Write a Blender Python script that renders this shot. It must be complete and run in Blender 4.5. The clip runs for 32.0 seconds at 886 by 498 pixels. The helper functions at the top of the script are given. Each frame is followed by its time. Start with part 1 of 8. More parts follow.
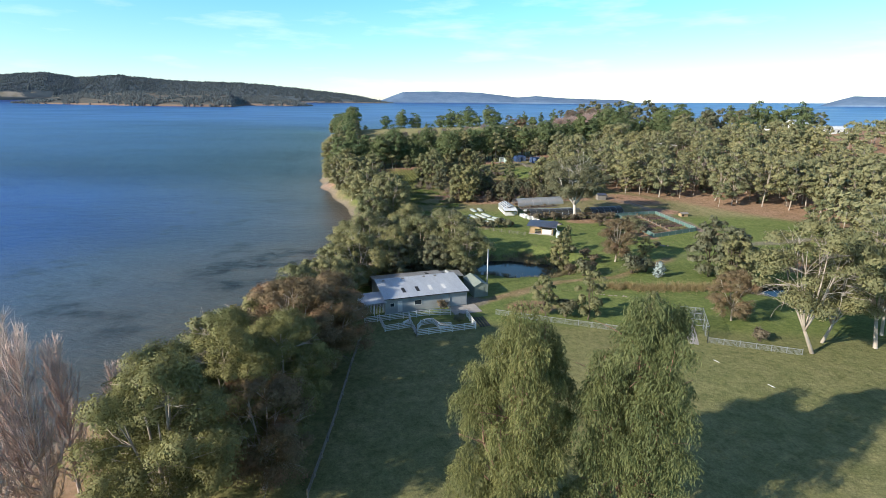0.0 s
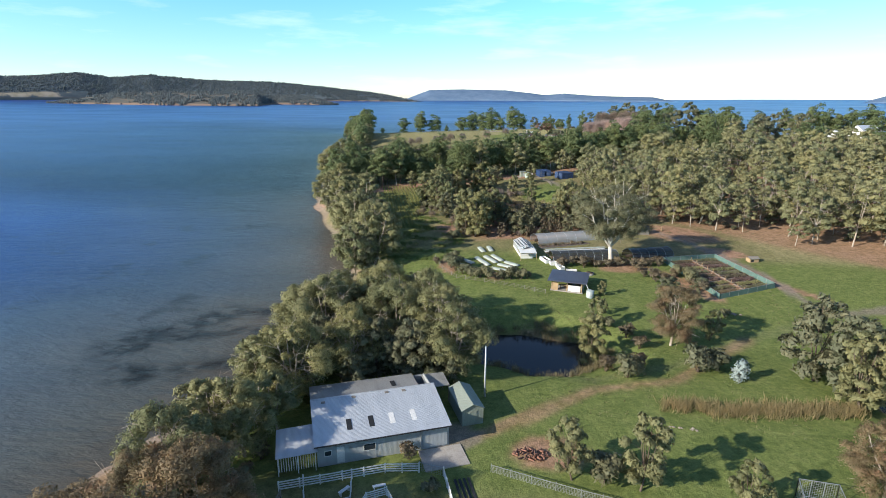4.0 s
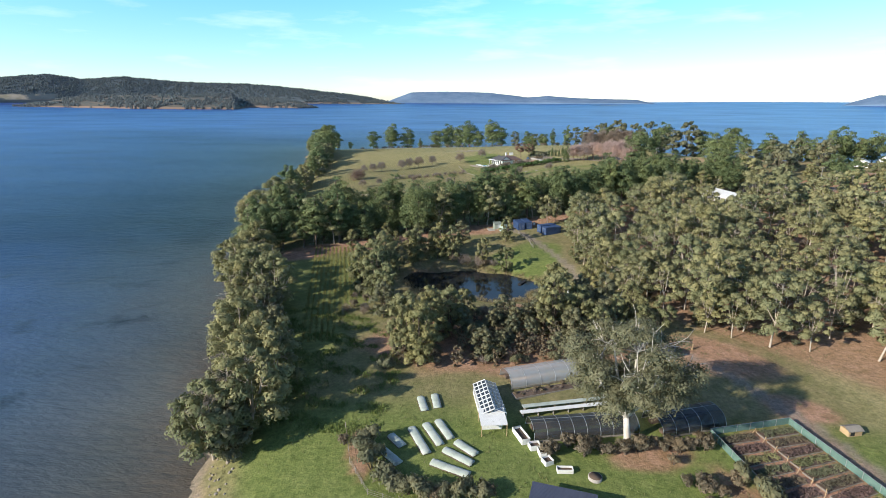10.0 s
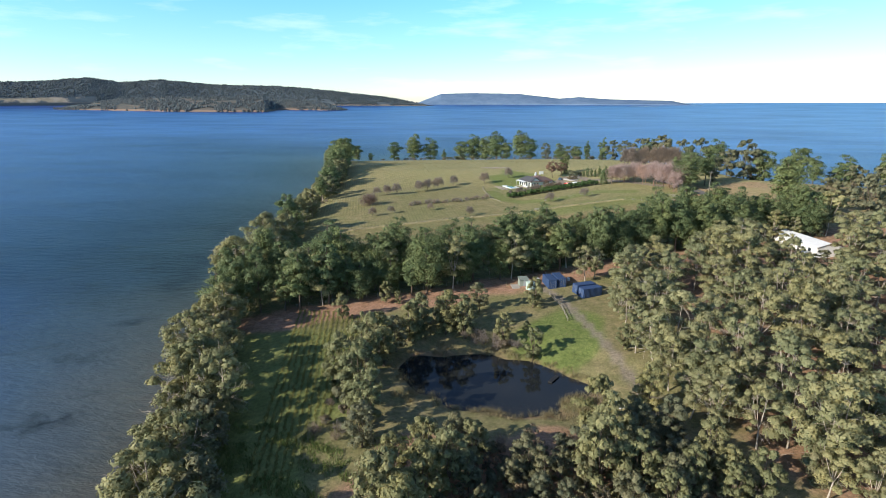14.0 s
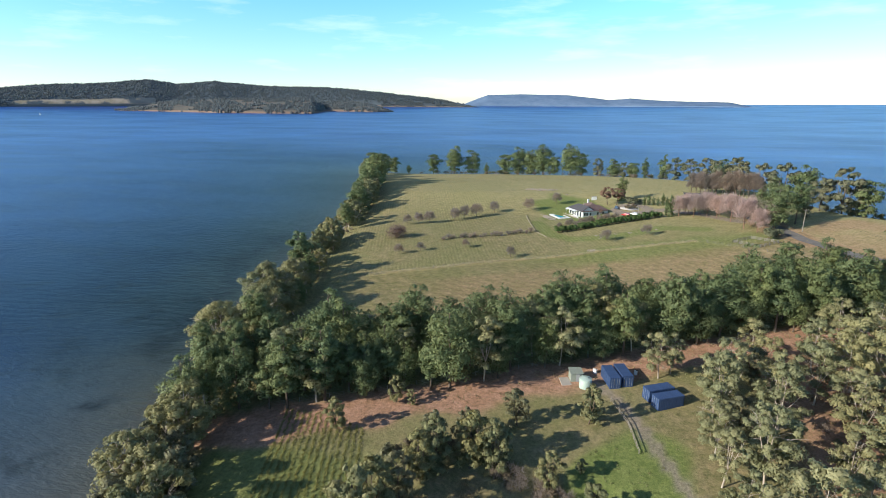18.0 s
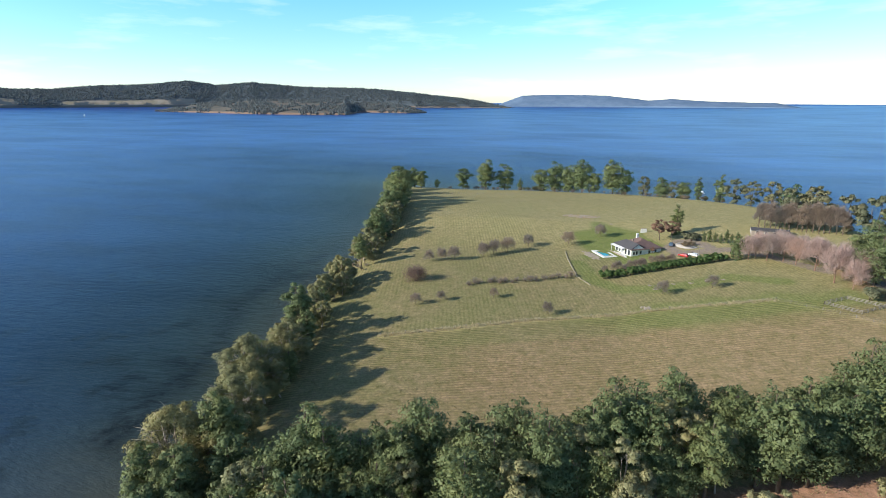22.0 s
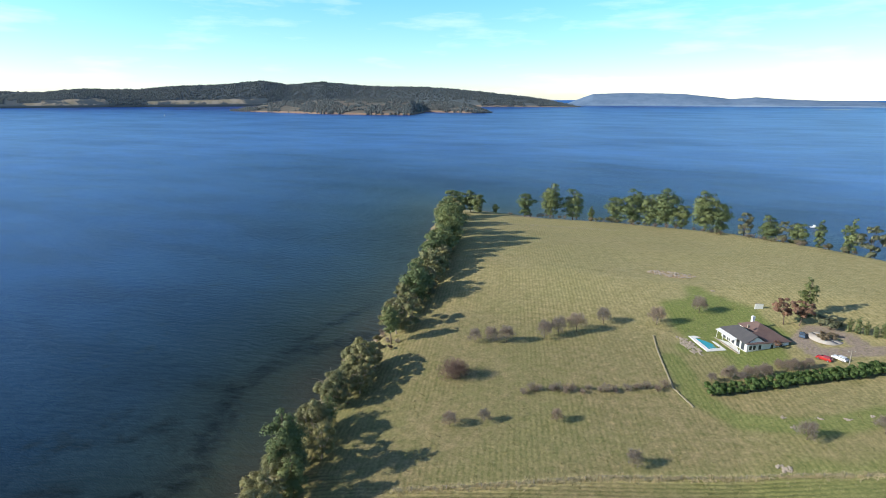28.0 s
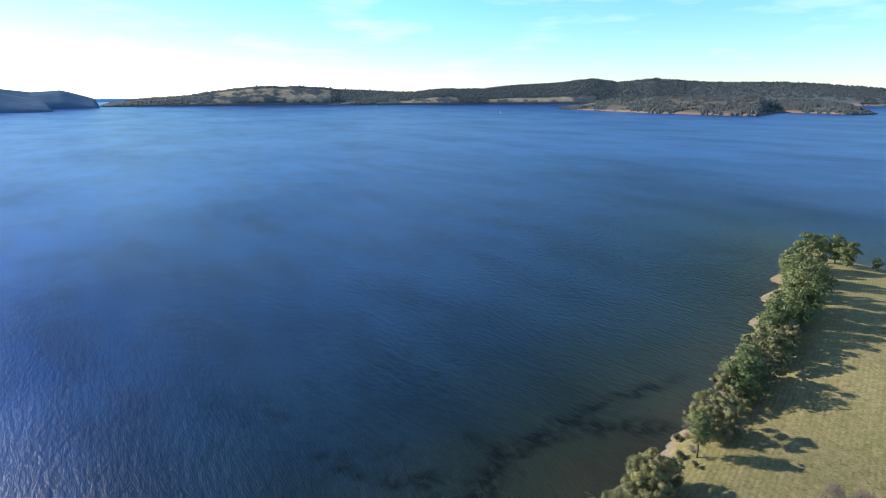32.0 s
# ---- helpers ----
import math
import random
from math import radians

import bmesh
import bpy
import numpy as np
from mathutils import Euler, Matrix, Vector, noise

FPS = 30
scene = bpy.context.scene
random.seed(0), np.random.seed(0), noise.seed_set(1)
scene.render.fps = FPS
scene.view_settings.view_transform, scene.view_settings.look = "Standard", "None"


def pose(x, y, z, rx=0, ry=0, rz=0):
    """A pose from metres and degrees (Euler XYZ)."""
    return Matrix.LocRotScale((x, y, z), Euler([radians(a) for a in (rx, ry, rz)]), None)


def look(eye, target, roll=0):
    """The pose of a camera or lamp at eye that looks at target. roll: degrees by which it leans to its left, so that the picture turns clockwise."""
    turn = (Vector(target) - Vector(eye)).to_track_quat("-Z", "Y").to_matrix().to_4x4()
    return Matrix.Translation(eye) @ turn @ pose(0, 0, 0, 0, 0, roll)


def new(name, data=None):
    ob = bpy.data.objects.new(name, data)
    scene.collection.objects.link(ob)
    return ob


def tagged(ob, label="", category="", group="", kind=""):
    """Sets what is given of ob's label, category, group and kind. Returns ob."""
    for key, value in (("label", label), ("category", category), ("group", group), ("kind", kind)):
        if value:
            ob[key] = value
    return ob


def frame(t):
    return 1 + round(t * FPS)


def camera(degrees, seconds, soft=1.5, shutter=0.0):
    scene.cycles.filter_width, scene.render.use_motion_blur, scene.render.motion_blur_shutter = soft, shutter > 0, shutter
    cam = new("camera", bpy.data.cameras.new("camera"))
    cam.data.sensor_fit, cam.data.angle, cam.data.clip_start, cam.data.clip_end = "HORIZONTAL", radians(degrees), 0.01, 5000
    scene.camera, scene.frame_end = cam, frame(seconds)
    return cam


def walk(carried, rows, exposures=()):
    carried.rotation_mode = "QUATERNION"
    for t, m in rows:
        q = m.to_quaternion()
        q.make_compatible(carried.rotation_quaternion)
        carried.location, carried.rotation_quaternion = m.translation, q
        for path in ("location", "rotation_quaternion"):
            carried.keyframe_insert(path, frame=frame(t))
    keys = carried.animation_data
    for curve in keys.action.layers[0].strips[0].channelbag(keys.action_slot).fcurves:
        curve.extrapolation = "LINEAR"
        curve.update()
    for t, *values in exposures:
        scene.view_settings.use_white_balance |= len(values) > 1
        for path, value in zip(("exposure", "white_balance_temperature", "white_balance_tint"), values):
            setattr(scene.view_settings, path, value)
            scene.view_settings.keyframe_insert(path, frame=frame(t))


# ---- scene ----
cam = camera(79.17, 32.0, 0.5)
# seconds, x, y, z, tilt, turn, lean
ROWS = [
    (0, 0.00, 0.02, 40.34, 74.664, 5.323, 0.477),
    (0.5, 0.05, 4.96, 40.60, 74.573, 5.281, 0.481),
    (1, 0.51, 9.63, 40.72, 74.535, 5.391, 0.444),
    (1.5, 1.17, 14.57, 40.93, 74.472, 5.467, 0.417),
    (2, 1.96, 19.09, 41.20, 74.509, 5.616, 0.304),
    (2.5, 2.34, 23.73, 41.83, 74.462, 5.745, 0.377),
    (3, 2.85, 28.15, 42.44, 74.472, 6.929, 0.168),
    (3.5, 2.99, 32.95, 43.23, 74.419, 7.866, 0.238),
    (5.5, 3.19, 51.70, 46.68, 74.427, 8.414, 0.244),
    (6, 3.25, 56.27, 47.46, 74.508, 8.198, 0.174),
    (6.5, 3.64, 61.14, 48.47, 74.457, 8.175, 0.206),
    (7, 4.06, 65.75, 49.37, 74.472, 7.732, 0.215),
    (7.5, 4.42, 70.81, 50.29, 74.503, 7.376, 0.192),
    (8, 4.77, 75.52, 51.14, 74.527, 7.142, 0.244),
    (8.5, 5.08, 80.72, 52.13, 74.536, 6.381, 0.263),
    (9, 5.28, 85.52, 53.03, 74.587, 5.969, 0.237),
    (9.5, 5.93, 90.60, 54.09, 74.550, 6.382, 0.288),
    (10, 6.08, 95.26, 55.13, 74.520, 6.492, 0.251),
    (10.5, 6.27, 100.38, 56.08, 74.508, 6.535, 0.255),
    (11, 6.34, 105.08, 57.02, 74.477, 7.181, 0.303),
    (11.5, 6.31, 109.97, 58.06, 74.498, 7.840, 0.238),
    (12, 6.38, 114.80, 59.02, 74.452, 8.474, 0.251),
    (12.5, 6.22, 119.52, 59.98, 74.489, 9.081, 0.216),
    (13, 5.95, 124.08, 60.73, 74.593, 9.395, 0.161),
    (13.5, 6.05, 128.84, 62.02, 74.567, 9.526, 0.132),
    (14, 5.98, 133.38, 63.07, 74.575, 9.636, 0.096),
    (14.5, 5.65, 138.27, 64.22, 74.620, 9.822, 0.117),
    (16.5, 4.32, 157.68, 68.37, 74.547, 12.857, 0.315),
    (17, 3.61, 162.39, 69.35, 74.586, 13.526, 0.277),
    (17.5, 2.91, 167.05, 70.53, 74.608, 14.060, 0.178),
    (18, 2.31, 171.45, 71.77, 74.583, 14.439, 0.174),
    (18.5, 1.53, 175.98, 73.01, 74.572, 14.975, 0.176),
    (19, 0.58, 180.38, 74.12, 74.569, 15.430, 0.151),
    (19.5, -0.10, 185.02, 75.28, 74.538, 15.913, 0.210),
    (20, -0.79, 189.63, 76.29, 74.516, 16.320, 0.256),
    (20.5, -1.57, 194.10, 77.46, 74.529, 16.694, 0.269),
    (21, -2.31, 198.13, 78.55, 74.538, 17.254, 0.251),
    (21.5, -3.41, 202.81, 79.66, 74.534, 17.766, 0.169),
    (22, -4.46, 207.77, 80.90, 74.521, 18.000, 0.142),
    (22.5, -5.25, 212.63, 82.13, 74.506, 18.217, 0.045),
    (23, -5.78, 217.14, 83.38, 74.456, 18.577, 0.062),
    (23.5, -6.98, 222.08, 84.37, 74.497, 18.835, 0.064),
    (24, -8.17, 226.51, 85.36, 74.496, 19.282, 0.065),
    (24.5, -9.46, 231.32, 86.43, 74.517, 19.384, 0.096),
    (25, -10.53, 236.06, 87.38, 74.515, 19.702, 0.028),
    (25.5, -11.87, 240.75, 88.31, 74.564, 20.229, 0.061),
    (27.5, -17.01, 258.49, 93.44, 74.399, 22.992, 0.030),
    (28, -18.61, 262.72, 95.13, 74.217, 24.902, 0.026),
    (28.5, -21.08, 266.60, 96.21, 74.316, 28.044, -0.008),
    (29, -23.12, 270.71, 97.62, 74.192, 31.563, -0.009),
    (29.5, -25.66, 274.31, 98.72, 74.286, 36.099, -0.024),
    (30, -28.04, 277.70, 100.12, 74.239, 39.701, -0.121),
    (30.5, -30.70, 281.12, 102.09, 74.028, 44.142, -0.146),
    (31, -34.21, 283.99, 103.29, 74.183, 47.979, -0.318),
    (31.5, -37.70, 286.86, 104.66, 74.208, 52.871, -0.316),
    (32, -41.33, 290.28, 106.40, 73.908, 57.852, -0.291),
]
walk(cam, [(t, pose(x, y, z, tilt, 0, turn) @ pose(0, 0, 0, 0, 0, lean)) for t, x, y, z, tilt, turn, lean in ROWS], ((0.0, 0.52), (32.0, 0.52)))

# ---- world, sun ----
SUN_AZ, SUN_EL = radians(234), radians(24)
world = bpy.data.worlds.new("sky")
scene.world = world
world.use_nodes = True
wn, wl = world.node_tree.nodes, world.node_tree.links
wn.clear()


def wnode(kind, **settings):
    n = wn.new(kind)
    for k, v in settings.items():
        n.inputs[k].default_value = v
    return n


sky = wn.new("ShaderNodeTexSky")
sky.sky_type = "NISHITA"
sky.sun_disc = False
sky.sun_elevation, sky.sun_rotation = SUN_EL, SUN_AZ
sky.air_density, sky.dust_density, sky.ozone_density = 1.0, 0.2, 4.0
tint = wn.new("ShaderNodeMix")
tint.data_type, tint.blend_type = "RGBA", "MULTIPLY"
tint.inputs["Factor"].default_value = 1.0
wl.new(sky.outputs["Color"], tint.inputs["A"])
coords = wn.new("ShaderNodeTexCoord")
rise = wn.new("ShaderNodeSeparateXYZ")
wl.new(coords.outputs["Generated"], rise.inputs["Vector"])
hue = wn.new("ShaderNodeValToRGB")
hue.color_ramp.elements[0].position, hue.color_ramp.elements[1].position = 0.0, 0.2
hue.color_ramp.elements[0].color, hue.color_ramp.elements[1].color = (1.2, 1.25, 1.4, 1), (0.8, 1.42, 1.42, 1)
high = hue.color_ramp.elements.new(0.42)
high.color = (0.97, 0.98, 1.03, 1)
wl.new(rise.outputs["Z"], hue.inputs["Fac"])
wl.new(hue.outputs["Color"], tint.inputs["B"])
stretch = wn.new("ShaderNodeMapping")
stretch.inputs["Scale"].default_value = (4.0, 4.0, 22.0)
wl.new(coords.outputs["Generated"], stretch.inputs["Vector"])
puffs = wnode("ShaderNodeTexNoise", Scale=1.6, Detail=7.0, Roughness=0.55)
wl.new(stretch.outputs["Vector"], puffs.inputs["Vector"])
cover = wn.new("ShaderNodeValToRGB")
cover.color_ramp.elements[0].position, cover.color_ramp.elements[1].position = 0.53, 0.8
cover.color_ramp.elements[0].color, cover.color_ramp.elements[1].color = (0, 0, 0, 1), (0.3, 0.3, 0.3, 1)
wl.new(puffs.outputs["Fac"], cover.inputs["Fac"])
clouds = wn.new("ShaderNodeMix")
clouds.data_type = "RGBA"
clouds.inputs["B"].default_value = (9.0, 9.3, 9.6, 1)
wl.new(cover.outputs["Color"], clouds.inputs["Factor"])
wl.new(tint.outputs["Result"], clouds.inputs["A"])
back = wnode("ShaderNodeBackground", Strength=0.118)
# below the skyline the far sea goes on
height = wn.new("ShaderNodeSeparateXYZ")
wl.new(coords.outputs["Generated"], height.inputs["Vector"])
under = wn.new("ShaderNodeMath")
under.operation, under.inputs[1].default_value = "LESS_THAN", -0.0042
wl.new(height.outputs["Z"], under.inputs[0])
far_sea = wn.new("ShaderNodeMix")
far_sea.data_type = "RGBA"
far_sea.inputs["B"].default_value = (0.35, 1.15, 3.2, 1)
wl.new(under.outputs[0], far_sea.inputs["Factor"])
wl.new(clouds.outputs["Result"], far_sea.inputs["A"])
wl.new(far_sea.outputs["Result"], back.inputs["Color"])
wout = wn.new("ShaderNodeOutputWorld")
wl.new(back.outputs["Background"], wout.inputs["Surface"])

sun_data = bpy.data.lights.new("sun", "SUN")
sun_data.energy, sun_data.angle, sun_data.color = 5.0, radians(0.6), (1.0, 0.92, 0.79)
sun = new("sun", sun_data)
sun_from = Vector((math.sin(SUN_AZ) * math.cos(SUN_EL), math.cos(SUN_AZ) * math.cos(SUN_EL), math.sin(SUN_EL)))
sun.matrix_world = look(sun_from * 300 + Vector((0, 250, 0)), (0, 250, 0))


# ---- materials ----
def material(name, rough=0.8, metal=0.0, spec=0.3):
    m = bpy.data.materials.new(name)
    m.use_nodes = True
    p = m.node_tree.nodes["Principled BSDF"]
    p.inputs["Roughness"].default_value, p.inputs["Metallic"].default_value = rough, metal
    p.inputs["Specular IOR Level"].default_value = spec
    return m, m.node_tree.nodes, m.node_tree.links, p


def ramp(nodes, links, source, stops):
    r = nodes.new("ShaderNodeValToRGB")
    while len(r.color_ramp.elements) < len(stops):
        r.color_ramp.elements.new(0.5)
    for e, (at, c) in zip(r.color_ramp.elements, stops):
        e.position, e.color = at, (*c, 1)
    links.new(source, r.inputs["Fac"])
    return r.outputs["Color"]


def noise_tex(nodes, links, scale, detail=4.0, rough=0.6, coord="Object", stretch=None):
    tc = nodes.new("ShaderNodeTexCoord")
    n = nodes.new("ShaderNodeTexNoise")
    n.inputs["Scale"].default_value, n.inputs["Detail"].default_value, n.inputs["Roughness"].default_value = scale, detail, rough
    src = tc.outputs[coord]
    if stretch:
        mp = nodes.new("ShaderNodeMapping")
        mp.inputs["Scale"].default_value = stretch
        links.new(src, mp.inputs["Vector"])
        src = mp.outputs["Vector"]
    links.new(src, n.inputs["Vector"])
    return n.outputs["Fac"]


def mixed(nodes, links, fac, a, b, blend="MIX"):
    m = nodes.new("ShaderNodeMix")
    m.data_type, m.blend_type = "RGBA", blend
    for key, value in (("Factor", fac), ("A", a), ("B", b)):
        if isinstance(value, (int, float)):
            m.inputs[key].default_value = value
        elif isinstance(value, tuple):
            m.inputs[key].default_value = (*value, 1)
        else:
            links.new(value, m.inputs[key])
    return m.outputs["Result"]


def relief(nodes, links, p, height, strength=0.3, distance=0.05):
    b = nodes.new("ShaderNodeBump")
    b.inputs["Strength"].default_value, b.inputs["Distance"].default_value = strength, distance
    links.new(height, b.inputs["Height"])
    links.new(b.outputs["Normal"], p.inputs["Normal"])


def surface(name, a, b, scale=3.0, rough=0.75, metal=0.0, spec=0.3, bump=0.15, wear=None):
    """A worn surface between two close colours, with fine relief."""
    m, n, l, p = material(name, rough, metal, spec)
    big = noise_tex(n, l, scale * 0.25, 5)
    fine = noise_tex(n, l, scale * 4, 4)
    c = mixed(n, l, ramp(n, l, big, [(0.3, (0, 0, 0)), (0.7, (1, 1, 1))]), a, b)
    grit = ramp(n, l, fine, [(0.3, (0.82, 0.82, 0.82)), (0.7, (1.1, 1.1, 1.1))])
    c = mixed(n, l, 1.0, c, grit, "MULTIPLY")
    if wear:
        spots = noise_tex(n, l, scale * 0.9, 6, 0.7)
        c = mixed(n, l, ramp(n, l, spots, [(0.58, (0, 0, 0)), (0.68, (0.8, 0.8, 0.8))]), c, wear)
    l.new(c, p.inputs["Base Color"])
    relief(n, l, p, fine, bump, 0.02)
    return m


def leaf_material(name, dark, light, brown=None, amount=0.0, glow=0.3):
    """Foliage: each tuft, head and plant a little different, with some light passing through."""
    m, n, l, p = material(name, 0.6, 0.0, 0.25)
    geo = n.new("ShaderNodeNewGeometry")
    info = n.new("ShaderNodeObjectInfo")
    c = mixed(n, l, ramp(n, l, geo.outputs["Random Per Island"], [(0.0, (0.22, 0.22, 0.22)), (1.0, (0.78, 0.78, 0.78))]), dark, light)
    heads = noise_tex(n, l, 0.55, 3)
    c = mixed(n, l, 1.0, c, ramp(n, l, heads, [(0.34, (0.78, 0.82, 0.8)), (0.66, (1.2, 1.16, 1.1))]), "MULTIPLY")
    shade = ramp(n, l, info.outputs["Random"], [(0.0, (0.82, 0.88, 0.88)), (0.5, (1.0, 1.0, 1.0)), (1.0, (1.13, 1.08, 0.98))])
    c = mixed(n, l, 1.0, c, shade, "MULTIPLY")
    if brown:
        f = noise_tex(n, l, 0.35, 3)
        c = mixed(n, l, ramp(n, l, f, [(0.62 - amount, (0, 0, 0)), (0.78 - amount, (1, 1, 1))]), c, brown)
    l.new(c, p.inputs["Base Color"])
    if glow:
        thin, mix = n.new("ShaderNodeBsdfTranslucent"), n.new("ShaderNodeMixShader")
        l.new(c, thin.inputs["Color"])
        mix.inputs["Fac"].default_value = glow
        l.new(p.outputs["BSDF"], mix.inputs[1])
        l.new(thin.outputs["BSDF"], mix.inputs[2])
        l.new(mix.outputs["Shader"], n["Material Output"].inputs["Surface"])
    return m


LEAF_GUM = leaf_material("gum_leaves", (0.155, 0.158, 0.078), (0.318, 0.306, 0.158), (0.3, 0.225, 0.135), -0.04)
LEAF_FOREST = leaf_material("forest_gum_leaves", (0.192, 0.192, 0.1), (0.355, 0.342, 0.19), (0.3, 0.24, 0.15), -0.06)
LEAF_BROWN = leaf_material("browned_gum_leaves", (0.14, 0.105, 0.058), (0.33, 0.245, 0.15), (0.3, 0.18, 0.11), 0.1)
LEAF_WEEP = leaf_material("weeping_gum_leaves", (0.1, 0.115, 0.045), (0.27, 0.275, 0.115))
LEAF_THICK = leaf_material("olive_green_gum_leaves", (0.14, 0.142, 0.058), (0.3, 0.29, 0.125), (0.28, 0.21, 0.11), -0.04)
LEAF_PINE = leaf_material("pine_needles", (0.098, 0.132, 0.058), (0.21, 0.248, 0.116))
LEAF_DARK = leaf_material("wattle_leaves", (0.118, 0.122, 0.074), (0.25, 0.245, 0.155))
LEAF_GREY = leaf_material("grey_shrub_leaves", (0.081, 0.069, 0.049), (0.300, 0.241, 0.172), (0.280, 0.166, 0.110), 0.0)
LEAF_SILVER = leaf_material("silver_blue_needles", (0.171, 0.228, 0.247), (0.558, 0.651, 0.698))
LEAF_HEDGE = leaf_material("cypress_leaves", (0.038, 0.071, 0.024), (0.139, 0.217, 0.070))
LEAF_PLUM = leaf_material("purple_plum_twigs", (0.095, 0.062, 0.057), (0.310, 0.202, 0.186))
TWIG_PINK = leaf_material("bare_pinkish_twigs", (0.52, 0.39, 0.37), (0.78, 0.64, 0.61), glow=0.0)
TWIG_GREY = leaf_material("bare_grey_twigs", (0.17, 0.135, 0.12), (0.34, 0.28, 0.25))
TWIG_ROSE = leaf_material("bare_rosy_twigs", (0.33, 0.225, 0.21), (0.56, 0.43, 0.405))
RUST = leaf_material("rust_red_leaves", (0.15, 0.085, 0.06), (0.37, 0.225, 0.165))
STRAW = leaf_material("pale_straw_blades", (0.4, 0.33, 0.2), (0.62, 0.53, 0.36))
REED = leaf_material("dry_reed_blades", (0.19, 0.155, 0.085), (0.36, 0.3, 0.18))
CROP = leaf_material("yellow_green_crop_blades", (0.2, 0.2, 0.07), (0.34, 0.32, 0.13))
LUSH = leaf_material("lush_grass_blades", (0.12, 0.16, 0.045), (0.22, 0.26, 0.085))
FIELD_GRASS = leaf_material("dry_field_grass", (0.2, 0.185, 0.085), (0.46, 0.39, 0.21), glow=0.3)
TUSSOCK = leaf_material("grass_tussock_blades", (0.12, 0.13, 0.055), (0.26, 0.24, 0.12))
BARK_PALE = surface("pale_gum_bark", (0.5, 0.44, 0.37), (0.3, 0.24, 0.19), 2.0, 0.85, bump=0.4)
BARK_WHITE = surface("bleached_white_bark", (0.72, 0.67, 0.6), (0.48, 0.42, 0.36), 2.0, 0.8, bump=0.3)
BARK_DARK = surface("rough_dark_bark", (0.16, 0.12, 0.09), (0.09, 0.07, 0.055), 2.0, 0.9, bump=0.5)
BARK_RED = surface("reddish_bark", (0.3, 0.17, 0.12), (0.2, 0.12, 0.09), 2.0, 0.9, bump=0.4)


# ---- the shape of the land ----
SHORE_Y = (-400, 17, 58, 70, 105, 131, 152, 173, 191, 214, 252, 294, 346, 395, 451, 497, 530, 589, 645, 689, 900)
SHORE_X = (-60.0, -49.5, -50.8, -48.9, -42.2, -39.3, -35.5, -40.5, -50.5, -62.6, -82.2, -95.7, -108.3, -120.9, -129.1, -140.5, -148.7, -173.8, -194.5, -204.3, -230.0)
NORTH_X = (-400, -204, -77, 3, 51, 78, 98, 125, 165, 240, 420, 800)
NORTH_Y = (651, 689, 674, 655, 621, 590, 535, 478, 446, 432, 470, 560)
SPINE_Y = (-400, 60, 100, 128, 166, 230, 286, 370, 424, 455, 505, 560, 640, 690)
SPINE_Z = (6, 4.3, 4.4, 3.6, 5.6, 8, 10, 11.5, 13.6, 14, 18.5, 17, 11.5, 8)
# ponds: middle, half lengths, turn, water level
PONDS = ((6.2, 124.1, 10.5, 7.5, -6, 1.5), (-1.6, 234.3, 19.5, 11.5, -8, 6.4), (61.9, 113.7, 7.0, 4.5, 20, 1.4))


def wobble(x, y, size, k=0.0):
    """A smooth unevenness between -1 and 1."""
    u, v = x / size, y / size
    return (np.sin(u * 1.7 + 1.3 * np.sin(v * 1.1 + k) + k) + np.sin(v * 2.1 + 1.7 * np.sin(u * 0.9 - k) + 2 * k) + np.sin((u + v) * 1.3 + k * 3)) / 3


def inland(x, y):
    """Metres from the water's edge, negative at sea."""
    west = (x - np.interp(y, SHORE_Y, SHORE_X)) * 0.88
    north = np.interp(x, NORTH_X, NORTH_Y) - y
    return np.minimum(west, north) + 1.6 * wobble(x, y, 9, 0.4)


def pond_edge(x, y, pond):
    cx, cy, a, b, turn, level = pond
    c, s = math.cos(radians(turn)), math.sin(radians(turn))
    u, v = ((x - cx) * c + (y - cy) * s) / a, ((y - cy) * c - (x - cx) * s) / b
    return np.sqrt(u * u + v * v) + 0.2 * wobble(x, y, 3.2, 1.0)


def step(v, a, b):
    t = np.clip((v - a) / (b - a), 0, 1)
    return t * t * (3 - 2 * t)


def land(x, y):
    x, y = np.asarray(x, float), np.asarray(y, float)
    d = inland(x, y)
    z = np.interp(y, SPINE_Y, SPINE_Z)
    z = z + step(y, 170, 380) * np.where(x > 0, 16 * (1 - np.exp(-np.abs(x) / 150)) * (1 - 0.6 * step(y, 430, 560)), 0.035 * x)
    z = z + 0.25 * wobble(x, y, 22) * step(d, 5, 30)
    for pond in PONDS:
        e = pond_edge(x, y, pond)
        z = z + (pond[5] - 1.1 + 1.5 * step(e, 0.75, 1.15) - z) * (1 - step(e, 1.0, 1.9))
    z = np.where(d > 0, 0.15 + (z - 0.15) * (1 - np.exp(-np.abs(d) / (9 - 6 * step(y, 450, 580)))), 0.09 * np.maximum(d, -45))
    return z


def lz(x, y):
    return float(land(x, y))


# ---- helpers for things ----
def link(name, me, mat, parent=None, label=""):
    if mat is not None:
        me.materials.clear()
        me.materials.append(mat)
    ob = new(name, me)
    ob.parent = parent
    if label:
        ob["label"] = label
    return ob


def part(name, bm, mat, parent=None, label=""):
    me = bpy.data.meshes.new(name)
    bm.to_mesh(me)
    bm.free()
    return link(name, me, mat, parent, label)


def mesh_of(name, verts, faces, smooth=False):
    me = bpy.data.meshes.new(name)
    me.from_pydata([tuple(v) for v in verts], [], [tuple(f) for f in faces])
    if smooth:
        me.polygons.foreach_set("use_smooth", [True] * len(me.polygons))
    me.update()
    return me


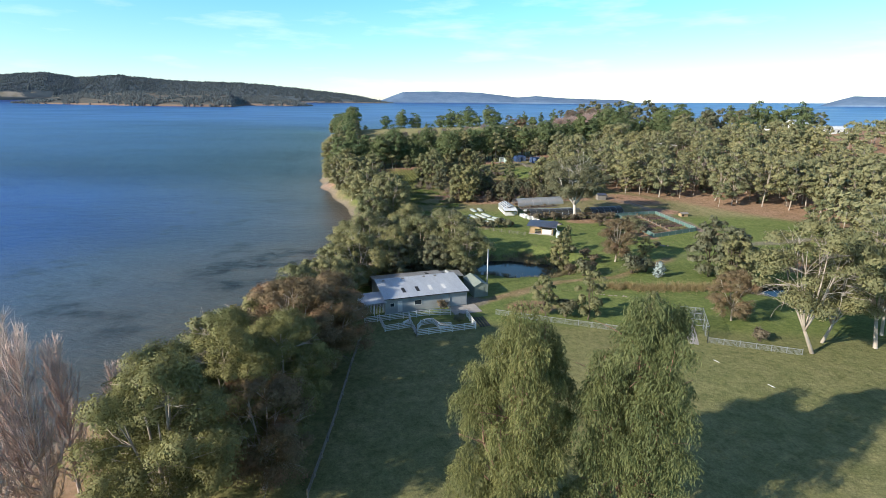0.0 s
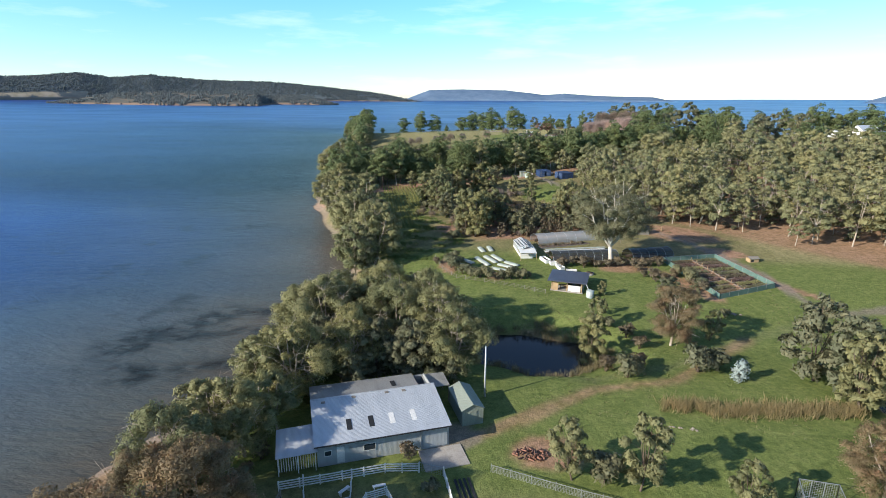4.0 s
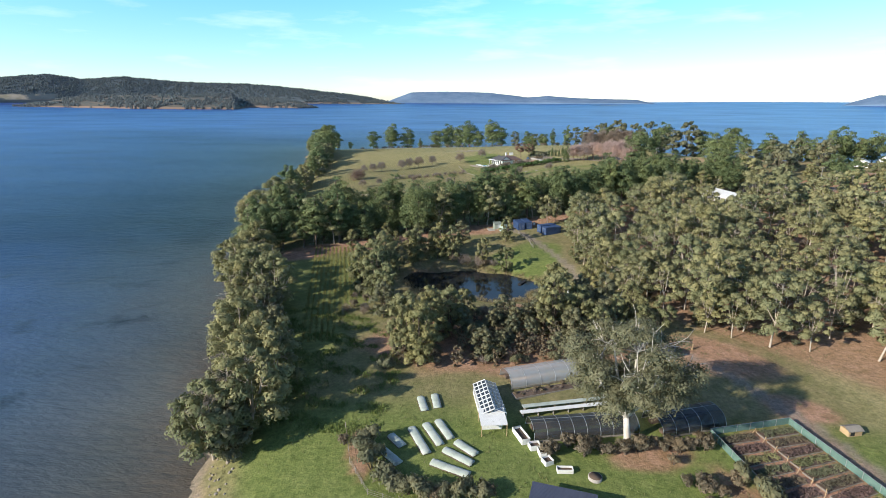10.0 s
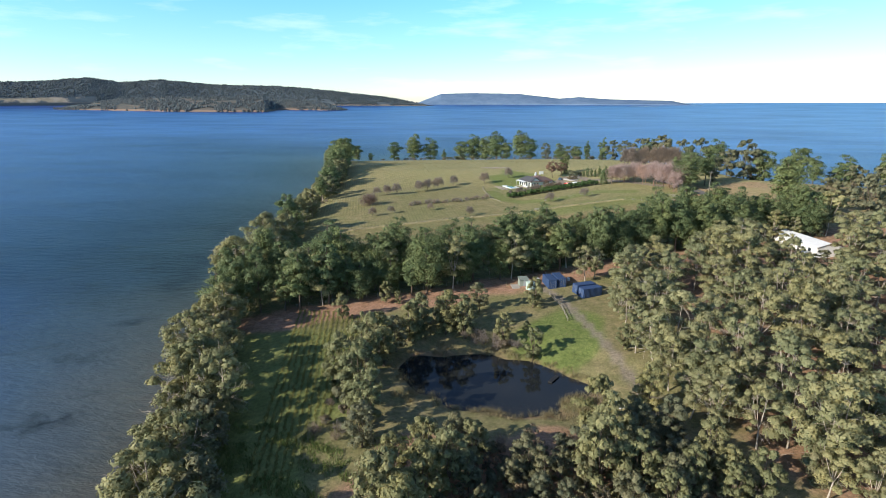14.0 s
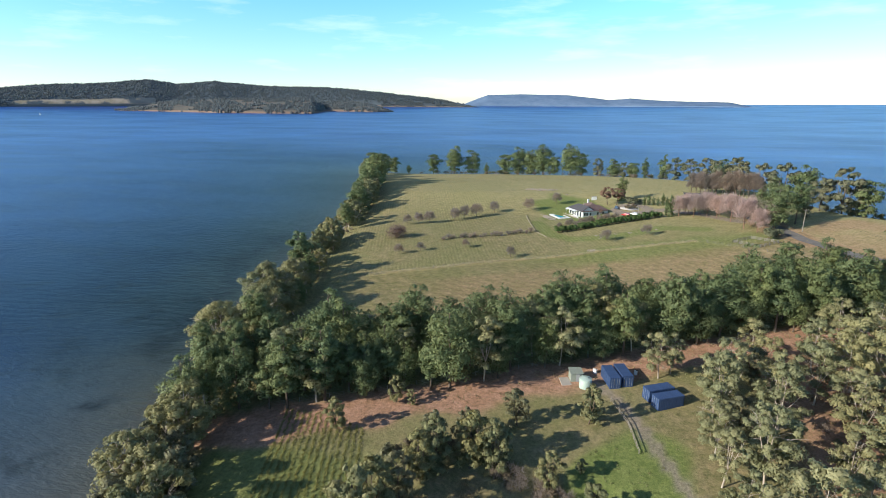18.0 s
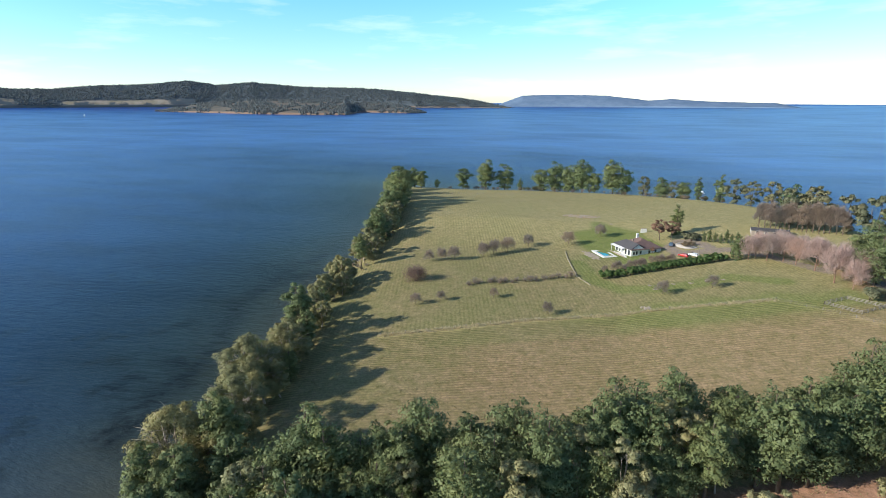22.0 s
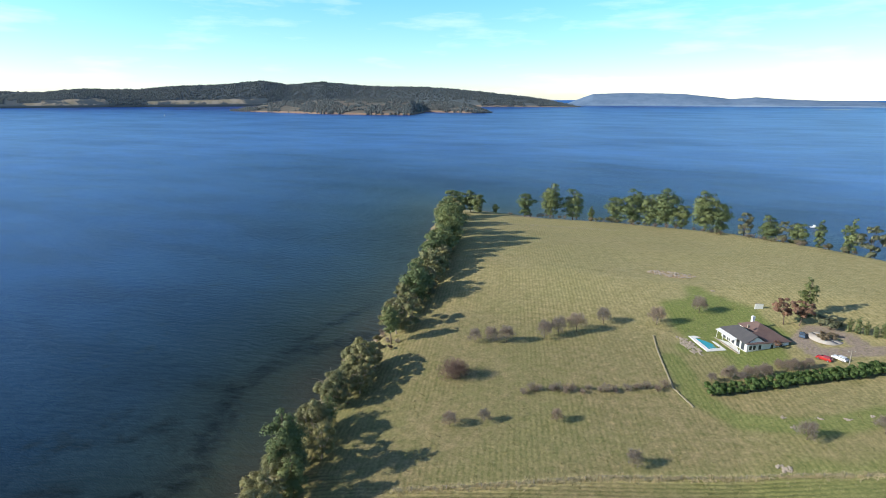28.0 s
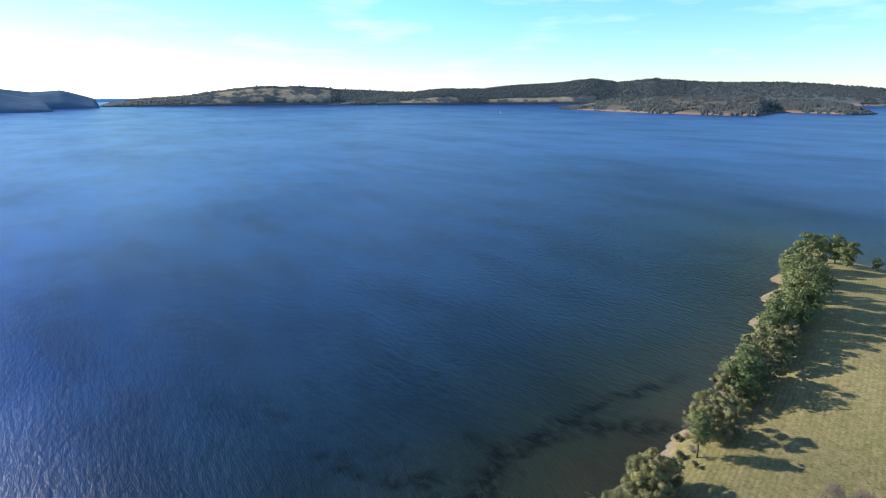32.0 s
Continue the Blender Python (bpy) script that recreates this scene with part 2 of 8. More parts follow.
def quads_mesh(name, corners):
    """corners: n x k x 3, one loose face each."""
    n, k = np.shape(corners)[:2]
    me = bpy.data.meshes.new(name)
    me.vertices.add(n * k)
    me.vertices.foreach_set("co", np.asarray(corners, np.float32).ravel())
    me.loops.add(n * k)
    me.loops.foreach_set("vertex_index", np.arange(n * k, dtype=np.int32))
    me.polygons.add(n)
    me.polygons.foreach_set("loop_start", np.arange(0, n * k, k, dtype=np.int32))
    me.polygons.foreach_set("loop_total", np.full(n, k, dtype=np.int32))
    me.update(calc_edges=True)
    return me


def grid_mesh(name, xs, ys, height):
    X, Y = np.meshgrid(xs, ys)
    Z = height(X, Y)
    nx, ny = len(xs), len(ys)
    me = bpy.data.meshes.new(name)
    me.vertices.add(nx * ny)
    me.vertices.foreach_set("co", np.stack([X, Y, Z], -1).astype(np.float32).ravel())
    i = (np.arange(ny - 1)[:, None] * nx + np.arange(nx - 1)[None, :]).ravel()
    idx = np.stack([i, i + 1, i + 1 + nx, i + nx], -1).astype(np.int32)
    n = len(i)
    me.loops.add(n * 4)
    me.loops.foreach_set("vertex_index", idx.ravel())
    me.polygons.add(n)
    me.polygons.foreach_set("loop_start", np.arange(0, n * 4, 4, dtype=np.int32))
    me.polygons.foreach_set("loop_total", np.full(n, 4, dtype=np.int32))
    me.polygons.foreach_set("use_smooth", np.ones(n, bool))
    me.update(calc_edges=True)
    return me, X, Y, Z


def box(bm, size, at=(0, 0, 0), turn=0.0, bevel=0.0, m=None):
    """A box on its base: at is the middle of its bottom face."""
    t = pose(at[0], at[1], at[2] + size[2] / 2, 0, 0, turn) @ Matrix.Diagonal((*size, 1))
    if m is not None:
        t = m @ t
    made = bmesh.ops.create_cube(bm, size=1, matrix=t)
    if bevel:
        edges = {e for v in made["verts"] for e in v.link_edges}
        bmesh.ops.bevel(bm, geom=list(edges), offset=bevel, segments=1, affect="EDGES")
    return bm


def boxes(*items):
    bm = bmesh.new()
    for it in items:
        box(bm, *it)
    return bm


def tube(points, radii, sides=6):
    """Verts and faces of a tapered tube along points."""
    points = [Vector(p) for p in points]
    verts, faces = [], []
    for i, p in enumerate(points):
        d = (points[min(i + 1, len(points) - 1)] - points[max(i - 1, 0)]).normalized()
        a = d.orthogonal().normalized()
        b = d.cross(a)
        for k in range(sides):
            w = 2 * math.pi * k / sides
            verts.append(p + (a * math.cos(w) + b * math.sin(w)) * radii[i])
    for i in range(len(points) - 1):
        for k in range(sides):
            k2 = (k + 1) % sides
            faces.append((i * sides + k, i * sides + k2, (i + 1) * sides + k2, (i + 1) * sides + k))
    n = len(points) - 1
    faces.append(tuple(n * sides + k for k in range(sides)))
    return verts, faces


def tubes_mesh(name, tubes):
    verts, faces = [], []
    for v, f in tubes:
        o = len(verts)
        verts += v
        faces += [tuple(i + o for i in q) for q in f]
    return mesh_of(name, verts, faces, True)


def empty(name, at, turn=0.0, size=1.0):
    e = new(name)
    e.matrix_world = pose(*at, 0, 0, turn) @ Matrix.Scale(size, 4)
    return e


# ---- ground ----
def mix_lines(a, b, stepsize):
    return list(np.arange(a, b, stepsize))


GX = np.array(mix_lines(-420, -140, 14) + mix_lines(-140, 100, 1.6) + mix_lines(100, 220, 5) + mix_lines(220, 900, 20))
GY = np.array(mix_lines(-400, 30, 12) + mix_lines(30, 470, 1.6) + mix_lines(470, 660, 4) + mix_lines(660, 960, 20))
ground_me, X, Y, Z = grid_mesh("ground", GX, GY, land)


def near_line(x, y, pts):
    """Distance to a line of points."""
    best = np.full(x.shape, 1e9)
    for (ax, ay), (bx, by) in zip(pts, pts[1:]):
        dx, dy = bx - ax, by - ay
        t = np.clip(((x - ax) * dx + (y - ay) * dy) / (dx * dx + dy * dy), 0, 1)
        best = np.minimum(best, np.hypot(x - ax - t * dx, y - ay - t * dy))
    return best


def blot(x, y, cx, cy, a, b, turn=0):
    c, s = math.cos(radians(turn)), math.sin(radians(turn))
    return np.hypot(((x - cx) * c + (y - cy) * s) / a, ((y - cy) * c - (x - cx) * s) / b)


FENCE_LINE = ((-71.9, 351.0), (-50.4, 361.6), (-29.2, 372.8), (7.5, 387.3), (49.1, 400.9), (64.1, 391.3), (95.5, 370.4))
PINE_LINE = ((-80.1, 252.4), (-60.7, 259.0), (-33.5, 272.3), (-4.8, 287.5), (23.4, 302.8), (71.8, 322.9), (113.1, 332.0))
FARM_TRACK = ((14.7, 112.6), (26.9, 117.1), (43.8, 130.8), (64.1, 143.5), (92.1, 152.0), (135.7, 146.9))
LOWER_TRACK = ((62.3, 146.8), (58.0, 169.6), (49.0, 189.0), (35.1, 205.8), (28.7, 234.1), (23.1, 253.2), (13.6, 278.9), (4.0, 290.0))
DRIVE = ((73.0, 433.6), (58, 454), (44.2, 461.4), (34.4, 458.1), (24, 455), (21, 463), (26, 473), (34, 471), (38, 462))
ROAD = ((174.1, 311.0), (122.5, 359.8), (99.3, 381.3), (88.5, 402.6), (81.4, 432.6), (76.1, 456.0))
edge_noise = wobble(X, Y, 6, 2.0) * 2.2
D = inland(X, Y)
lawn = (1 - step(Y, 168, 182)) * step(Y, 80, 88) * step(D, 3, 9)
lawn = np.maximum(lawn, 1 - step(blot(X, Y, 13.5, 251.9, 11, 18, -25) + 0.1 * edge_noise, 0.8, 1.1))
lawn = np.maximum(lawn, 0.9 * (1 - step(blot(X, Y, -2.7, 467.9, 20, 34, 20) + 0.1 * edge_noise, 0.75, 1.1)))
lawn = np.maximum(lawn, 0.7 * (1 - step(near_line(X, Y, ((-18, 438), (-10, 416), (0, 408), (16, 409), (40, 424), (56, 420))) + 0.3 * edge_noise, 2.5, 6)))
lawn = np.maximum(lawn, 0.6 * (1 - step(blot(X, Y, 39.5, 392.2, 60, 14, 18) + 0.1 * edge_noise, 0.6, 1.2)))
lawn = np.maximum(lawn, 0.75 * (1 - step(np.abs(X + 48) / 24 + 0.2 * edge_noise, 0.6, 1.1)) * step(Y, 165, 180) * (1 - step(Y, 245, 260)))
dry = np.minimum(1, step(Y, 405, 500) * 0.45 + 0.33 * step(Y, 285, 315) * (0.45 + 0.9 * step(X, -70, 60)) - 0.05 * step(Y, 372, 384) * (1 - step(Y, 405, 430)))
lawn = np.maximum(lawn, 0.45 * (1 - step(Y, 82, 90)))
dry = np.maximum(dry, 0.2 * (1 - step(Y, 70, 85)))
dry = np.maximum(dry, 0.6 * step(X + 0.3 * edge_noise, 60, 68) * (1 - step(Y, 200, 230)) * step(Y, 84, 100))
thicket = (1 - step(blot(X, Y, 8, 201, 33, 17, 8) + 0.08 * edge_noise, 0.8, 1.05))
dry = np.maximum(dry, 1.0 * (1 - step(near_line(X, Y, FENCE_LINE), 1.0, 2.4)))
dry = np.maximum(dry, 1 - step(blot(X, Y, 109, 395, 38, 13, -62) + 0.1 * edge_noise, 0.7, 1.1))
dry = np.maximum(dry, 1 - step(blot(X, Y, 125, 432, 48, 24, 30) + 0.1 * edge_noise, 0.7, 1.1))
bare = 0.9 * (1 - step(near_line(X, Y + 4, PINE_LINE) + edge_noise, 4, 9))
wood = step(X - 38 - 0.5 * (Y - 205) * 0 + edge_noise, 0, 10) * step(Y + 0.9 * (X - 50), 200, 214) * (1 - step(Y - 0.5 * X, 282, 296))
bare = np.maximum(bare, 0.75 * wood)
bare = np.maximum(bare, 0.42 * step(Y - 0.35 * X, 300, 335) * (1 - step(Y - 0.42 * X, 366, 374)) * step(X, -75, -30))
bare = np.maximum(bare, 0.5 * (1 - step(blot(X, Y, 106, 398, 28, 8, -62) + 0.15 * edge_noise, 0.6, 1.1)))
bare = np.maximum(bare, 0.85 * (1 - step(blot(X, Y, 70, 129, 9, 6, 20) + 0.15 * edge_noise, 0.6, 1.1)))
bare = np.maximum(bare, 0.55 * (1 - step(blot(X, Y, 112, 425, 20, 12, 25) + 0.15 * edge_noise, 0.6, 1.1)))
bare = np.maximum(bare, 0.8 * thicket)
bare = np.maximum(bare, 0.6 * (1 - step(near_line(X, Y, ROAD[1:5]) + edge_noise, 5, 12)))
for spot in ((28.2, 165.6, 8, 3.5, 18), (47.2, 195.3, 14, 8, -30), (7.1, 92.7, 5, 3.5, 10), (56.3, 180.0, 7, 4, -20), (-1.3, 154.9, 2.5, 2.5, 0), (-13.9, 162.3, 2, 7, 20), (41.2, 155.3, 3, 11, 24)):
    bare = np.maximum(bare, 0.85 * (1 - step(blot(X, Y, *spot) + 0.12 * edge_noise, 0.6, 1.15)))
bare = np.maximum(bare, 0.45 * (1 - step(D + 0.8 * edge_noise, 1.0, 4.5)))
bare = np.maximum(bare, 0.7 * (1 - step(np.abs(X + 46) + edge_noise, 6, 14)) * (1 - step(Y, 95, 120)) * step(Y, 20, 40))
gravel = 0.75 * (1 - step(near_line(X, Y, LOWER_TRACK) + 0.25 * edge_noise, 1.0, 2.2))
gravel = np.maximum(gravel, 0.7 * (1 - step(D + 0.6 * edge_noise, 0.5, 3.2)))
gravel = np.maximum(gravel, 0.7 * (1 - step(near_line(X, Y, FARM_TRACK[3:]) + 0.25 * edge_noise, 1.0, 2.4)))
gravel = np.maximum(gravel, 0.3 * (1 - step(near_line(X, Y, FARM_TRACK) + 0.25 * edge_noise, 0.8, 2.2)))
bare = np.maximum(bare, 0.6 * (1 - step(near_line(X, Y, ((-1, 95), (6, 101), (14.7, 108.6), (26.9, 113.1), (43.8, 130.8))) + 0.3 * edge_noise, 0.6, 2.0)))
bare = np.maximum(bare, 1.0 * (1 - step(blot(X, Y, 48.6, 163.2, 7.6, 11.5, 18) ** 1.0 + 0.02 * edge_noise, 0.85, 1.0)))
bare = np.maximum(bare, 0.9 * (1 - step(near_line(X, Y, ((53.6, 177.5), (60.2, 157.5), (66, 151))) + 0.2 * edge_noise, 1.0, 2.0)))
gravel = np.maximum(gravel, 1 - step(near_line(X, Y, DRIVE), 2.2, 4.0))
gravel = np.maximum(gravel, 0.9 * (1 - step(blot(X, Y, -4.3, 94.3, 4.5, 3, 25), 0.8, 1.1)))
for pond in PONDS:
    e = pond_edge(X, Y, pond)
    bare = np.maximum(bare, 0.6 * (1 - step(e + 0.05 * edge_noise, 1.02, 1.18)))
fence_y = np.interp(X, [q[0] for q in FENCE_LINE[:5]], [q[1] for q in FENCE_LINE[:5]])
past_at = ground_me.attributes.new("past_fence", "FLOAT", "POINT")
past_at.data.foreach_set("value", step(Y, fence_y - 1, fence_y + 1).astype(np.float32).ravel())
bare = np.maximum(bare, 0.6 * (1 - step(blot(X, Y, -22, 518, 11, 5, -8) + 0.1 * edge_noise, 0.7, 1.1)))
cover_at = ground_me.color_attributes.new("cover", "FLOAT_COLOR", "POINT")
cover_at.data.foreach_set("color", np.stack([lawn, dry, bare, gravel], -1).astype(np.float32).ravel())

gm, n, l, p = material("grass_and_earth", 0.95, 0.0, 0.1)
att = n.new("ShaderNodeAttribute")
att.attribute_name = "cover"
rgb = n.new("ShaderNodeSeparateColor")
l.new(att.outputs["Color"], rgb.inputs["Color"])
big, mid, fine = noise_tex(n, l, 0.035, 6), noise_tex(n, l, 0.4, 6, 0.65), noise_tex(n, l, 5.0, 5, 0.7)
rtc, rmp = n.new("ShaderNodeTexCoord"), n.new("ShaderNodeMapping")
rmp.vector_type = "TEXTURE"
rmp.inputs["Rotation"].default_value, rmp.inputs["Scale"].default_value = (0, 0, radians(21)), (3.0, 1.0, 1.0)
l.new(rtc.outputs["Object"], rmp.inputs["Vector"])
rows = n.new("ShaderNodeTexWave")
rows.bands_direction = "Y"
rows.inputs["Scale"].default_value, rows.inputs["Distortion"].default_value = 0.25, 4.0
rows.inputs["Detail"].default_value, rows.inputs["Detail Scale"].default_value, rows.inputs["Detail Roughness"].default_value = 6.0, 2.6, 0.78
l.new(rmp.outputs["Vector"], rows.inputs["Vector"])
lanes = n.new("ShaderNodeTexWave")
lanes.bands_direction = "X"
lanes.inputs["Scale"].default_value, lanes.inputs["Distortion"].default_value = 0.21, 3.5
lanes.inputs["Detail"].default_value, lanes.inputs["Detail Scale"].default_value, lanes.inputs["Detail Roughness"].default_value = 6.0, 2.2, 0.78
lmp = n.new("ShaderNodeMapping")
lmp.vector_type = "TEXTURE"
lmp.inputs["Rotation"].default_value = (0, 0, radians(18))
l.new(rtc.outputs["Object"], lmp.inputs["Vector"])
l.new(lmp.outputs["Vector"], lanes.inputs["Vector"])
base = mixed(n, l, ramp(n, l, mid, [(0.35, (0, 0, 0)), (0.68, (1, 1, 1))]), (0.17, 0.16, 0.072), (0.28, 0.225, 0.125))
base = mixed(n, l, ramp(n, l, big, [(0.4, (0, 0, 0)), (0.6, (0.5, 0.5, 0.5))]), base, (0.175, 0.18, 0.075))


def masked(channel, soften=0.16):
    """A cover mask broken up by the turf's own unevenness."""
    add = n.new("ShaderNodeMath")
    add.operation = "MULTIPLY_ADD"
    add.inputs[1].default_value = 1.0
    l.new(channel, add.inputs[0])
    sub = n.new("ShaderNodeMath")
    sub.operation = "MULTIPLY_ADD"
    sub.inputs[1].default_value, sub.inputs[2].default_value = soften * 4, -soften * 2
    l.new(mid, sub.inputs[0])
    l.new(sub.outputs[0], add.inputs[2])
    mul = n.new("ShaderNodeMath")
    mul.operation = "MULTIPLY"
    mul.use_clamp = True
    l.new(add.outputs[0], mul.inputs[0])
    up = n.new("ShaderNodeMath")
    up.operation = "MULTIPLY"
    up.use_clamp = True
    up.inputs[1].default_value = 1.6
    l.new(channel, up.inputs[0])
    l.new(up.outputs[0], mul.inputs[1])
    return mul.outputs[0]


tan = mixed(n, l, ramp(n, l, mid, [(0.3, (0, 0, 0)), (0.7, (1, 1, 1))]), (0.278, 0.247, 0.116), (0.384, 0.335, 0.176))
base = mixed(n, l, masked(rgb.outputs["Green"]), base, tan)
turf = mixed(n, l, ramp(n, l, mid, [(0.3, (0, 0, 0)), (0.7, (1, 1, 1))]), (0.115, 0.158, 0.042), (0.19, 0.218, 0.074))
base = mixed(n, l, masked(rgb.outputs["Red"]), base, turf)
row_shade = ramp(n, l, rows.outputs["Fac"], [(0.05, (0.68, 0.7, 0.64)), (0.5, (0.95, 0.94, 0.9)), (0.95, (1.16, 1.12, 1.02))])
lane_shade = ramp(n, l, lanes.outputs["Fac"], [(0.05, (0.84, 0.88, 0.8)), (0.5, (0.99, 1.0, 0.97)), (0.95, (1.08, 1.06, 1.02))])
past_fence = n.new("ShaderNodeAttribute")
past_fence.attribute_name = "past_fence"
row_shade = mixed(n, l, past_fence.outputs["Fac"], row_shade, lane_shade)
pos = n.new("ShaderNodeSeparateXYZ")
l.new(rtc.outputs["Object"], pos.inputs["Vector"])
field_y = n.new("ShaderNodeMapRange")
field_y.inputs["From Min"].default_value, field_y.inputs["From Max"].default_value = 285, 320
l.new(pos.outputs["Y"], field_y.inputs["Value"])
worked = mixed(n, l, 1.0, field_y.outputs["Result"], ramp(n, l, noise_tex(n, l, 0.028, 4), [(0.38, (0.15, 0.15, 0.15)), (0.6, (1, 1, 1))]), "MULTIPLY")
base = mixed(n, l, worked, base, mixed(n, l, 1.0, base, row_shade, "MULTIPLY"))
earth = mixed(n, l, ramp(n, l, mid, [(0.3, (0, 0, 0)), (0.7, (1, 1, 1))]), (0.29, 0.155, 0.102), (0.43, 0.262, 0.185))
base = mixed(n, l, masked(rgb.outputs["Blue"]), base, earth)
base = mixed(n, l, masked(att.outputs["Alpha"], 0.1), base, mixed(n, l, fine, (0.2, 0.16, 0.13), (0.31, 0.26, 0.215)))
base = mixed(n, l, 1.0, base, ramp(n, l, fine, [(0.25, (0.68, 0.68, 0.68)), (0.75, (1.28, 1.28, 1.28))]), "MULTIPLY")
clod = noise_tex(n, l, 1.3, 6, 0.72)
base = mixed(n, l, 1.0, base, ramp(n, l, clod, [(0.32, (0.66, 0.7, 0.66)), (0.5, (1.0, 1.0, 1.0)), (0.68, (1.3, 1.24, 1.2))]), "MULTIPLY")
l.new(base, p.inputs["Base Color"])
relief(n, l, p, clod, 0.8, 0.25)
ground = tagged(link("ground", ground_me, gm), "grassy headland with lawns, dry fields and bare earth", "ground", kind="structure")

# ---- sea ----
SX = np.array(mix_lines(-5600, -600, 250) + mix_lines(-600, -240, 24) + mix_lines(-240, -20, 3) + mix_lines(-20, 400, 24) + mix_lines(400, 5700, 250))
SY = np.array(mix_lines(-2500, -60, 120) + mix_lines(-60, 660, 3.5) + mix_lines(660, 1000, 25) + mix_lines(1000, 5300, 200))


def sea_level(x, y):
    """The far water rises a little to the eye's true skyline."""
    return 33 * np.clip((np.hypot(x + 22, y - 268) - 1500) / 2950, 0, 1.3) ** 2


sea_me, X, Y, Z = grid_mesh("sea", SX, SY, sea_level)
depth_at = sea_me.attributes.new("off_shore", "FLOAT", "POINT")
depth_at.data.foreach_set("value", np.clip(-inland(X, Y), -5, 3000).astype(np.float32).ravel())
rag = 2.2 * wobble(X, Y, 5, 1.1) + 1.5 * wobble(X, Y, 2.2, 0.6)
weed_bed = np.zeros_like(X)
for lane, wide in ((((-73, 118), (-64, 129), (-56, 138), (-46, 139), (-41, 140)), 3.0), (((-68, 116), (-58, 126), (-47, 130), (-42, 131)), 3.0), (((-60, 110), (-52, 113), (-45, 117)), 2.5), (((-84, 91), (-77, 90), (-70, 90)), 2.4), (((-70, 79), (-66, 78)), 1.6), (((-75, 86), (-62, 84)), 1.2), (((-74, 119), (-59, 123)), 1.3), (((-119, 299), (-124, 311), (-125, 325), (-128, 338), (-134, 350), (-142, 363), (-151, 384), (-150, 398)), 4.2), (((-150, 398), (-146, 415), (-133, 433)), 4.0), (((-150, 398), (-155, 420), (-150, 465)), 2.5), (((-159, 322), (-153, 323)), 3.2), (((-139, 329), (-132, 331)), 3.0), (((-154, 355), (-150, 357)), 3.0), (((-143, 309), (-138, 310)), 2.6), (((-160, 345), (-157, 346)), 2.2), (((-169, 338), (-166, 339)), 2.4), (((-181, 333), (-178, 334)), 1.8), (((-140, 317), (-137, 318)), 1.8), (((-169, 305), (-166, 306)), 2.4), (((-123, 292), (-119, 293)), 2.6), (((-89, 215), (-86, 217)), 2.0), (((-110, 262), (-107, 265)), 2.0)):
    weed_bed = np.maximum(weed_bed, 1 - step(near_line(X, Y, lane) + rag, wide * 0.5, wide * 1.5))
weed_at = sea_me.attributes.new("weed_bed", "FLOAT", "POINT")
weed_at.data.foreach_set("value", weed_bed.astype(np.float32).ravel())
bay_at = sea_me.attributes.new("shallow_bay", "FLOAT", "POINT")
bay_at.data.foreach_set("value", (1 - step(Y, 180, 330)).astype(np.float32).ravel())
wm, n, l, p = material("sea_water", 0.3, 0.0, 0.14)
p.inputs["IOR"].default_value = 1.33
att = n.new("ShaderNodeAttribute")
att.attribute_name = "off_shore"
off = n.new("ShaderNodeMath")
off.operation = "DIVIDE"
off.inputs[1].default_value = 600.0
l.new(att.outputs["Fac"], off.inputs[0])
drift = noise_tex(n, l, 0.012, 5, 0.55)
shift = n.new("ShaderNodeMath")
shift.operation = "MULTIPLY_ADD"
shift.inputs[1].default_value, shift.inputs[2].default_value = 0.1, -0.05
l.new(drift, shift.inputs[0])
total = n.new("ShaderNodeMath")
l.new(off.outputs[0], total.inputs[0])
l.new(shift.outputs[0], total.inputs[1])
bay = n.new("ShaderNodeAttribute")
bay.attribute_name = "shallow_bay"
shallow = ramp(n, l, total.outputs[0], [(0.0, (0.11, 0.09, 0.068)), (0.02, (0.1, 0.105, 0.098)), (0.07, (0.066, 0.1, 0.145)), (0.15, (0.02, 0.066, 0.222)), (0.3, (0.004, 0.046, 0.262)), (0.98, (0.002, 0.042, 0.262))])
steep = ramp(n, l, total.outputs[0], [(0.0, (0.036, 0.036, 0.024)), (0.02, (0.026, 0.034, 0.024)), (0.06, (0.013, 0.026, 0.03)), (0.13, (0.006, 0.026, 0.062)), (0.3, (0.002, 0.027, 0.11)), (0.98, (0.002, 0.042, 0.225))])
bed = mixed(n, l, bay.outputs["Fac"], steep, shallow)
weed = noise_tex(n, l, 0.06, 7, 0.7)
patch = ramp(n, l, weed, [(0.57, (1, 1, 1)), (0.63, (0.62, 0.62, 0.6))])
near = ramp(n, l, total.outputs[0], [(0.015, (0, 0, 0)), (0.035, (1, 1, 1)), (0.12, (1, 1, 1)), (0.24, (0, 0, 0))])
bed = mixed(n, l, near, bed, mixed(n, l, 1.0, bed, patch, "MULTIPLY"))
beds = n.new("ShaderNodeAttribute")
beds.attribute_name = "weed_bed"
tangle = ramp(n, l, noise_tex(n, l, 0.22, 6, 0.7), [(0.42, (0.1, 0.1, 0.1)), (0.54, (1, 1, 1))])
bed = mixed(n, l, mixed(n, l, 1.0, beds.outputs["Fac"], tangle, "MULTIPLY"), bed, mixed(n, l, 1.0, bed, (0.26, 0.25, 0.25), "MULTIPLY"))
gust = noise_tex(n, l, 0.0032, 5, 0.55, stretch=(1, 1.7, 1))
flurry = noise_tex(n, l, 0.012, 6, 0.62, stretch=(1, 2.4, 1))
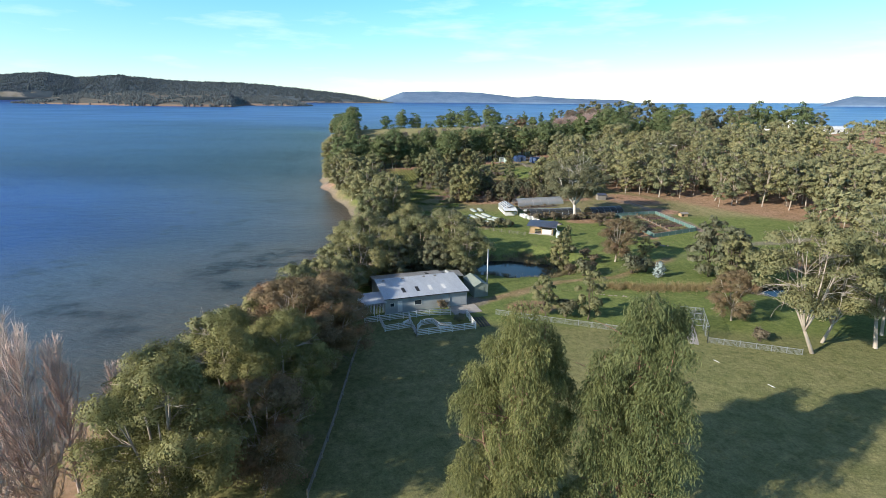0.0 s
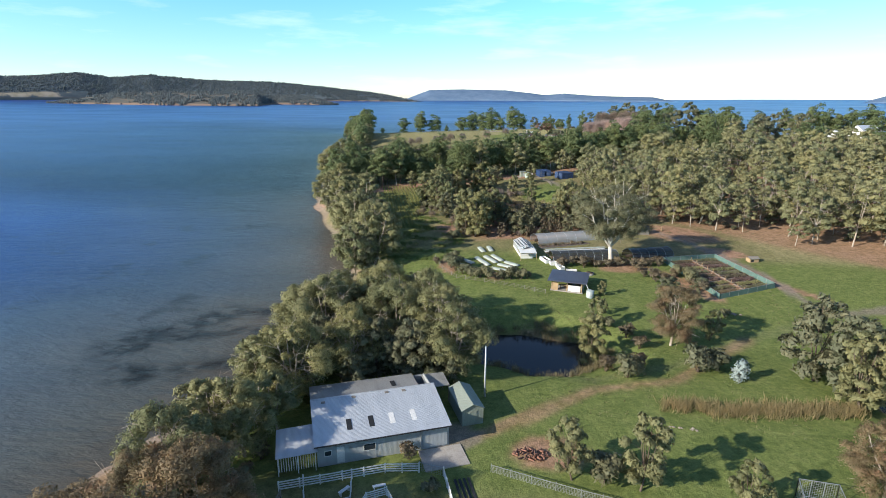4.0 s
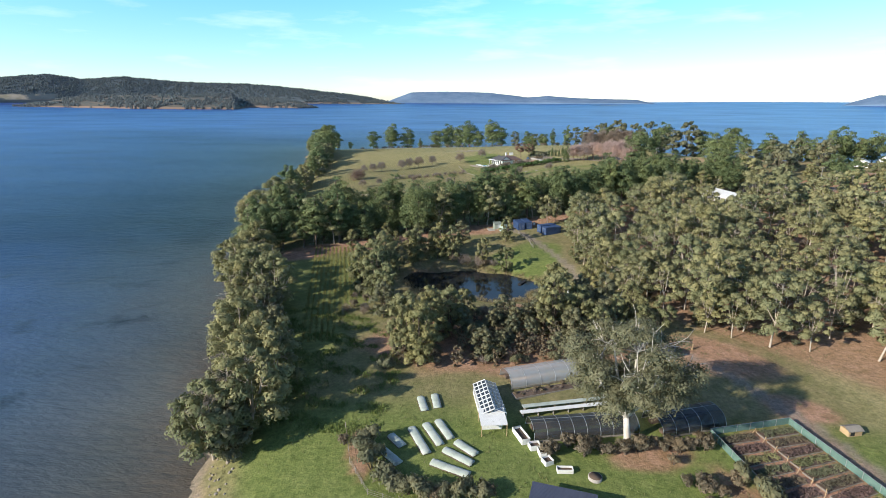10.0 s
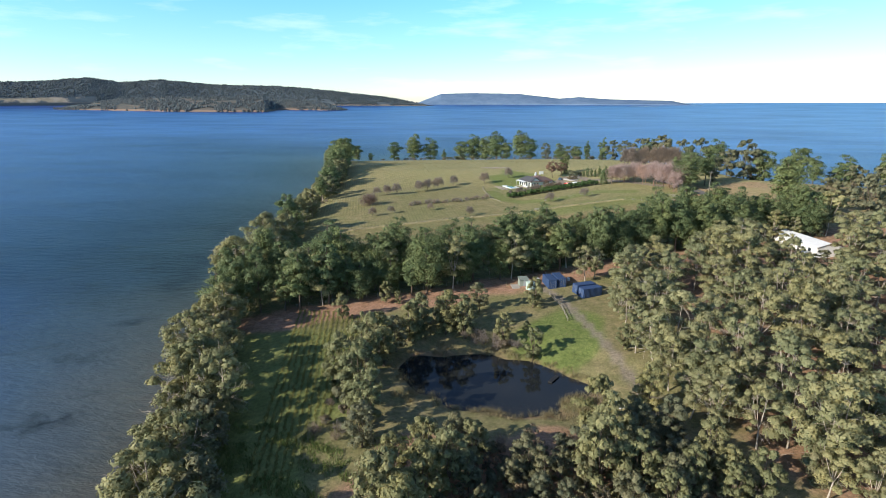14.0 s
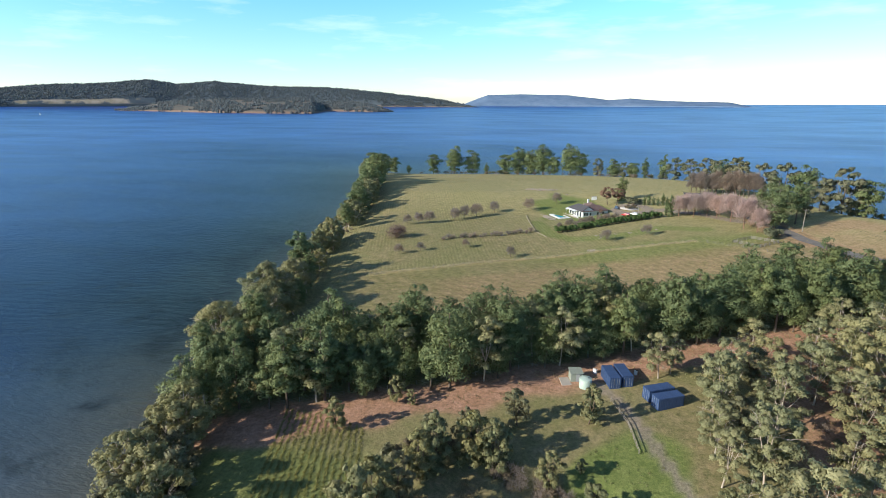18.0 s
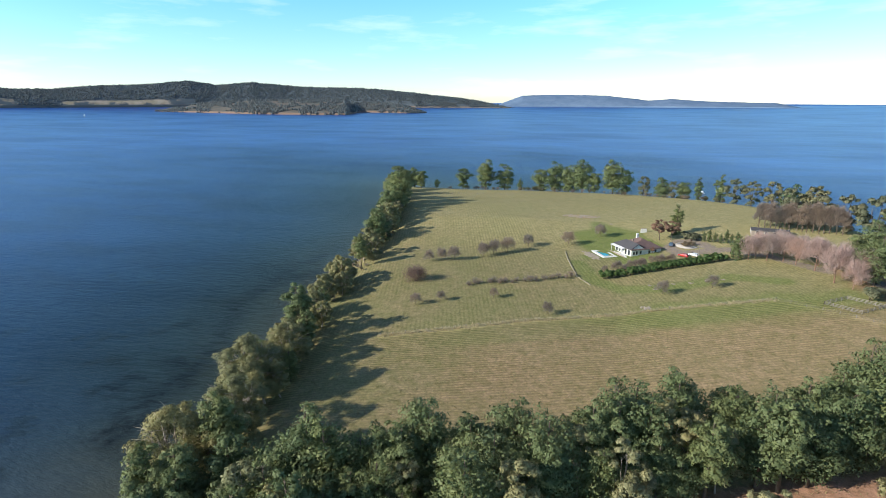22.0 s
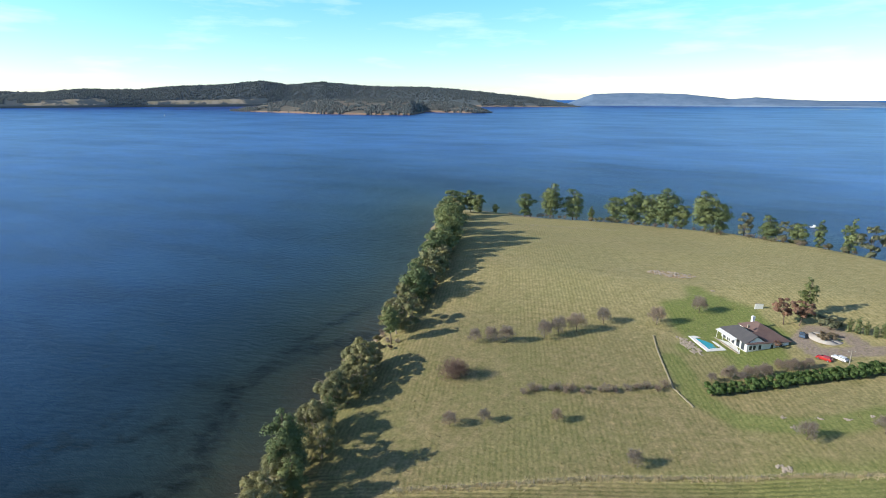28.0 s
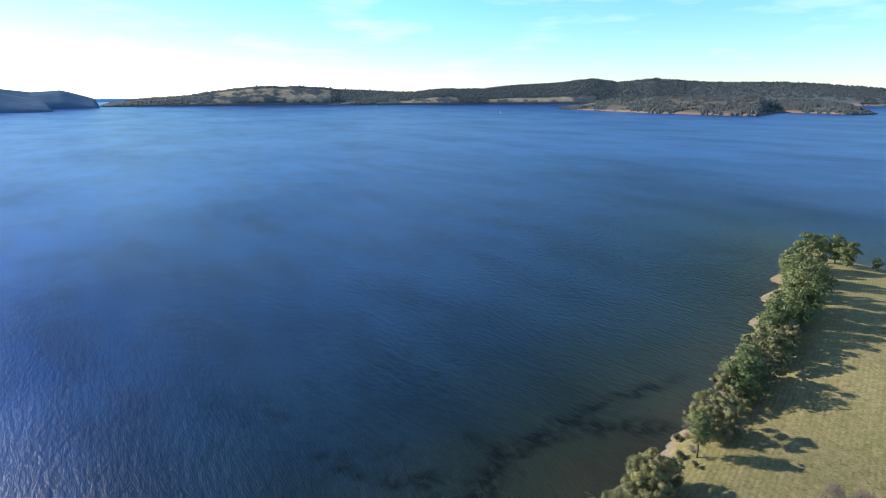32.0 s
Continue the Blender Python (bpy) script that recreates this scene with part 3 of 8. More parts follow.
bed = mixed(n, l, 1.0, bed, ramp(n, l, gust, [(0.34, (0.68, 0.72, 0.76)), (0.5, (1.0, 1.0, 1.0)), (0.68, (1.25, 1.22, 1.2))]), "MULTIPLY")
bed = mixed(n, l, ramp(n, l, off.outputs[0], [(0.06, (0.3, 0.3, 0.3)), (0.25, (1, 1, 1))]), bed, mixed(n, l, 1.0, bed, ramp(n, l, flurry, [(0.4, (0.66, 0.7, 0.76)), (0.5, (1.0, 1.0, 1.0)), (0.6, (1.28, 1.22, 1.16))]), "MULTIPLY"))
l.new(bed, p.inputs["Base Color"])
p.inputs["Roughness"].default_value = 0.3
l.new(ramp(n, l, gust, [(0.36, (0.1, 0.1, 0.1)), (0.64, (0.29, 0.29, 0.29))]), p.inputs["Specular IOR Level"])
tc, turned = n.new("ShaderNodeTexCoord"), n.new("ShaderNodeMapping")
turned.inputs["Rotation"].default_value, turned.inputs["Scale"].default_value = (0, 0, radians(-28)), (0.35, 1.0, 1.0)
l.new(tc.outputs["Object"], turned.inputs["Vector"])
swell = n.new("ShaderNodeTexNoise")
swell.inputs["Scale"].default_value, swell.inputs["Detail"].default_value, swell.inputs["Roughness"].default_value = 0.42, 6.0, 0.66
l.new(turned.outputs["Vector"], swell.inputs["Vector"])
bump = n.new("ShaderNodeBump")
bump.inputs["Distance"].default_value = 0.85
l.new(ramp(n, l, off.outputs[0], [(0.0, (0.75, 0.75, 0.75)), (0.35, (0.6, 0.6, 0.6)), (0.9, (0.22, 0.22, 0.22))]), bump.inputs["Strength"])
l.new(swell.outputs["Fac"], bump.inputs["Height"])
l.new(bump.outputs["Normal"], p.inputs["Normal"])
sea = tagged(link("sea", sea_me, wm), "wind-rippled blue sea, shallow and weedy by the shore", "sea", kind="structure")

# ---- ponds ----
pm, n, l, p = material("pond_water", 0.06, 0.0, 0.5)
p.inputs["IOR"].default_value = 1.33
l.new(mixed(n, l, noise_tex(n, l, 0.3, 3), (0.012, 0.016, 0.02), (0.02, 0.022, 0.022)), p.inputs["Base Color"])
relief(n, l, p, noise_tex(n, l, 2.5, 3), 0.06, 0.05)
for pond in PONDS:
    cx, cy, a, b, turn, level = pond
    rim = [(math.cos(w) * a * 1.3, math.sin(w) * b * 1.3, 0) for w in np.linspace(0, 2 * math.pi, 48, endpoint=False)]
    ob = link("pond_water", mesh_of("pond_water", rim, [tuple(range(48))]), pm)
    ob.matrix_world = pose(cx, cy, level, 0, 0, turn)
    tagged(ob, "still dark pond water with reedy banks", "pond", kind="structure")


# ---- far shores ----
hm, n, l, p = material("hazed_wooded_hills", 0.95, 0.0, 0.05)
# the blue-grey of distance haze is painted into the hill colour
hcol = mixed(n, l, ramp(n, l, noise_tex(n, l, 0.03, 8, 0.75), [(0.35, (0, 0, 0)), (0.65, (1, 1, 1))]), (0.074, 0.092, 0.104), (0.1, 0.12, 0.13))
paddock = n.new("ShaderNodeAttribute")
paddock.attribute_name = "paddock"
clear = mixed(n, l, 1.0, paddock.outputs["Fac"], ramp(n, l, noise_tex(n, l, 0.008, 5, 0.6), [(0.46, (0, 0, 0)), (0.54, (1, 1, 1))]), "MULTIPLY")
meadow = mixed(n, l, ramp(n, l, noise_tex(n, l, 0.02, 4), [(0.4, (0, 0, 0)), (0.6, (1, 1, 1))]), (0.42, 0.34, 0.26), (0.3, 0.25, 0.17))
hcol = mixed(n, l, clear, hcol, meadow)
strand = n.new("ShaderNodeAttribute")
strand.attribute_name = "strand"
hcol = mixed(n, l, strand.outputs["Fac"], hcol, (0.2, 0.165, 0.14))
l.new(hcol, p.inputs["Base Color"])
pm_, n, l, p = material("open_wooded_shore", 0.95, 0.0, 0.05)
soil = mixed(n, l, ramp(n, l, noise_tex(n, l, 0.02, 7, 0.7), [(0.38, (0, 0, 0)), (0.62, (1, 1, 1))]), (0.095, 0.105, 0.1), (0.155, 0.135, 0.11))
strand = n.new("ShaderNodeAttribute")
strand.attribute_name = "strand"
l.new(mixed(n, l, strand.outputs["Fac"], soil, (0.22, 0.16, 0.125)), p.inputs["Base Color"])
# horizon land: its blue is aerial haze put into the base colour
bm_, n, l, p = material("haze_blue_hills", 0.95, 0.0, 0.0)
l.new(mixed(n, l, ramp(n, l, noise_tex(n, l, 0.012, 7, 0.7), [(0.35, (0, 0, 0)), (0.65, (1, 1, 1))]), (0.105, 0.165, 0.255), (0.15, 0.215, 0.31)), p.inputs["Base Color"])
FAR_TREES = []


def far_land(name, label, nodes, deep, mat, rough=7.0, seed=0, taper=0.08, pale=()):
    """Land along bearings (degrees left of north): shore distance and skyline angle at each, from a point 98 m up."""
    az = np.array([q[0] for q in nodes], float)
    span = np.linspace(az[0], az[-1], max(40, int(abs(az[-1] - az[0]) * 7)))
    order = np.argsort(az)
    dist = 1.1 * np.interp(span, az[order], np.array([q[1] for q in nodes], float)[order])
    top = 98 + (dist + deep * 0.74) * np.tan(np.radians(-0.1 + np.interp(span, az[order], np.array([q[2] for q in nodes], float)[order])))
    across = np.concatenate([[0, 0.012, 0.03, 0.06], np.linspace(0.1, 1, 22)])
    verts, fields, sand = [], [], []
    edge = np.minimum(1, np.minimum(np.arange(len(span)), len(span) - 1 - np.arange(len(span))) / (len(span) * taper)) ** 0.8
    for a, d0, h, e in zip(span, dist, top, edge):
        h = h * e
        for s in across:
            r = d0 + deep * s
            x, y = -22 - math.sin(radians(a)) * r, 268 + math.cos(radians(a)) * r
            rise = min(1.0, s * 1.35) ** 0.7 if s < 0.75 else 1 - (s - 0.75) * 2.6
            nz = noise.fractal((x / 260 + seed, y / 260, 0.5), 1.0, 2.0, 5) * rough * min(1, s * 5)
            shore = float(sea_level(x, y))
            fields.append(max([0.0] + [float(lo < a < hi and near <= s <= far) for lo, hi, near, far in pale]))
            sand.append(1.0 if s < 0.02 else 0.0)
            verts.append((x, y, (-3 if s == 0 else max(-3, shore + (h - shore) * rise + nz * e + (5 * e if 0 < s else 0)))))
    k = len(across)
    faces = [(i * k + j, (i + 1) * k + j, (i + 1) * k + j + 1, i * k + j + 1) for i in range(len(span) - 1) for j in range(k - 1)]
    FAR_TREES.append((name, np.concatenate([np.array(verts), np.array(fields)[:, None]], 1).reshape(len(span), k, 4)))
    me = mesh_of(name, verts, faces, True)
    for key, values in (("paddock", fields), ("strand", sand)):
        me.attributes.new(key, "FLOAT", "POINT").data.foreach_set("value", values)
    return tagged(link(name, me, mat), label, "hill", kind="structure")


def far_canopy(name, label, hill, count, tall, mat, seed):
    """Ragged tree tops all over a far hill."""
    rng = np.random.default_rng(seed)
    grid = dict(FAR_TREES)[hill]
    i = rng.random(count) * (grid.shape[0] - 1.001)
    j = 0.5 + rng.random(count) * (grid.shape[1] * 0.8 - 1.6)
    i0, j0 = i.astype(int), j.astype(int)
    u, v = (i - i0)[:, None], (j - j0)[:, None]
    at = (grid[i0, j0] * (1 - u) + grid[i0 + 1, j0] * u) * (1 - v) + (grid[i0, j0 + 1] * (1 - u) + grid[i0 + 1, j0 + 1] * u) * v
    at, open_ground = at[:, :3], at[:, 3]
    stand = wobble(at[:, 0], at[:, 1], 120, seed) + 0.8 * wobble(at[:, 0], at[:, 1], 45, seed + 2)
    at = at[((at[:, 2] > 75) | (stand > -0.35)) & (at[:, 2] > 5) & (open_ground < (0.5 if tall < 10 else 2))]
    m = len(at)
    h = tall * (0.5 + 0.8 * rng.random(m))[:, None]
    blades = []
    for w in (0.3, 1.35, 2.4):
        side = np.array([math.cos(w), math.sin(w), 0]) * h * 0.55
        up = np.array([0, 0, 1]) * h
        lean = rng.normal(size=(m, 3)) * h * 0.12
        blades.append(np.stack([at - side * 0.8 - up * 0.2, at + side * 0.8 - up * 0.2, at + side + up * 0.5 + lean, at + up + lean, at - side + up * 0.45 - lean], 1))
    tagged(link(name, quads_mesh(name, np.concatenate(blades)), mat), label, "woodland", kind="stuff")


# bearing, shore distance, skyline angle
far_land("wooded_hills", "long dark wooded hills across the bay, tinted as by haze", ((69.5, 3950, -0.6), (68.1, 3950, -0.5), (66.5, 3950, -0.3), (64.6, 3950, -0.05), (62.6, 3950, 0.3), (60.8, 3950, 0.42), (58.7, 3950, 0.64), (57.1, 3950, 0.74), (53.8, 3950, 0.7), (50.5, 3950, 0.98), (47.4, 3950, 1.1), (44.8, 3950, 1.36), (42.8, 3950, 1.57), (40.4, 3950, 1.24), (37.1, 3950, 1.5), (33.7, 3950, 1.2), (29.4, 3900, 1.1), (24.5, 3850, 0.92), (20.9, 3800, 0.6), (18.6, 3800, 0.34), (15.7, 3800, 0.0), (13.7, 3800, -0.35), (11.6, 3800, -0.7), (10.6, 3800, -0.85)), 420, hm, 7, 0, 0.02, ((60.9, 64.6, 0.0, 0.12), (56.2, 60.9, 0.0, 0.2), (47.1, 52.9, 0.0, 0.14), (42.5, 47.3, 0.0, 0.1)))
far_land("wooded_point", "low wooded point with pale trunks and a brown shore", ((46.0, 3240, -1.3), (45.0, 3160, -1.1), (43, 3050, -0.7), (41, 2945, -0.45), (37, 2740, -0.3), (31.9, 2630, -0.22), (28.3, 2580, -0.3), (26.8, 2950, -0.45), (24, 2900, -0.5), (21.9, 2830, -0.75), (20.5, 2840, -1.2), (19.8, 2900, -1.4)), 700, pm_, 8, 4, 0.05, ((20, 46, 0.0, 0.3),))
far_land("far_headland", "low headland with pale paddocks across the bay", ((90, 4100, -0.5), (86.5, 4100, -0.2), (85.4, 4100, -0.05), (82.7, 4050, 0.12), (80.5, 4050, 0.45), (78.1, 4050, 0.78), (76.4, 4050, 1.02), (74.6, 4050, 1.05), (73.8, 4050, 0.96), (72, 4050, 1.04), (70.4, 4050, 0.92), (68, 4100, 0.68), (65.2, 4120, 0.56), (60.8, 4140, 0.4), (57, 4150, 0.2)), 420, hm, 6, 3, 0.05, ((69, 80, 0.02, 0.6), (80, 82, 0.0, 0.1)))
far_land("distant_ridge", "distant ridge tinted haze-blue beyond the water", ((104, 3500, 1.0), (99, 3500, 0.75), (96.2, 3500, 0.5), (94.8, 3500, 0.14), (93.3, 3520, -0.18), (92.65, 3540, -0.5), (92.5, 3560, -0.9)), 500, bm_, 5, 5, taper=0.03)
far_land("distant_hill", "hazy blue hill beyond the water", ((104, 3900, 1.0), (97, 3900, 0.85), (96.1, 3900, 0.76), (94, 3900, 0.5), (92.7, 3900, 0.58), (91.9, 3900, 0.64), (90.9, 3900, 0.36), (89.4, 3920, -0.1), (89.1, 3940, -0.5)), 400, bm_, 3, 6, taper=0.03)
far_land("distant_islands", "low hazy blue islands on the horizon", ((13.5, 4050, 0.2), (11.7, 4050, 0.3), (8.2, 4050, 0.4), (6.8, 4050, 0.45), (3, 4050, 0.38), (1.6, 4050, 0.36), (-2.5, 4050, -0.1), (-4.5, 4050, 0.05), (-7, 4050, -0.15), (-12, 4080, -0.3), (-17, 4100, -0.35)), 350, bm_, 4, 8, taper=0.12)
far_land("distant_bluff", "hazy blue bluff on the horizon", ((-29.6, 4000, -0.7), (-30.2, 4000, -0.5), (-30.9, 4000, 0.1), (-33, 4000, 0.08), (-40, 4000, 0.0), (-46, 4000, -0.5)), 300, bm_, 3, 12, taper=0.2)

# tree tops paled and blued in their colour to stand in for haze
HAZED_LEAF = leaf_material("hazed_tree_tops", (0.168, 0.19, 0.206), (0.196, 0.216, 0.228), glow=0.5)
far_canopy("hill_woodland", "haze-tinted trees covering the far hills", "wooded_hills", 15000, 7, HAZED_LEAF, 1)
far_canopy("point_woodland", "open woodland on the near wooded point", "wooded_point", 3400, 10, HAZED_LEAF, 4)
far_canopy("headland_woodland", "scattered haze-tinted trees on the far headland", "far_headland", 1500, 9, HAZED_LEAF, 2)


# ---- plants ----
def limb(rng, a, b, r0, r1, bend=0.12, sides=4):
    """A limb that rises first and then reaches out."""
    a, b = Vector(a), Vector(b)
    ln = (b - a).length
    mid = a.lerp(b, 0.5) + Vector(rng.normal(size=3)) * ln * bend * 0.7 + Vector((0, 0, ln * 0.1 if bend > 0.05 else 0))
    n = 3 if ln > 2.2 else 2
    pts = [a * (1 - t) ** 2 + mid * 2 * t * (1 - t) + b * t * t for t in (k / n for k in range(n + 1))]
    return tube(pts, [r0 + (r1 - r0) * (k / n) ** 0.8 for k in range(n + 1)], max(3, sides - 1))


def leaf_sprays(rng, centres, radii, count, size, outward=0.5, droop=0.0, flat=1.0, ragged=5):
    """Leaf sprays on the domes of rounded puffs: every clump is a head of several smaller puffs."""
    centres, radii = np.asarray(centres, float), np.asarray(radii, float)
    n = len(centres) * ragged
    d = rng.normal(size=(n, 3))
    d[:, 2] = np.abs(d[:, 2]) - 0.35
    d /= np.linalg.norm(d, axis=1)[:, None]
    base = np.repeat(radii, ragged)
    heads = np.repeat(centres, ragged, 0) + d * (base * (0.35 + 0.35 * rng.random(n)))[:, None] * np.array([1, 1, flat])
    radii = base * (0.5 + 0.34 * rng.random(n))
    weight = (radii ** 2) / (radii ** 2).sum()
    pick = rng.choice(n, count, p=weight)
    e = rng.normal(size=(count, 3))
    e /= np.linalg.norm(e, axis=1)[:, None]
    e[:, 2] = np.where(e[:, 2] < -0.25, -e[:, 2] * 0.7, e[:, 2])
    r = radii[pick] * (0.6 + 0.48 * rng.random(count))
    at = heads[pick] + e * r[:, None] * np.array([1.0, 1.0, 0.9])
    at[:, 2] -= droop * 0.5 * radii[pick] * (1 - e[:, 2]) * rng.random(count)
    nrm = e * (0.35 + outward) + d[pick] * 0.45 + rng.normal(size=(count, 3)) * 0.5
    nrm /= np.linalg.norm(nrm, axis=1)[:, None]
    up = rng.normal(size=(count, 3)) + np.array([0, 0, droop])
    a = np.cross(nrm, up)
    a /= np.linalg.norm(a, axis=1)[:, None] + 1e-9
    b = np.cross(nrm, a)
    s = size * 1.12 * (0.6 + 0.9 * rng.random(count))[:, None]
    long = 1.0 + droop * 0.2
    k = 0.5 + 0.5 * rng.random((count, 4, 1))
    soft = e + d[pick] * 0.5 + nrm * 0.45
    soft /= np.linalg.norm(soft, axis=1)[:, None]
    sprays = np.stack([at + a * s * 0.5 * k[:, 2] + b * s * long * 0.3 * k[:, 1], at - a * s * 0.5 * k[:, 0] + b * s * long * 0.5, at - b * s * long * 0.9 * k[:, 3]], 1)
    return sprays, soft


def leaf_quads(*args, **more):
    return leaf_sprays(*args, **more)[0]


def crown_mesh(name, *args, **more):
    """A crown of leaf sprays that takes the light as rounded heads do."""
    sprays, soft = leaf_sprays(*args, **more)
    me = quads_mesh(name, sprays)
    me.normals_split_custom_set_from_vertices(np.repeat(soft, 3, 0).tolist())
    return me


def weeping(seed, h, spread, count, size):
    """A tall column of hanging leaf strands under several spires, on a reddish forked trunk."""
    rng = np.random.default_rng(seed)
    spires = [(Vector((0, 0, 0)), h, spread)]
    for i in range(6):
        w = i * 2.1 + rng.random()
        spires.append((Vector((math.cos(w), math.sin(w), 0)) * spread * (0.45 + 0.3 * rng.random()), h * (0.66 + 0.3 * rng.random()), spread * (0.5 + 0.2 * rng.random())))
    tubes = [limb(rng, (0, 0, -0.4), (0, 0, h * 0.22), 0.38, 0.3, 0.02, 7)]
    strands = count // 26
    for at, top, r in spires:
        tubes.append(limb(rng, (0, 0, h * 0.16), at * 0.8 + Vector((0, 0, top * 0.55)), 0.2, 0.12, 0.05, 5))
        tubes.append(limb(rng, at * 0.8 + Vector((0, 0, top * 0.55)), at + Vector((0, 0, top * 0.96)), 0.12, 0.03, 0.03, 4))
        for k in range(9):
            w, z = k * 2.4, top * (0.25 + 0.07 * k)
            tubes.append(limb(rng, at * 0.6 + Vector((0, 0, z)), at + Vector((math.cos(w) * r * 0.8, math.sin(w) * r * 0.8, z + 1.6)), 0.07, 0.02, 0.08, 4))
    tufts = []
    for at, top, r in spires:
        for k in range(int(r * 7)):
            v = rng.random() ** 0.85
            w = k * 2.4 + rng.random()
            girth = r * min(1.0, max(0.12, (1.0 - v) * 2.3), 0.6 + 0.6 * v)
            tufts.append((at[0] + math.cos(w) * girth * (0.45 + 0.55 * rng.random()), at[1] + math.sin(w) * girth * (0.45 + 0.55 * rng.random()), top * (0.14 + 0.84 * v), 0.55 + 0.6 * rng.random()))
    tufts = np.array(tufts)
    own = tufts[rng.choice(len(tufts), strands, p=tufts[:, 3] ** 2 / (tufts[:, 3] ** 2).sum())]
    d = rng.normal(size=(strands, 3))
    d /= np.linalg.norm(d, axis=1)[:, None]
    d[:, 2] = np.abs(d[:, 2]) * 1.1
    start = own[:, :3] + d * own[:, 3:] * (0.6 + 0.4 * rng.random(strands))[:, None]
    w = np.arctan2(d[:, 1], d[:, 0])
    away = np.stack([np.cos(w), np.sin(w), np.zeros(strands)], 1)
    n = strands * 26
    i = np.repeat(np.arange(strands), 26)
    t = np.tile(np.linspace(0, 1, 26), strands)
    ln = (0.6 + 1.1 * rng.random(strands))[i]
    at = start[i] + away[i] * (np.sin(t * 2.4) * 0.45)[:, None] - np.array([0, 0, 1]) * (ln * (t ** 1.5) - 0.3 * t * (1 - t))[:, None] + rng.normal(size=(n, 3)) * 0.16
    hang = np.stack([rng.normal(size=n) * 0.35, rng.normal(size=n) * 0.35, -np.ones(n) * (0.5 + 0.5 * t)], 1) + away[i] * 0.25
    hang /= np.linalg.norm(hang, axis=1)[:, None]
    side = np.cross(hang, rng.normal(size=(n, 3)) + away[i] * 0.2)
    side /= np.linalg.norm(side, axis=1)[:, None] + 1e-9
    s = size * (0.6 + 0.8 * rng.random(n))[:, None]
    leaves = np.stack([at - side * s * 0.2, at + side * s * 0.2 + hang * s * 0.2, at + hang * s * 1.3], 1)
    return tubes_mesh("trunk", tubes), quads_mesh("crown", leaves)


def twig_quads(rng, centres, radii, count, length, width=0.03, rise=0.5):
    """Bare twigs: thin blades that fan out of the clumps."""
    centres, radii = np.asarray(centres, float), np.asarray(radii, float)
    pick = rng.choice(len(centres), count, p=(radii ** 2) / (radii ** 2).sum())
    d = rng.normal(size=(count, 3))
    d /= np.linalg.norm(d, axis=1)[:, None]
    at = centres[pick] + d * (radii[pick] * rng.random(count) ** 0.5)[:, None]
    way = d * 0.6 + rng.normal(size=(count, 3)) * 0.4 + np.array([0, 0, rise])
    way /= np.linalg.norm(way, axis=1)[:, None]
    side = np.cross(way, rng.normal(size=(count, 3)))
    side /= np.linalg.norm(side, axis=1)[:, None] + 1e-9
    ln = length * (0.5 + rng.random(count))[:, None]
    return np.stack([at - side * width, at + side * width, at + way * ln + side * width * 0.3, at + way * ln - side * width * 0.3], 1)


def gum(seed, h, spread, clumps, count, size, girth=0.22, fork=0.35, bare=0.0, droop=0.0, low=0.42, lump=1.0, mains=5, slim=1.0):
    """Trunk and crown meshes of a gum tree: a few main limbs part into branches that end in leaf heads."""
    rng = np.random.default_rng(seed)
    lean = rng.normal(size=2) * h * 0.04
    top = Vector((lean[0], lean[1], h * fork))
    tubes = [limb(rng, (0, 0, -0.4), top, girth * 1.25, girth * 0.85, 0.008, 7)]
    arms = []
    for i in range(mains):
        w = 2 * math.pi * (i + 0.4 * rng.random()) / mains
        z = h * (0.62 + 0.3 * rng.random()) if i else h * 0.95
        out = spread * (0.3 + 0.35 * rng.random()) if i else spread * 0.1
        tip = Vector((math.cos(w) * out + lean[0], math.sin(w) * out + lean[1], z))
        knee = top.lerp(tip, 0.45) + Vector((math.cos(w), math.sin(w), 0.2)) * spread * 0.12
        pts = [top * (1 - t) ** 2 + knee * 2 * t * (1 - t) + tip * t * t for t in (0, 0.25, 0.5, 0.75, 1)]
        tubes.append(tube(pts, [girth * g for g in (0.62, 0.5, 0.38, 0.25, 0.1)], 5))
        arms.append(pts)
    centres, radii = [], []
    for i in range(clumps):
        w = i * 2.4 + rng.normal() * 0.35
        u = min(1.0, max(0.0, (i + 0.5) / clumps + rng.normal() * 0.05))
        z = h * (low + (0.95 - low) * u ** 0.85)
        girdle = math.sin(math.pi * (0.2 + 0.72 * u ** 1.1)) * slim
        reach = spread * girdle * (0.25 + 0.75 * rng.random() ** 0.55)
        r = spread * (0.17 + 0.17 * rng.random()) * lump * (1.1 - 0.35 * u)
        c = Vector((math.cos(w) * reach + lean[0], math.sin(w) * reach + lean[1], z))
        near = min((q for pts in arms for q in pts[:4] if q.z < z + 0.3), key=lambda q: (q - c).length, default=top)
        tubes.append(limb(rng, near, c, girth * 0.2, girth * 0.05, 0.14, 4))
        if rng.random() >= bare or i == clumps - 1:
            centres.append(c)
            radii.append(r)
        else:
            for _ in range(5):
                tubes.append(limb(rng, near.lerp(c, 0.5), c + Vector(rng.normal(size=3)) * r * 0.8, girth * 0.14, 0.02, 0.15, 4))
    return tubes_mesh("trunk", tubes), crown_mesh("crown", rng, centres, radii, count, size, 0.6, droop, 0.85)


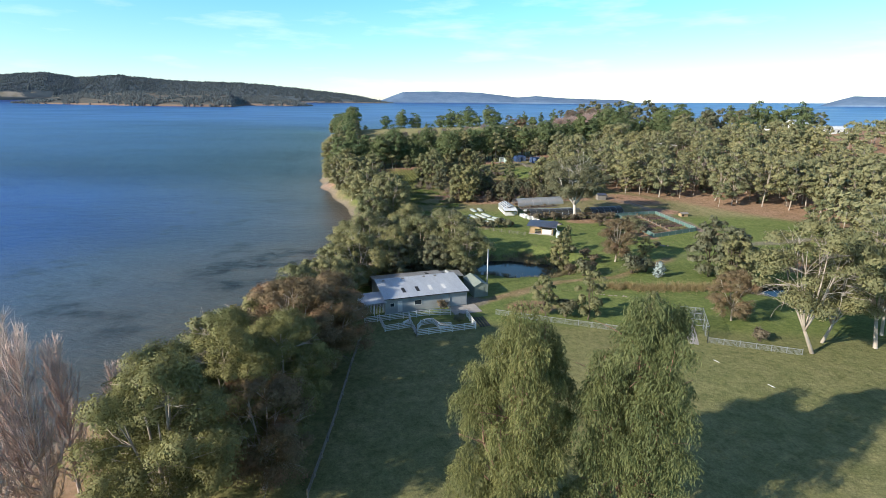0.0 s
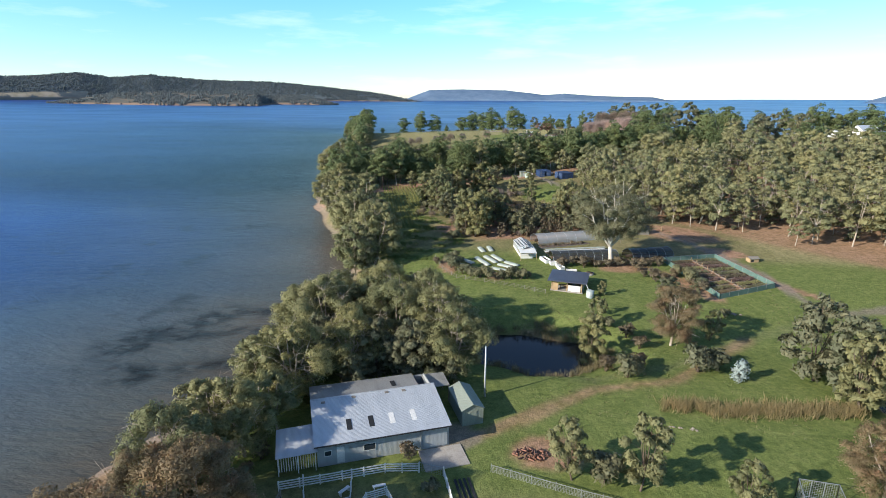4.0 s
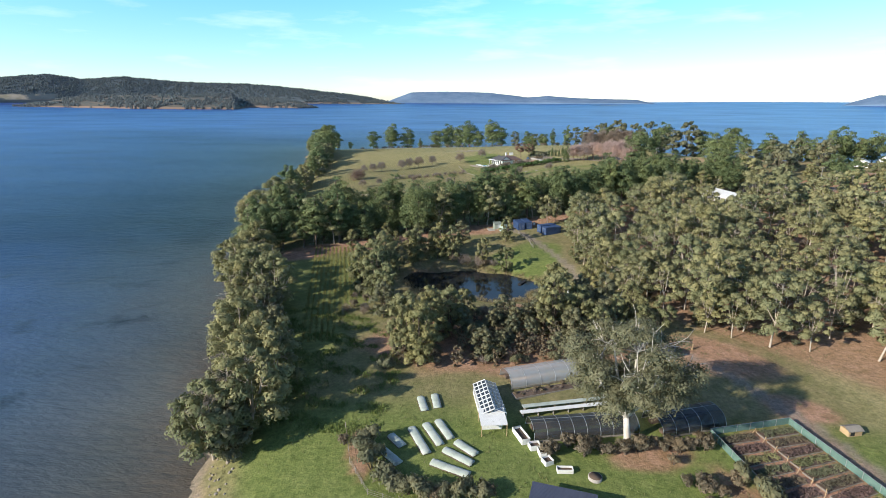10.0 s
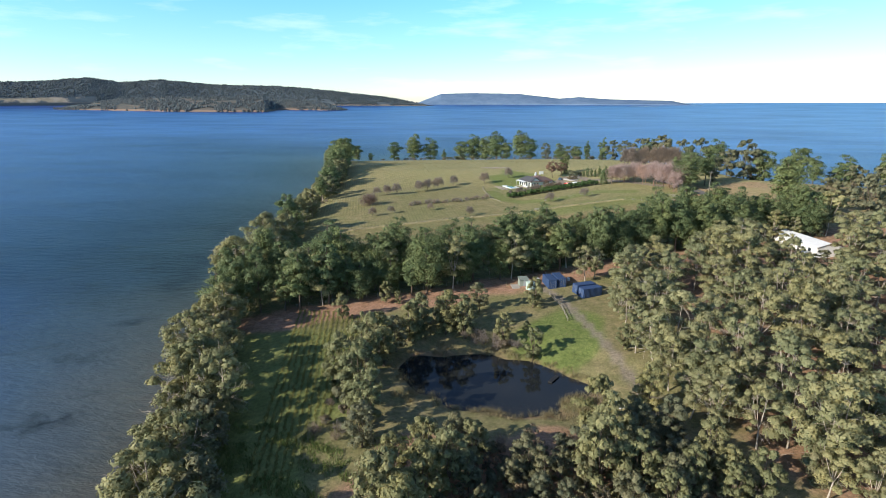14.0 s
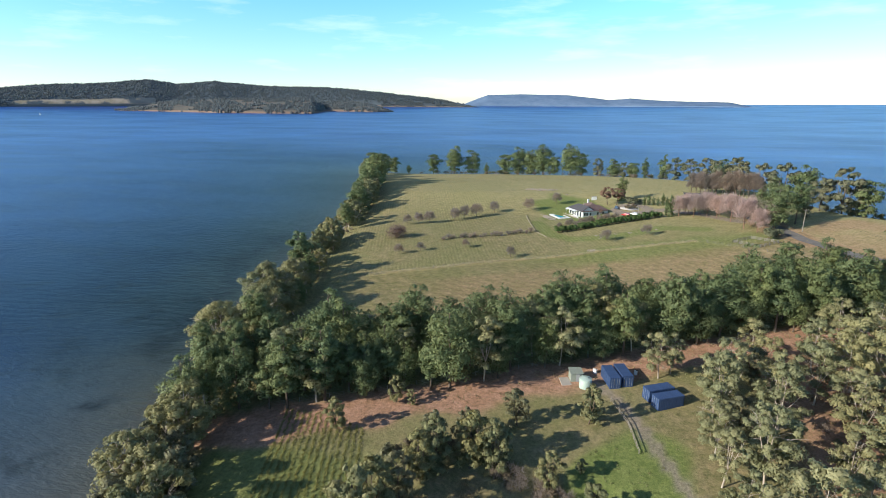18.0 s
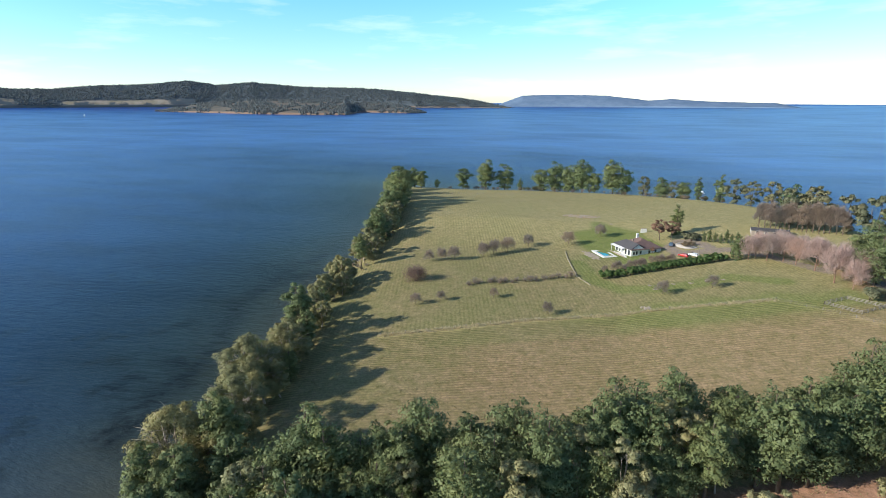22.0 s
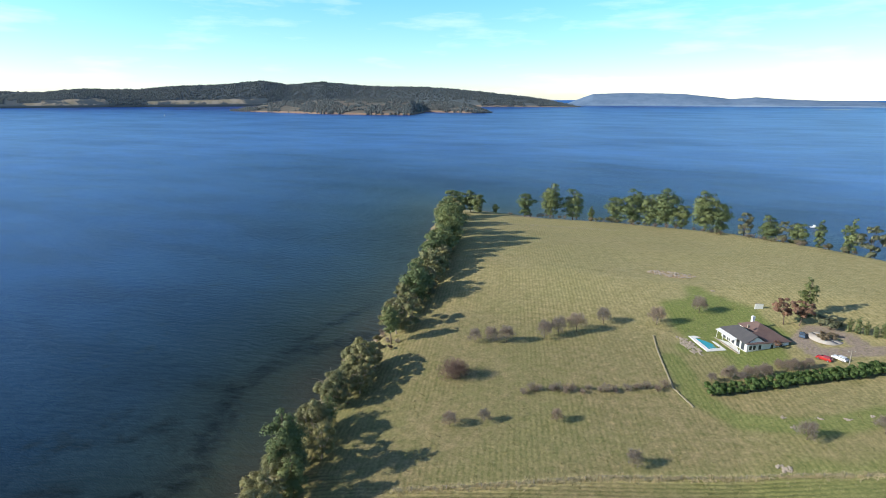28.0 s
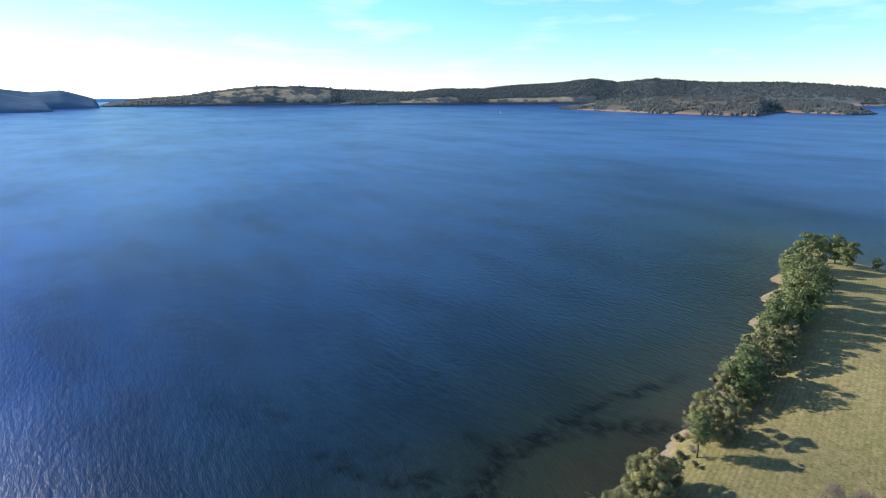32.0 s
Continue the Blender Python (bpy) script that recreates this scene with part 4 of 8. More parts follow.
def pine(seed, h, spread, count, size, bareness=0.25, blunt=0.6):
    rng = np.random.default_rng(seed)
    tubes = [limb(rng, (0, 0, -0.4), (rng.normal() * 0.2, rng.normal() * 0.2, h * 0.93), 0.28, 0.06, 0.015, 7)]
    centres, radii = [], []
    tiers = 8
    for i in range(tiers):
        z = h * (bareness + (0.93 - bareness) * i / (tiers - 1))
        u = i / (tiers - 1)
        reach = spread * (0.75 + 0.4 * u if u < 0.35 else 1.0 - blunt * ((u - 0.3) / 0.7) ** 1.8) * (0.7 + 0.45 * rng.random())
        for k in range(5 if u < 0.75 else 3):
            w = 2 * math.pi * (k / 5 + rng.random() * 0.2) + i
            c = Vector((math.cos(w) * reach * (0.45 + 0.3 * rng.random()), math.sin(w) * reach * (0.45 + 0.3 * rng.random()), z + rng.normal() * h * 0.035))
            tubes.append(limb(rng, (0, 0, z - h * 0.05), c, 0.08, 0.02, 0.06, 4))
            centres.append(c)
            radii.append(max(0.5, reach * (0.42 + 0.26 * rng.random())))
    return tubes_mesh("trunk", tubes), crown_mesh("crown", rng, centres, radii, count, size, 0.5, 0.1, 0.8)


def shrub(seed, h, spread, count, size, lumps=6, twiggy=False):
    rng = np.random.default_rng(seed)
    centres, radii, tubes = [], [], []
    for i in range(lumps):
        w = 2 * math.pi * rng.random()
        k = spread * 0.55 * rng.random() ** 0.5
        r = spread * (0.4 + 0.25 * rng.random())
        c = Vector((math.cos(w) * k, math.sin(w) * k, h * (0.3 + 0.45 * rng.random())))
        centres.append(c)
        radii.append(r)
        tubes.append(limb(rng, (rng.normal() * 0.1, rng.normal() * 0.1, -0.3), c, 0.07, 0.02, 0.1, 4))
    flat = h / (2.2 * spread)
    if twiggy:
        return tubes_mesh("stem", tubes), quads_mesh("foliage", twig_quads(rng, centres, radii, count, size, 0.02, 0.7))
    return tubes_mesh("stem", tubes), crown_mesh("foliage", rng, centres, radii, count, size, 0.6, 0.15, max(0.6, flat))


def bare_tree(seed, h, spread, count, upright=0.5, low=0.25, thin=0.018):
    rng = np.random.default_rng(seed)
    tubes = [limb(rng, (0, 0, -0.4), (rng.normal() * 0.15, rng.normal() * 0.15, h * (0.4 + 0.4 * upright)), 0.05 + h * 0.014, 0.04, 0.03, 6)]
    centres, radii = [], []
    for i in range(13):
        u = i / 12
        w = i * 2.4
        z = h * (low + 0.3 + (0.6 - low) * u)
        reach = spread * (1 - 0.6 * u) * (0.6 + 0.5 * rng.random())
        c = Vector((math.cos(w) * reach, math.sin(w) * reach, z))
        tubes.append(limb(rng, (0, 0, max(0.3, z - h * (0.12 + 0.28 * upright))), c, 0.012 * h * 0.6, 0.015, 0.08, 4))
        centres.append(c)
        radii.append(spread * 0.42)
    q = twig_quads(rng, centres, radii, count, h * 0.12, thin, 0.4 + upright)
    return tubes_mesh("trunk", tubes), quads_mesh("twig_crown", q)


def poplar(seed, h, spread, twigs):
    """A leafless poplar: steep branches off a straight trunk, with short fine twigs along them."""
    rng = np.random.default_rng(seed)
    tubes = [limb(rng, (0, 0, -0.4), (0, 0, h * 0.97), 0.16, 0.02, 0.004, 6)]
    roots, tips = [], []
    for i in range(58):
        u = (i + 0.5) / 58
        w = i * 2.4 + rng.random() * 0.6
        z = h * (0.05 + 0.8 * u)
        reach = spread * (1.0 - 0.65 * u) * (0.5 + 0.6 * rng.random())
        a = Vector((0, 0, z))
        b = Vector((math.cos(w) * reach, math.sin(w) * reach, min(h, z + h * (0.16 + 0.14 * rng.random()))))
        mid = a.lerp(b, 0.4) + Vector((math.cos(w), math.sin(w), 0)) * reach * 0.25
        tubes.append(tube([a, mid, b], [0.06, 0.042, 0.016], 4))
        roots += [tuple(a), tuple(mid)]
        tips += [tuple(mid), tuple(b)]
    roots, tips = np.array(roots), np.array(tips)
    k = rng.integers(0, len(roots), twigs)
    t = rng.random((twigs, 1))
    at = roots[k] * (1 - t) + tips[k] * t
    way = (tips[k] - roots[k])
    way /= np.linalg.norm(way, axis=1)[:, None]
    way = way * 0.7 + rng.normal(size=(twigs, 3)) * 0.45 + np.array([0, 0, 0.45])
    way /= np.linalg.norm(way, axis=1)[:, None]
    side = np.cross(way, rng.normal(size=(twigs, 3)))
    side /= np.linalg.norm(side, axis=1)[:, None] + 1e-9
    ln = (0.35 + 0.75 * rng.random(twigs))[:, None]
    q = np.stack([at - side * 0.013, at + side * 0.013, at + way * ln], 1)
    return tubes_mesh("trunk", tubes), quads_mesh("twig_crown", q)


KINDS = {}


def kind_of(key, name, label, category, group, variants, bark, leaf, names=("trunk", "crown"), distant=()):
    """Keep the built variants of a plant, to plant them later; the distant ones have fewer, larger tufts."""
    KINDS[key] = (name, label, category, group, variants, bark, leaf, names, distant)


def plant(key, x, y, size=1.0, turn=None, variant=None, label=None, dz=0.0, tall=1.0):
    name, text, category, group, variants, bark, leaf, names, distant = KINDS[key]
    if distant and (x > 105 or y > 455):
        variants = distant
    v = variants[random.randrange(len(variants)) if variant is None else variant]
    turn = random.uniform(0, 360) if turn is None else turn
    top = new(name)
    top.matrix_world = pose(x, y, lz(x, y) + dz, 0, 0, turn) @ Matrix.Diagonal((size, size, size * tall, 1))
    for me, mat, nm in ((v[0], bark, names[0]), (v[1], leaf, names[1])):
        if me is None:
            continue
        if not me.materials:
            me.materials.append(mat)
        new(nm, me).parent = top
    return tagged(top, label or text, category, group)


kind_of("gum", "gum_tree", "spreading gum tree with olive leaves and pale limbs", "tree", "gum trees on the shore", [gum(11 + i, 10.5, 4.4, 40, 7600, 0.29, 0.2, 0.26, 0.2, 0.15, 0.2, 1.05) for i in range(6)], BARK_PALE, LEAF_GUM, distant=[gum(411 + i, 10, 4.2, 30, 3200, 0.46, 0.2, 0.3, 0.08, 0.0, 0.12, 1.25) for i in range(3)])
kind_of("shore", "gum_tree", "big olive gum tree with pale limbs near the shed", "tree", "gum trees on the shore", [gum(15 + i, 13, 5.6, 60, 24000, 0.2, 0.26, 0.28, 0.14, 0.2, 0.18, 1.15) for i in range(4)], BARK_PALE, LEAF_GUM)
kind_of("thick", "gum_tree", "tall dense olive gum tree in the shore thicket", "tree", "gum trees on the shore", [gum(21 + i, 15, 5.4, 90, 85000, 0.115, 0.3, 0.25, 0.08, 0.4, 0.1, 1.1) for i in range(3)], BARK_PALE, LEAF_THICK)
kind_of("white", "white_gum", "old gum with bleached bare limbs among olive leaves", "tree", "white gums by the oval", [gum(25 + i, 18, 7.2, 70, 24000, 0.22, 0.25, 0.2, 0.3, 0.2, 0.36, 0.82, 9) for i in range(3)], BARK_PALE, LEAF_GUM)
kind_of("brown", "gum_tree", "broad gum tree with browned reddish leaves", "tree", "gum trees on the shore", [gum(31 + i, 13, 5.4, 76, 46000, 0.14, 0.24, 0.26, 0.08, 0.2, 0.12, 1.1) for i in range(2)], BARK_PALE, LEAF_BROWN)
kind_of("forest", "forest_gum", "slender woodland gum with thin olive crown and pale trunk", "tree", "gums of the wood", [gum(51 + i, 12.5, 3.5 + 0.14 * i, 32, 6600, 0.255, 0.15, 0.32, 0.12, 0.15, 0.24, 1.1, 4) for i in range(7)], BARK_PALE, LEAF_FOREST, distant=[gum(451 + i, 12, 3.6, 24, 2300, 0.48, 0.14, 0.34, 0.06, 0.15, 0.28, 1.25, 4) for i in range(3)])
kind_of("weep", "weeping_gum", "tall leafy gum with drooping light green foliage", "tree", "tall gums on the oval", [weeping(71 + i, 21, 4.3, 110000, 0.19) for i in range(2)], BARK_RED, LEAF_WEEP)
kind_of("pine", "pine_tree", "dark green pine with dense layered branches", "tree", "pines of the shelter belt", [pine(91 + i, 15, 4.6 - 0.35 * i, 7000, 0.3, 0.16 + 0.07 * i, 0.5) for i in range(4)], BARK_DARK, LEAF_PINE, distant=[pine(491 + i, 15, 4.8, 3400, 0.52, 0.16, 0.45) for i in range(3)])
kind_of("wattle", "wattle_tree", "dense dark grey-green wattle tree", "tree", "wattles by the ponds", [gum(111 + i, 8.5, 2.7, 32, 4000, 0.29, 0.14, 0.2, 0.0, 0.35, 0.06, 1.3) for i in range(4)], BARK_DARK, LEAF_DARK, distant=[gum(511, 8.5, 2.6, 20, 1900, 0.42, 0.14, 0.2, 0.0, 0.3, 0.08, 1.3)])
kind_of("willow", "willow_tree", "upright green tree with fine drooping leaves", "tree", "upright trees by the ponds", [gum(131 + i, 10, 2.6, 44, 5800, 0.28, 0.16, 0.2, 0.0, 0.7, 0.06, 1.25) for i in range(4)], BARK_DARK, LEAF_GUM)
kind_of("young", "young_tree", "small upright young gum tree with dense leaves", "tree", "young trees on the lawn", [gum(151 + i, 6.5, 1.8, 28, 4600, 0.2, 0.09, 0.2, 0.0, 0.5, 0.1, 1.25) for i in range(3)], BARK_DARK, LEAF_GUM)
kind_of("shrub", "shrub", "rounded grey-green leafy shrub", "shrub", "shrubs", [shrub(171 + i, 1.9, 1.2, 750, 0.2) for i in range(4)], BARK_DARK, LEAF_GREY, ("stem", "foliage"))
kind_of("cone", "shrub", "pointed grey-green feathery shrub", "shrub", "pointed shrubs by the ponds", [gum(181 + i, 4.2, 0.95, 16, 1200, 0.2, 0.06, 0.15, 0.0, 0.5, 0.04, 1.3) for i in range(3)], BARK_DARK, LEAF_GREY, ("stem", "foliage"))
kind_of("bush", "bush", "dense dark green rounded bush", "shrub", "bushes", [shrub(191 + i, 2.6, 1.6, 1000, 0.25) for i in range(3)], BARK_DARK, LEAF_DARK, ("stem", "foliage"))
kind_of("bare", "bare_tree", "leafless orchard tree with a haze of grey twigs", "tree", "bare orchard trees", [bare_tree(211 + i, 4.6, 2.1, 1900, 0.3, 0.1, 0.03) for i in range(3)], BARK_DARK, TWIG_GREY, ("trunk", "twig_crown"))
kind_of("pink", "bare_tree", "leafless tree with pinkish twigs", "tree", "bare pinkish trees", [bare_tree(231 + i, 9, 3.2, 3200, 0.5, 0.1, 0.032) for i in range(3)], BARK_RED, TWIG_ROSE, ("trunk", "twig_crown"))
kind_of("poplar", "bare_poplar", "tall leafless poplar with upright pinkish-grey twigs", "tree", "bare poplars", [poplar(251 + i, 12, 1.9, 6500) for i in range(2)], TWIG_PINK, TWIG_PINK, ("trunk", "twig_crown"))
kind_of("grey", "bare_poplar", "tall leafless poplar with grey-brown twigs", "tree", "bare poplars by the shed", [bare_tree(261 + i, 11, 2.1, 2400, 0.85, 0.04, 0.035) for i in range(2)], BARK_DARK, TWIG_GREY, ("trunk", "twig_crown"))
kind_of("dead", "dead_tree", "dead tree with bleached bare limbs", "tree", "", [gum(271, 11, 3.4, 14, 60, 0.3, 0.22, 0.35, 0.9)], BARK_PALE, LEAF_GREY)
kind_of("plum", "plum_bush", "broad purple-brown leafless plum thicket", "shrub", "", [shrub(281, 3.6, 3.0, 4200, 0.5, 9, True)], BARK_DARK, LEAF_PLUM, ("stem", "twig_crown"))
kind_of("rust", "rust_red_tree", "round tree with rust-red autumn leaves", "tree", "", [gum(291, 7.5, 3.2, 20, 3400, 0.32, 0.16, 0.3)], BARK_DARK, RUST)
kind_of("cedar", "cypress_tree", "tall dark green cypress tree", "tree", "", [pine(301, 11, 2.2, 1500, 0.45, 0.05)], BARK_DARK, LEAF_PINE)
kind_of("silver", "blue_spruce", "small silver-blue spruce on the lawn", "tree", "", [pine(311, 2.7, 1.0, 900, 0.22, 0.05)], BARK_DARK, LEAF_SILVER)
kind_of("giant", "giant_gum", "huge old gum with forked white trunk and dead upper limbs", "tree", "", [gum(321, 17, 8.6, 104, 56000, 0.19, 0.46, 0.22, 0.2, 0.2, 0.34, 0.86, 9)], BARK_WHITE, LEAF_DARK)
kind_of("twiggy", "bare_bush", "low leafless bush of grey-brown twigs", "shrub", "bare bushes", [shrub(331 + i, 1.5, 1.3, 450, 0.55, 6, True) for i in range(3)], BARK_DARK, TWIG_GREY, ("stem", "twig_crown"))


def inside(x, y, poly):
    odd = False
    for (ax, ay), (bx, by) in zip(poly, poly[1:] + poly[:1]):
        if (ay > y) != (by > y) and x < (bx - ax) * (y - ay) / (by - ay) + ax:
            odd = not odd
    return odd


PLANTED = []


def scatter(keys, poly, count, gap, lo=0.8, hi=1.15, clear=()):
    """Plant up to count plants in a patch, no nearer than gap."""
    poly = list(poly)
    xs, ys = [q[0] for q in poly], [q[1] for q in poly]
    made = 0
    for _ in range(count * 25):
        if made >= count:
            return
        x, y = random.uniform(min(xs), max(xs)), random.uniform(min(ys), max(ys))
        if not inside(x, y, poly) or float(inland(x, y)) < 1.2:
            continue
        if any((x - u) ** 2 + (y - v) ** 2 < gap * gap for u, v in PLANTED):
            continue
        if any((x - u) ** 2 + (y - v) ** 2 < r * r for u, v, r in clear):
            continue
        if any(float(pond_edge(x, y, q)) < 1.15 for q in PONDS):
            continue
        PLANTED.append((x, y))
        plant(random.choice(keys), x, y, random.uniform(lo, hi))
        made += 1


# the oval's tall gums, and the shore by the shed
plant("weep", 2.4, 38.6, 1.0, 20, 0)
plant("weep", 11.6, 38.4, 1.06, 140, 1)
for x, y, s in ((-42, 38, 1.7), (-39.5, 41, 1.35), (-43.5, 34, 1.75), (-41, 32.5, 1.5), (-36.6, 44.5, 1.0), (-38.5, 36.5, 1.6)):
    plant("poplar", x, y, s)
for x, y, key, s in ((-25.6, 62, "brown", 1.14), (-31, 67.5, "brown", 0.86), (-25, 36, "thick", 1.12), (-31, 44, "thick", 0.95), (-22.5, 50, "thick", 0.95), (-21, 42, "brown", 0.9), (-23.5, 73, "brown", 0.95), (-29.5, 54, "thick", 0.9), (-32, 80, "shore", 0.86), (-27.5, 88, "shore", 0.76), (-34, 93, "shore", 0.55), (-27, 100, "shore", 0.91), (-34, 104, "shore", 0.65), (-20.5, 109, "shore", 0.86), (-27, 116, "shore", 1.01), (-34, 119, "shore", 0.86), (-16, 117, "shore", 0.96), (-8, 114.5, "shore", 1.01), (-12, 125, "shore", 0.96), (-20, 127, "shore", 1.01), (-5.5, 110, "shore", 0.86), (-29, 129, "shore", 0.86), (-30, 74, "brown", 0.8), (-25.5, 80, "wattle", 0.9), (-21.5, 67, "brown", 0.95), (-25, 45, "thick", 1.0), (-23.5, 56, "thick", 0.85)):
    PLANTED.append((x, y))
    plant(key, x, y, s)
scatter(("shrub", "bush", "gum"), ((-37.8, 37.6), (-27.3, 39.4), (-23.5, 75.1), (-26.5, 100.5), (-13.9, 133.5), (-35.4, 133.1), (-35.1, 78.9)), 55, 2.2, 0.7, 1.1)
scatter(("bush", "shrub", "wattle"), ((-33, 99), (-22, 99), (-6, 107), (-3, 112), (-10, 130), (-33, 132)), 42, 2.0, 0.7, 1.2)
for x, y, s in ((-24, 21, 1.05), (-16.5, 22, 0.95), (-30, 15, 1.1), (-20, 13, 1.1), (-11, 15, 0.95)):
    plant("shore", x, y, s)
# the oval's edge and the lawns
for x, y, key, s in ((16.9, 87.9, "young", 1.35), (10.1, 88.6, "young", 1.18), (13.2, 88.9, "bush", 1.5), (26.9, 86.5, "young", 1.0), (-8.3, 89.7, "shrub", 1.0), (-5.1, 84.8, "bush", 0.7), (20.3, 113.4, "bush", 1.5), (17.6, 116.5, "shrub", 1.4), (22.5, 116.8, "shrub", 1.3), (28.2, 85.9, "shrub", 0.8), (41.5, 90.0, "brown", 0.7), (42.4, 81.9, "shrub", 1.2), (48.6, 78.4, "white", 1.12), (52.0, 82.5, "white", 0.9), (59.2, 81.2, "white", 1.15), (63.5, 86.6, "white", 1.0), (71, 80, "white", 1.0), (74, 92, "white", 0.9), (31.4, 116.8, "bush", 1.75), (34.7, 118.3, "bush", 1.6), (36.4, 114.6, "silver", 1.25), (47.6, 116.6, "wattle", 1.55), (50.6, 113.0, "wattle", 1.4), (49.3, 108.3, "willow", 1.15), (52.5, 112.4, "willow", 1.05), (54.7, 118.6, "wattle", 1.1), (17.4, 132.2, "young", 1.0), (20.5, 132.6, "bush", 0.9), (22.8, 128.4, "shrub", 1.3), (24.2, 124.3, "shrub", 1.2), (20.0, 137.7, "young", 0.5), (42.9, 139.9, "bush", 0.8), (-24.6, 144.8, "wattle", 0.7), (55.3, 92.5, "wattle", 0.8), (60.8, 96.9, "shrub", 1.3), (69.0, 103.7, "gum", 0.9), (75.4, 114.7, "gum", 1.0), (87.7, 152.8, "gum", 1.0), (81.1, 133.8, "gum", 0.8), (95.5, 141.2, "gum", 1.1)):
    PLANTED.append((x, y))
    plant(key, x, y, s)
plant("giant", 26.0, 168.3, 1.12, 30)
PLANTED.append((26.0, 168.3))
# shore gums north of the beach
scatter(("gum", "gum", "wattle"), ((-37.4, 160.1), (-29.6, 162.3), (-33.5, 183.1), (-47.5, 209.3), (-61.7, 237.7), (-74.0, 259.0), (-79.5, 262.0), (-65.5, 224.8), (-49.0, 193.4), (-39.5, 170.5)), 44, 4.4, 1.05, 1.45)
# upright trees and low thicket round the second pond
for x, y, key, h in ((-27.4, 231.2, "willow", 14.5), (-29.5, 225, "willow", 12), (-26, 237.5, "willow", 12.5), (-24.6, 219, "willow", 13.5), (-21.8, 214, "willow", 11), (-20.5, 208, "wattle", 8.5), (-23.5, 243, "wattle", 9), (-22, 248, "willow", 10), (-18.8, 250.5, "willow", 11), (-13.6, 252.6, "willow", 11.5), (-9, 253.8, "willow", 10), (-15, 257.5, "wattle", 8), (-20.5, 256, "wattle", 8), (-12.6, 191, "willow", 13.5), (-9.2, 187, "willow", 13), (-7.4, 194.5, "willow", 12), (-13.2, 198, "willow", 10.5), (-4.6, 200.5, "willow", 11.5), (-8.4, 204, "willow", 10), (-1.5, 206.5, "willow", 8.5), (-4.4, 209.5, "wattle", 7.5), (17.4, 203.5, "willow", 14), (18.6, 218.4, "willow", 11.5), (20.5, 212, "willow", 11.5), (15.4, 207, "wattle", 8.5), (23.5, 204.5, "willow", 10.5), (24.5, 213.5, "wattle", 9), (21.5, 198, "wattle", 8), (26.5, 199, "willow", 8.5), (30.5, 203, "willow", 9), (27.5, 223.8, "willow", 11), (29.5, 216.5, "wattle", 9), (34, 210.5, "willow", 9.5), (9.5, 203.2, "wattle", 6), (12.4, 198.6, "wattle", 5.5), (4.6, 201.8, "wattle", 5.5), (1.2, 196.5, "wattle", 5), (7.4, 195.0, "wattle", 4.8), (27.2, 248.6, "young", 6.2), (-33.2, 268.9, "young", 6.6), (-6.6, 266.1, "wattle", 8.2), (0.6, 250.8, "young", 8), (7.4, 245.1, "young", 8), (7.0, 269.3, "young", 8.6), (-41.4, 256.9, "young", 7.5)):
    PLANTED.append((x, y))
    plant(key, x, y, h / {"willow": 10, "wattle": 8.5, "young": 6.5}[key])
scatter(("cone", "bush", "cone", "wattle"), ((-3, 190), (5.5, 188), (22, 192), (28, 197), (30, 212), (16, 212), (3, 210), (-3, 203)), 70, 1.7, 0.6, 1.0)
scatter(("cone", "bush", "shrub", "twiggy"), ((-16, 184), (-3, 185.5), (8, 189), (26, 193), (40.7, 203.2), (34, 214), (24, 212), (12, 214), (-4, 212), (-18, 206)), 90, 1.5, 0.7, 1.2)
scatter(("shrub", "bush", "twiggy"), ((-30, 208), (-19, 204), (-22, 226), (-24, 250), (-8, 257), (-8, 262), (-28, 258), (-32, 232)), 34, 1.9, 0.8, 1.2)
scatter(("twiggy", "shrub", "twiggy"), ((-9, 250), (2, 247.6), (6, 248.5), (1, 252.5), (-8, 254)), 14, 1.3, 0.9, 1.3)
for x, y, key, s in ((33.0, 145.5, "wattle", 0.62), (35.2, 147.6, "wattle", 0.58), (38.6, 146.3, "wattle", 0.48), (29.6, 126.2, "brown", 0.82), (36.9, 129.5, "young", 0.95), (16.2, 122.0, "young", 1.4), (20.8, 147.2, "young", 0.5), (39.4, 161.4, "bush", 1.15), (41.3, 158.2, "bush", 1.45), (42.6, 155.3, "bush", 1.1), (31.4, 164.0, "shrub", 0.9), (33.9, 158.8, "shrub", 1.35), (32.0, 159.8, "shrub", 0.9), (36, 203.5, "willow", 0.72)):
    PLANTED.append((x, y))
    plant(key, x, y, s)
for x, y, key, s in ((36.0, 205.7, "young", 1.2), (8.2, 273.1, "young", 0.7), (5.8, 254.6, "young", 0.5), (22.4, 289.5, "forest", 0.9), (25.3, 292.3, "forest", 0.8), (-29.5, 269.0, "young", 0.6)):
    PLANTED.append((x, y))
    plant(key, x, y, s)
# pine belt
for (ax, ay), (bx, by) in zip(PINE_LINE, PINE_LINE[1:]):
    ln = math.hypot(bx - ax, by - ay)
    for k in range(int(ln / 4.3)):
        for row in (1.5, 8, 14):
            t = (k + 0.5 + random.uniform(-0.35, 0.35)) / (ln / 4.3)
            o = row + random.uniform(-2, 2)
            x, y = ax + (bx - ax) * t - (by - ay) / ln * o, ay + (by - ay) * t + (bx - ax) / ln * o
            if float(inland(x, y)) > 6.5:
                PLANTED.append((x, y))
                plant("pine" if random.random() < 0.86 else "forest", x, y, random.uniform(0.66, 1.36))
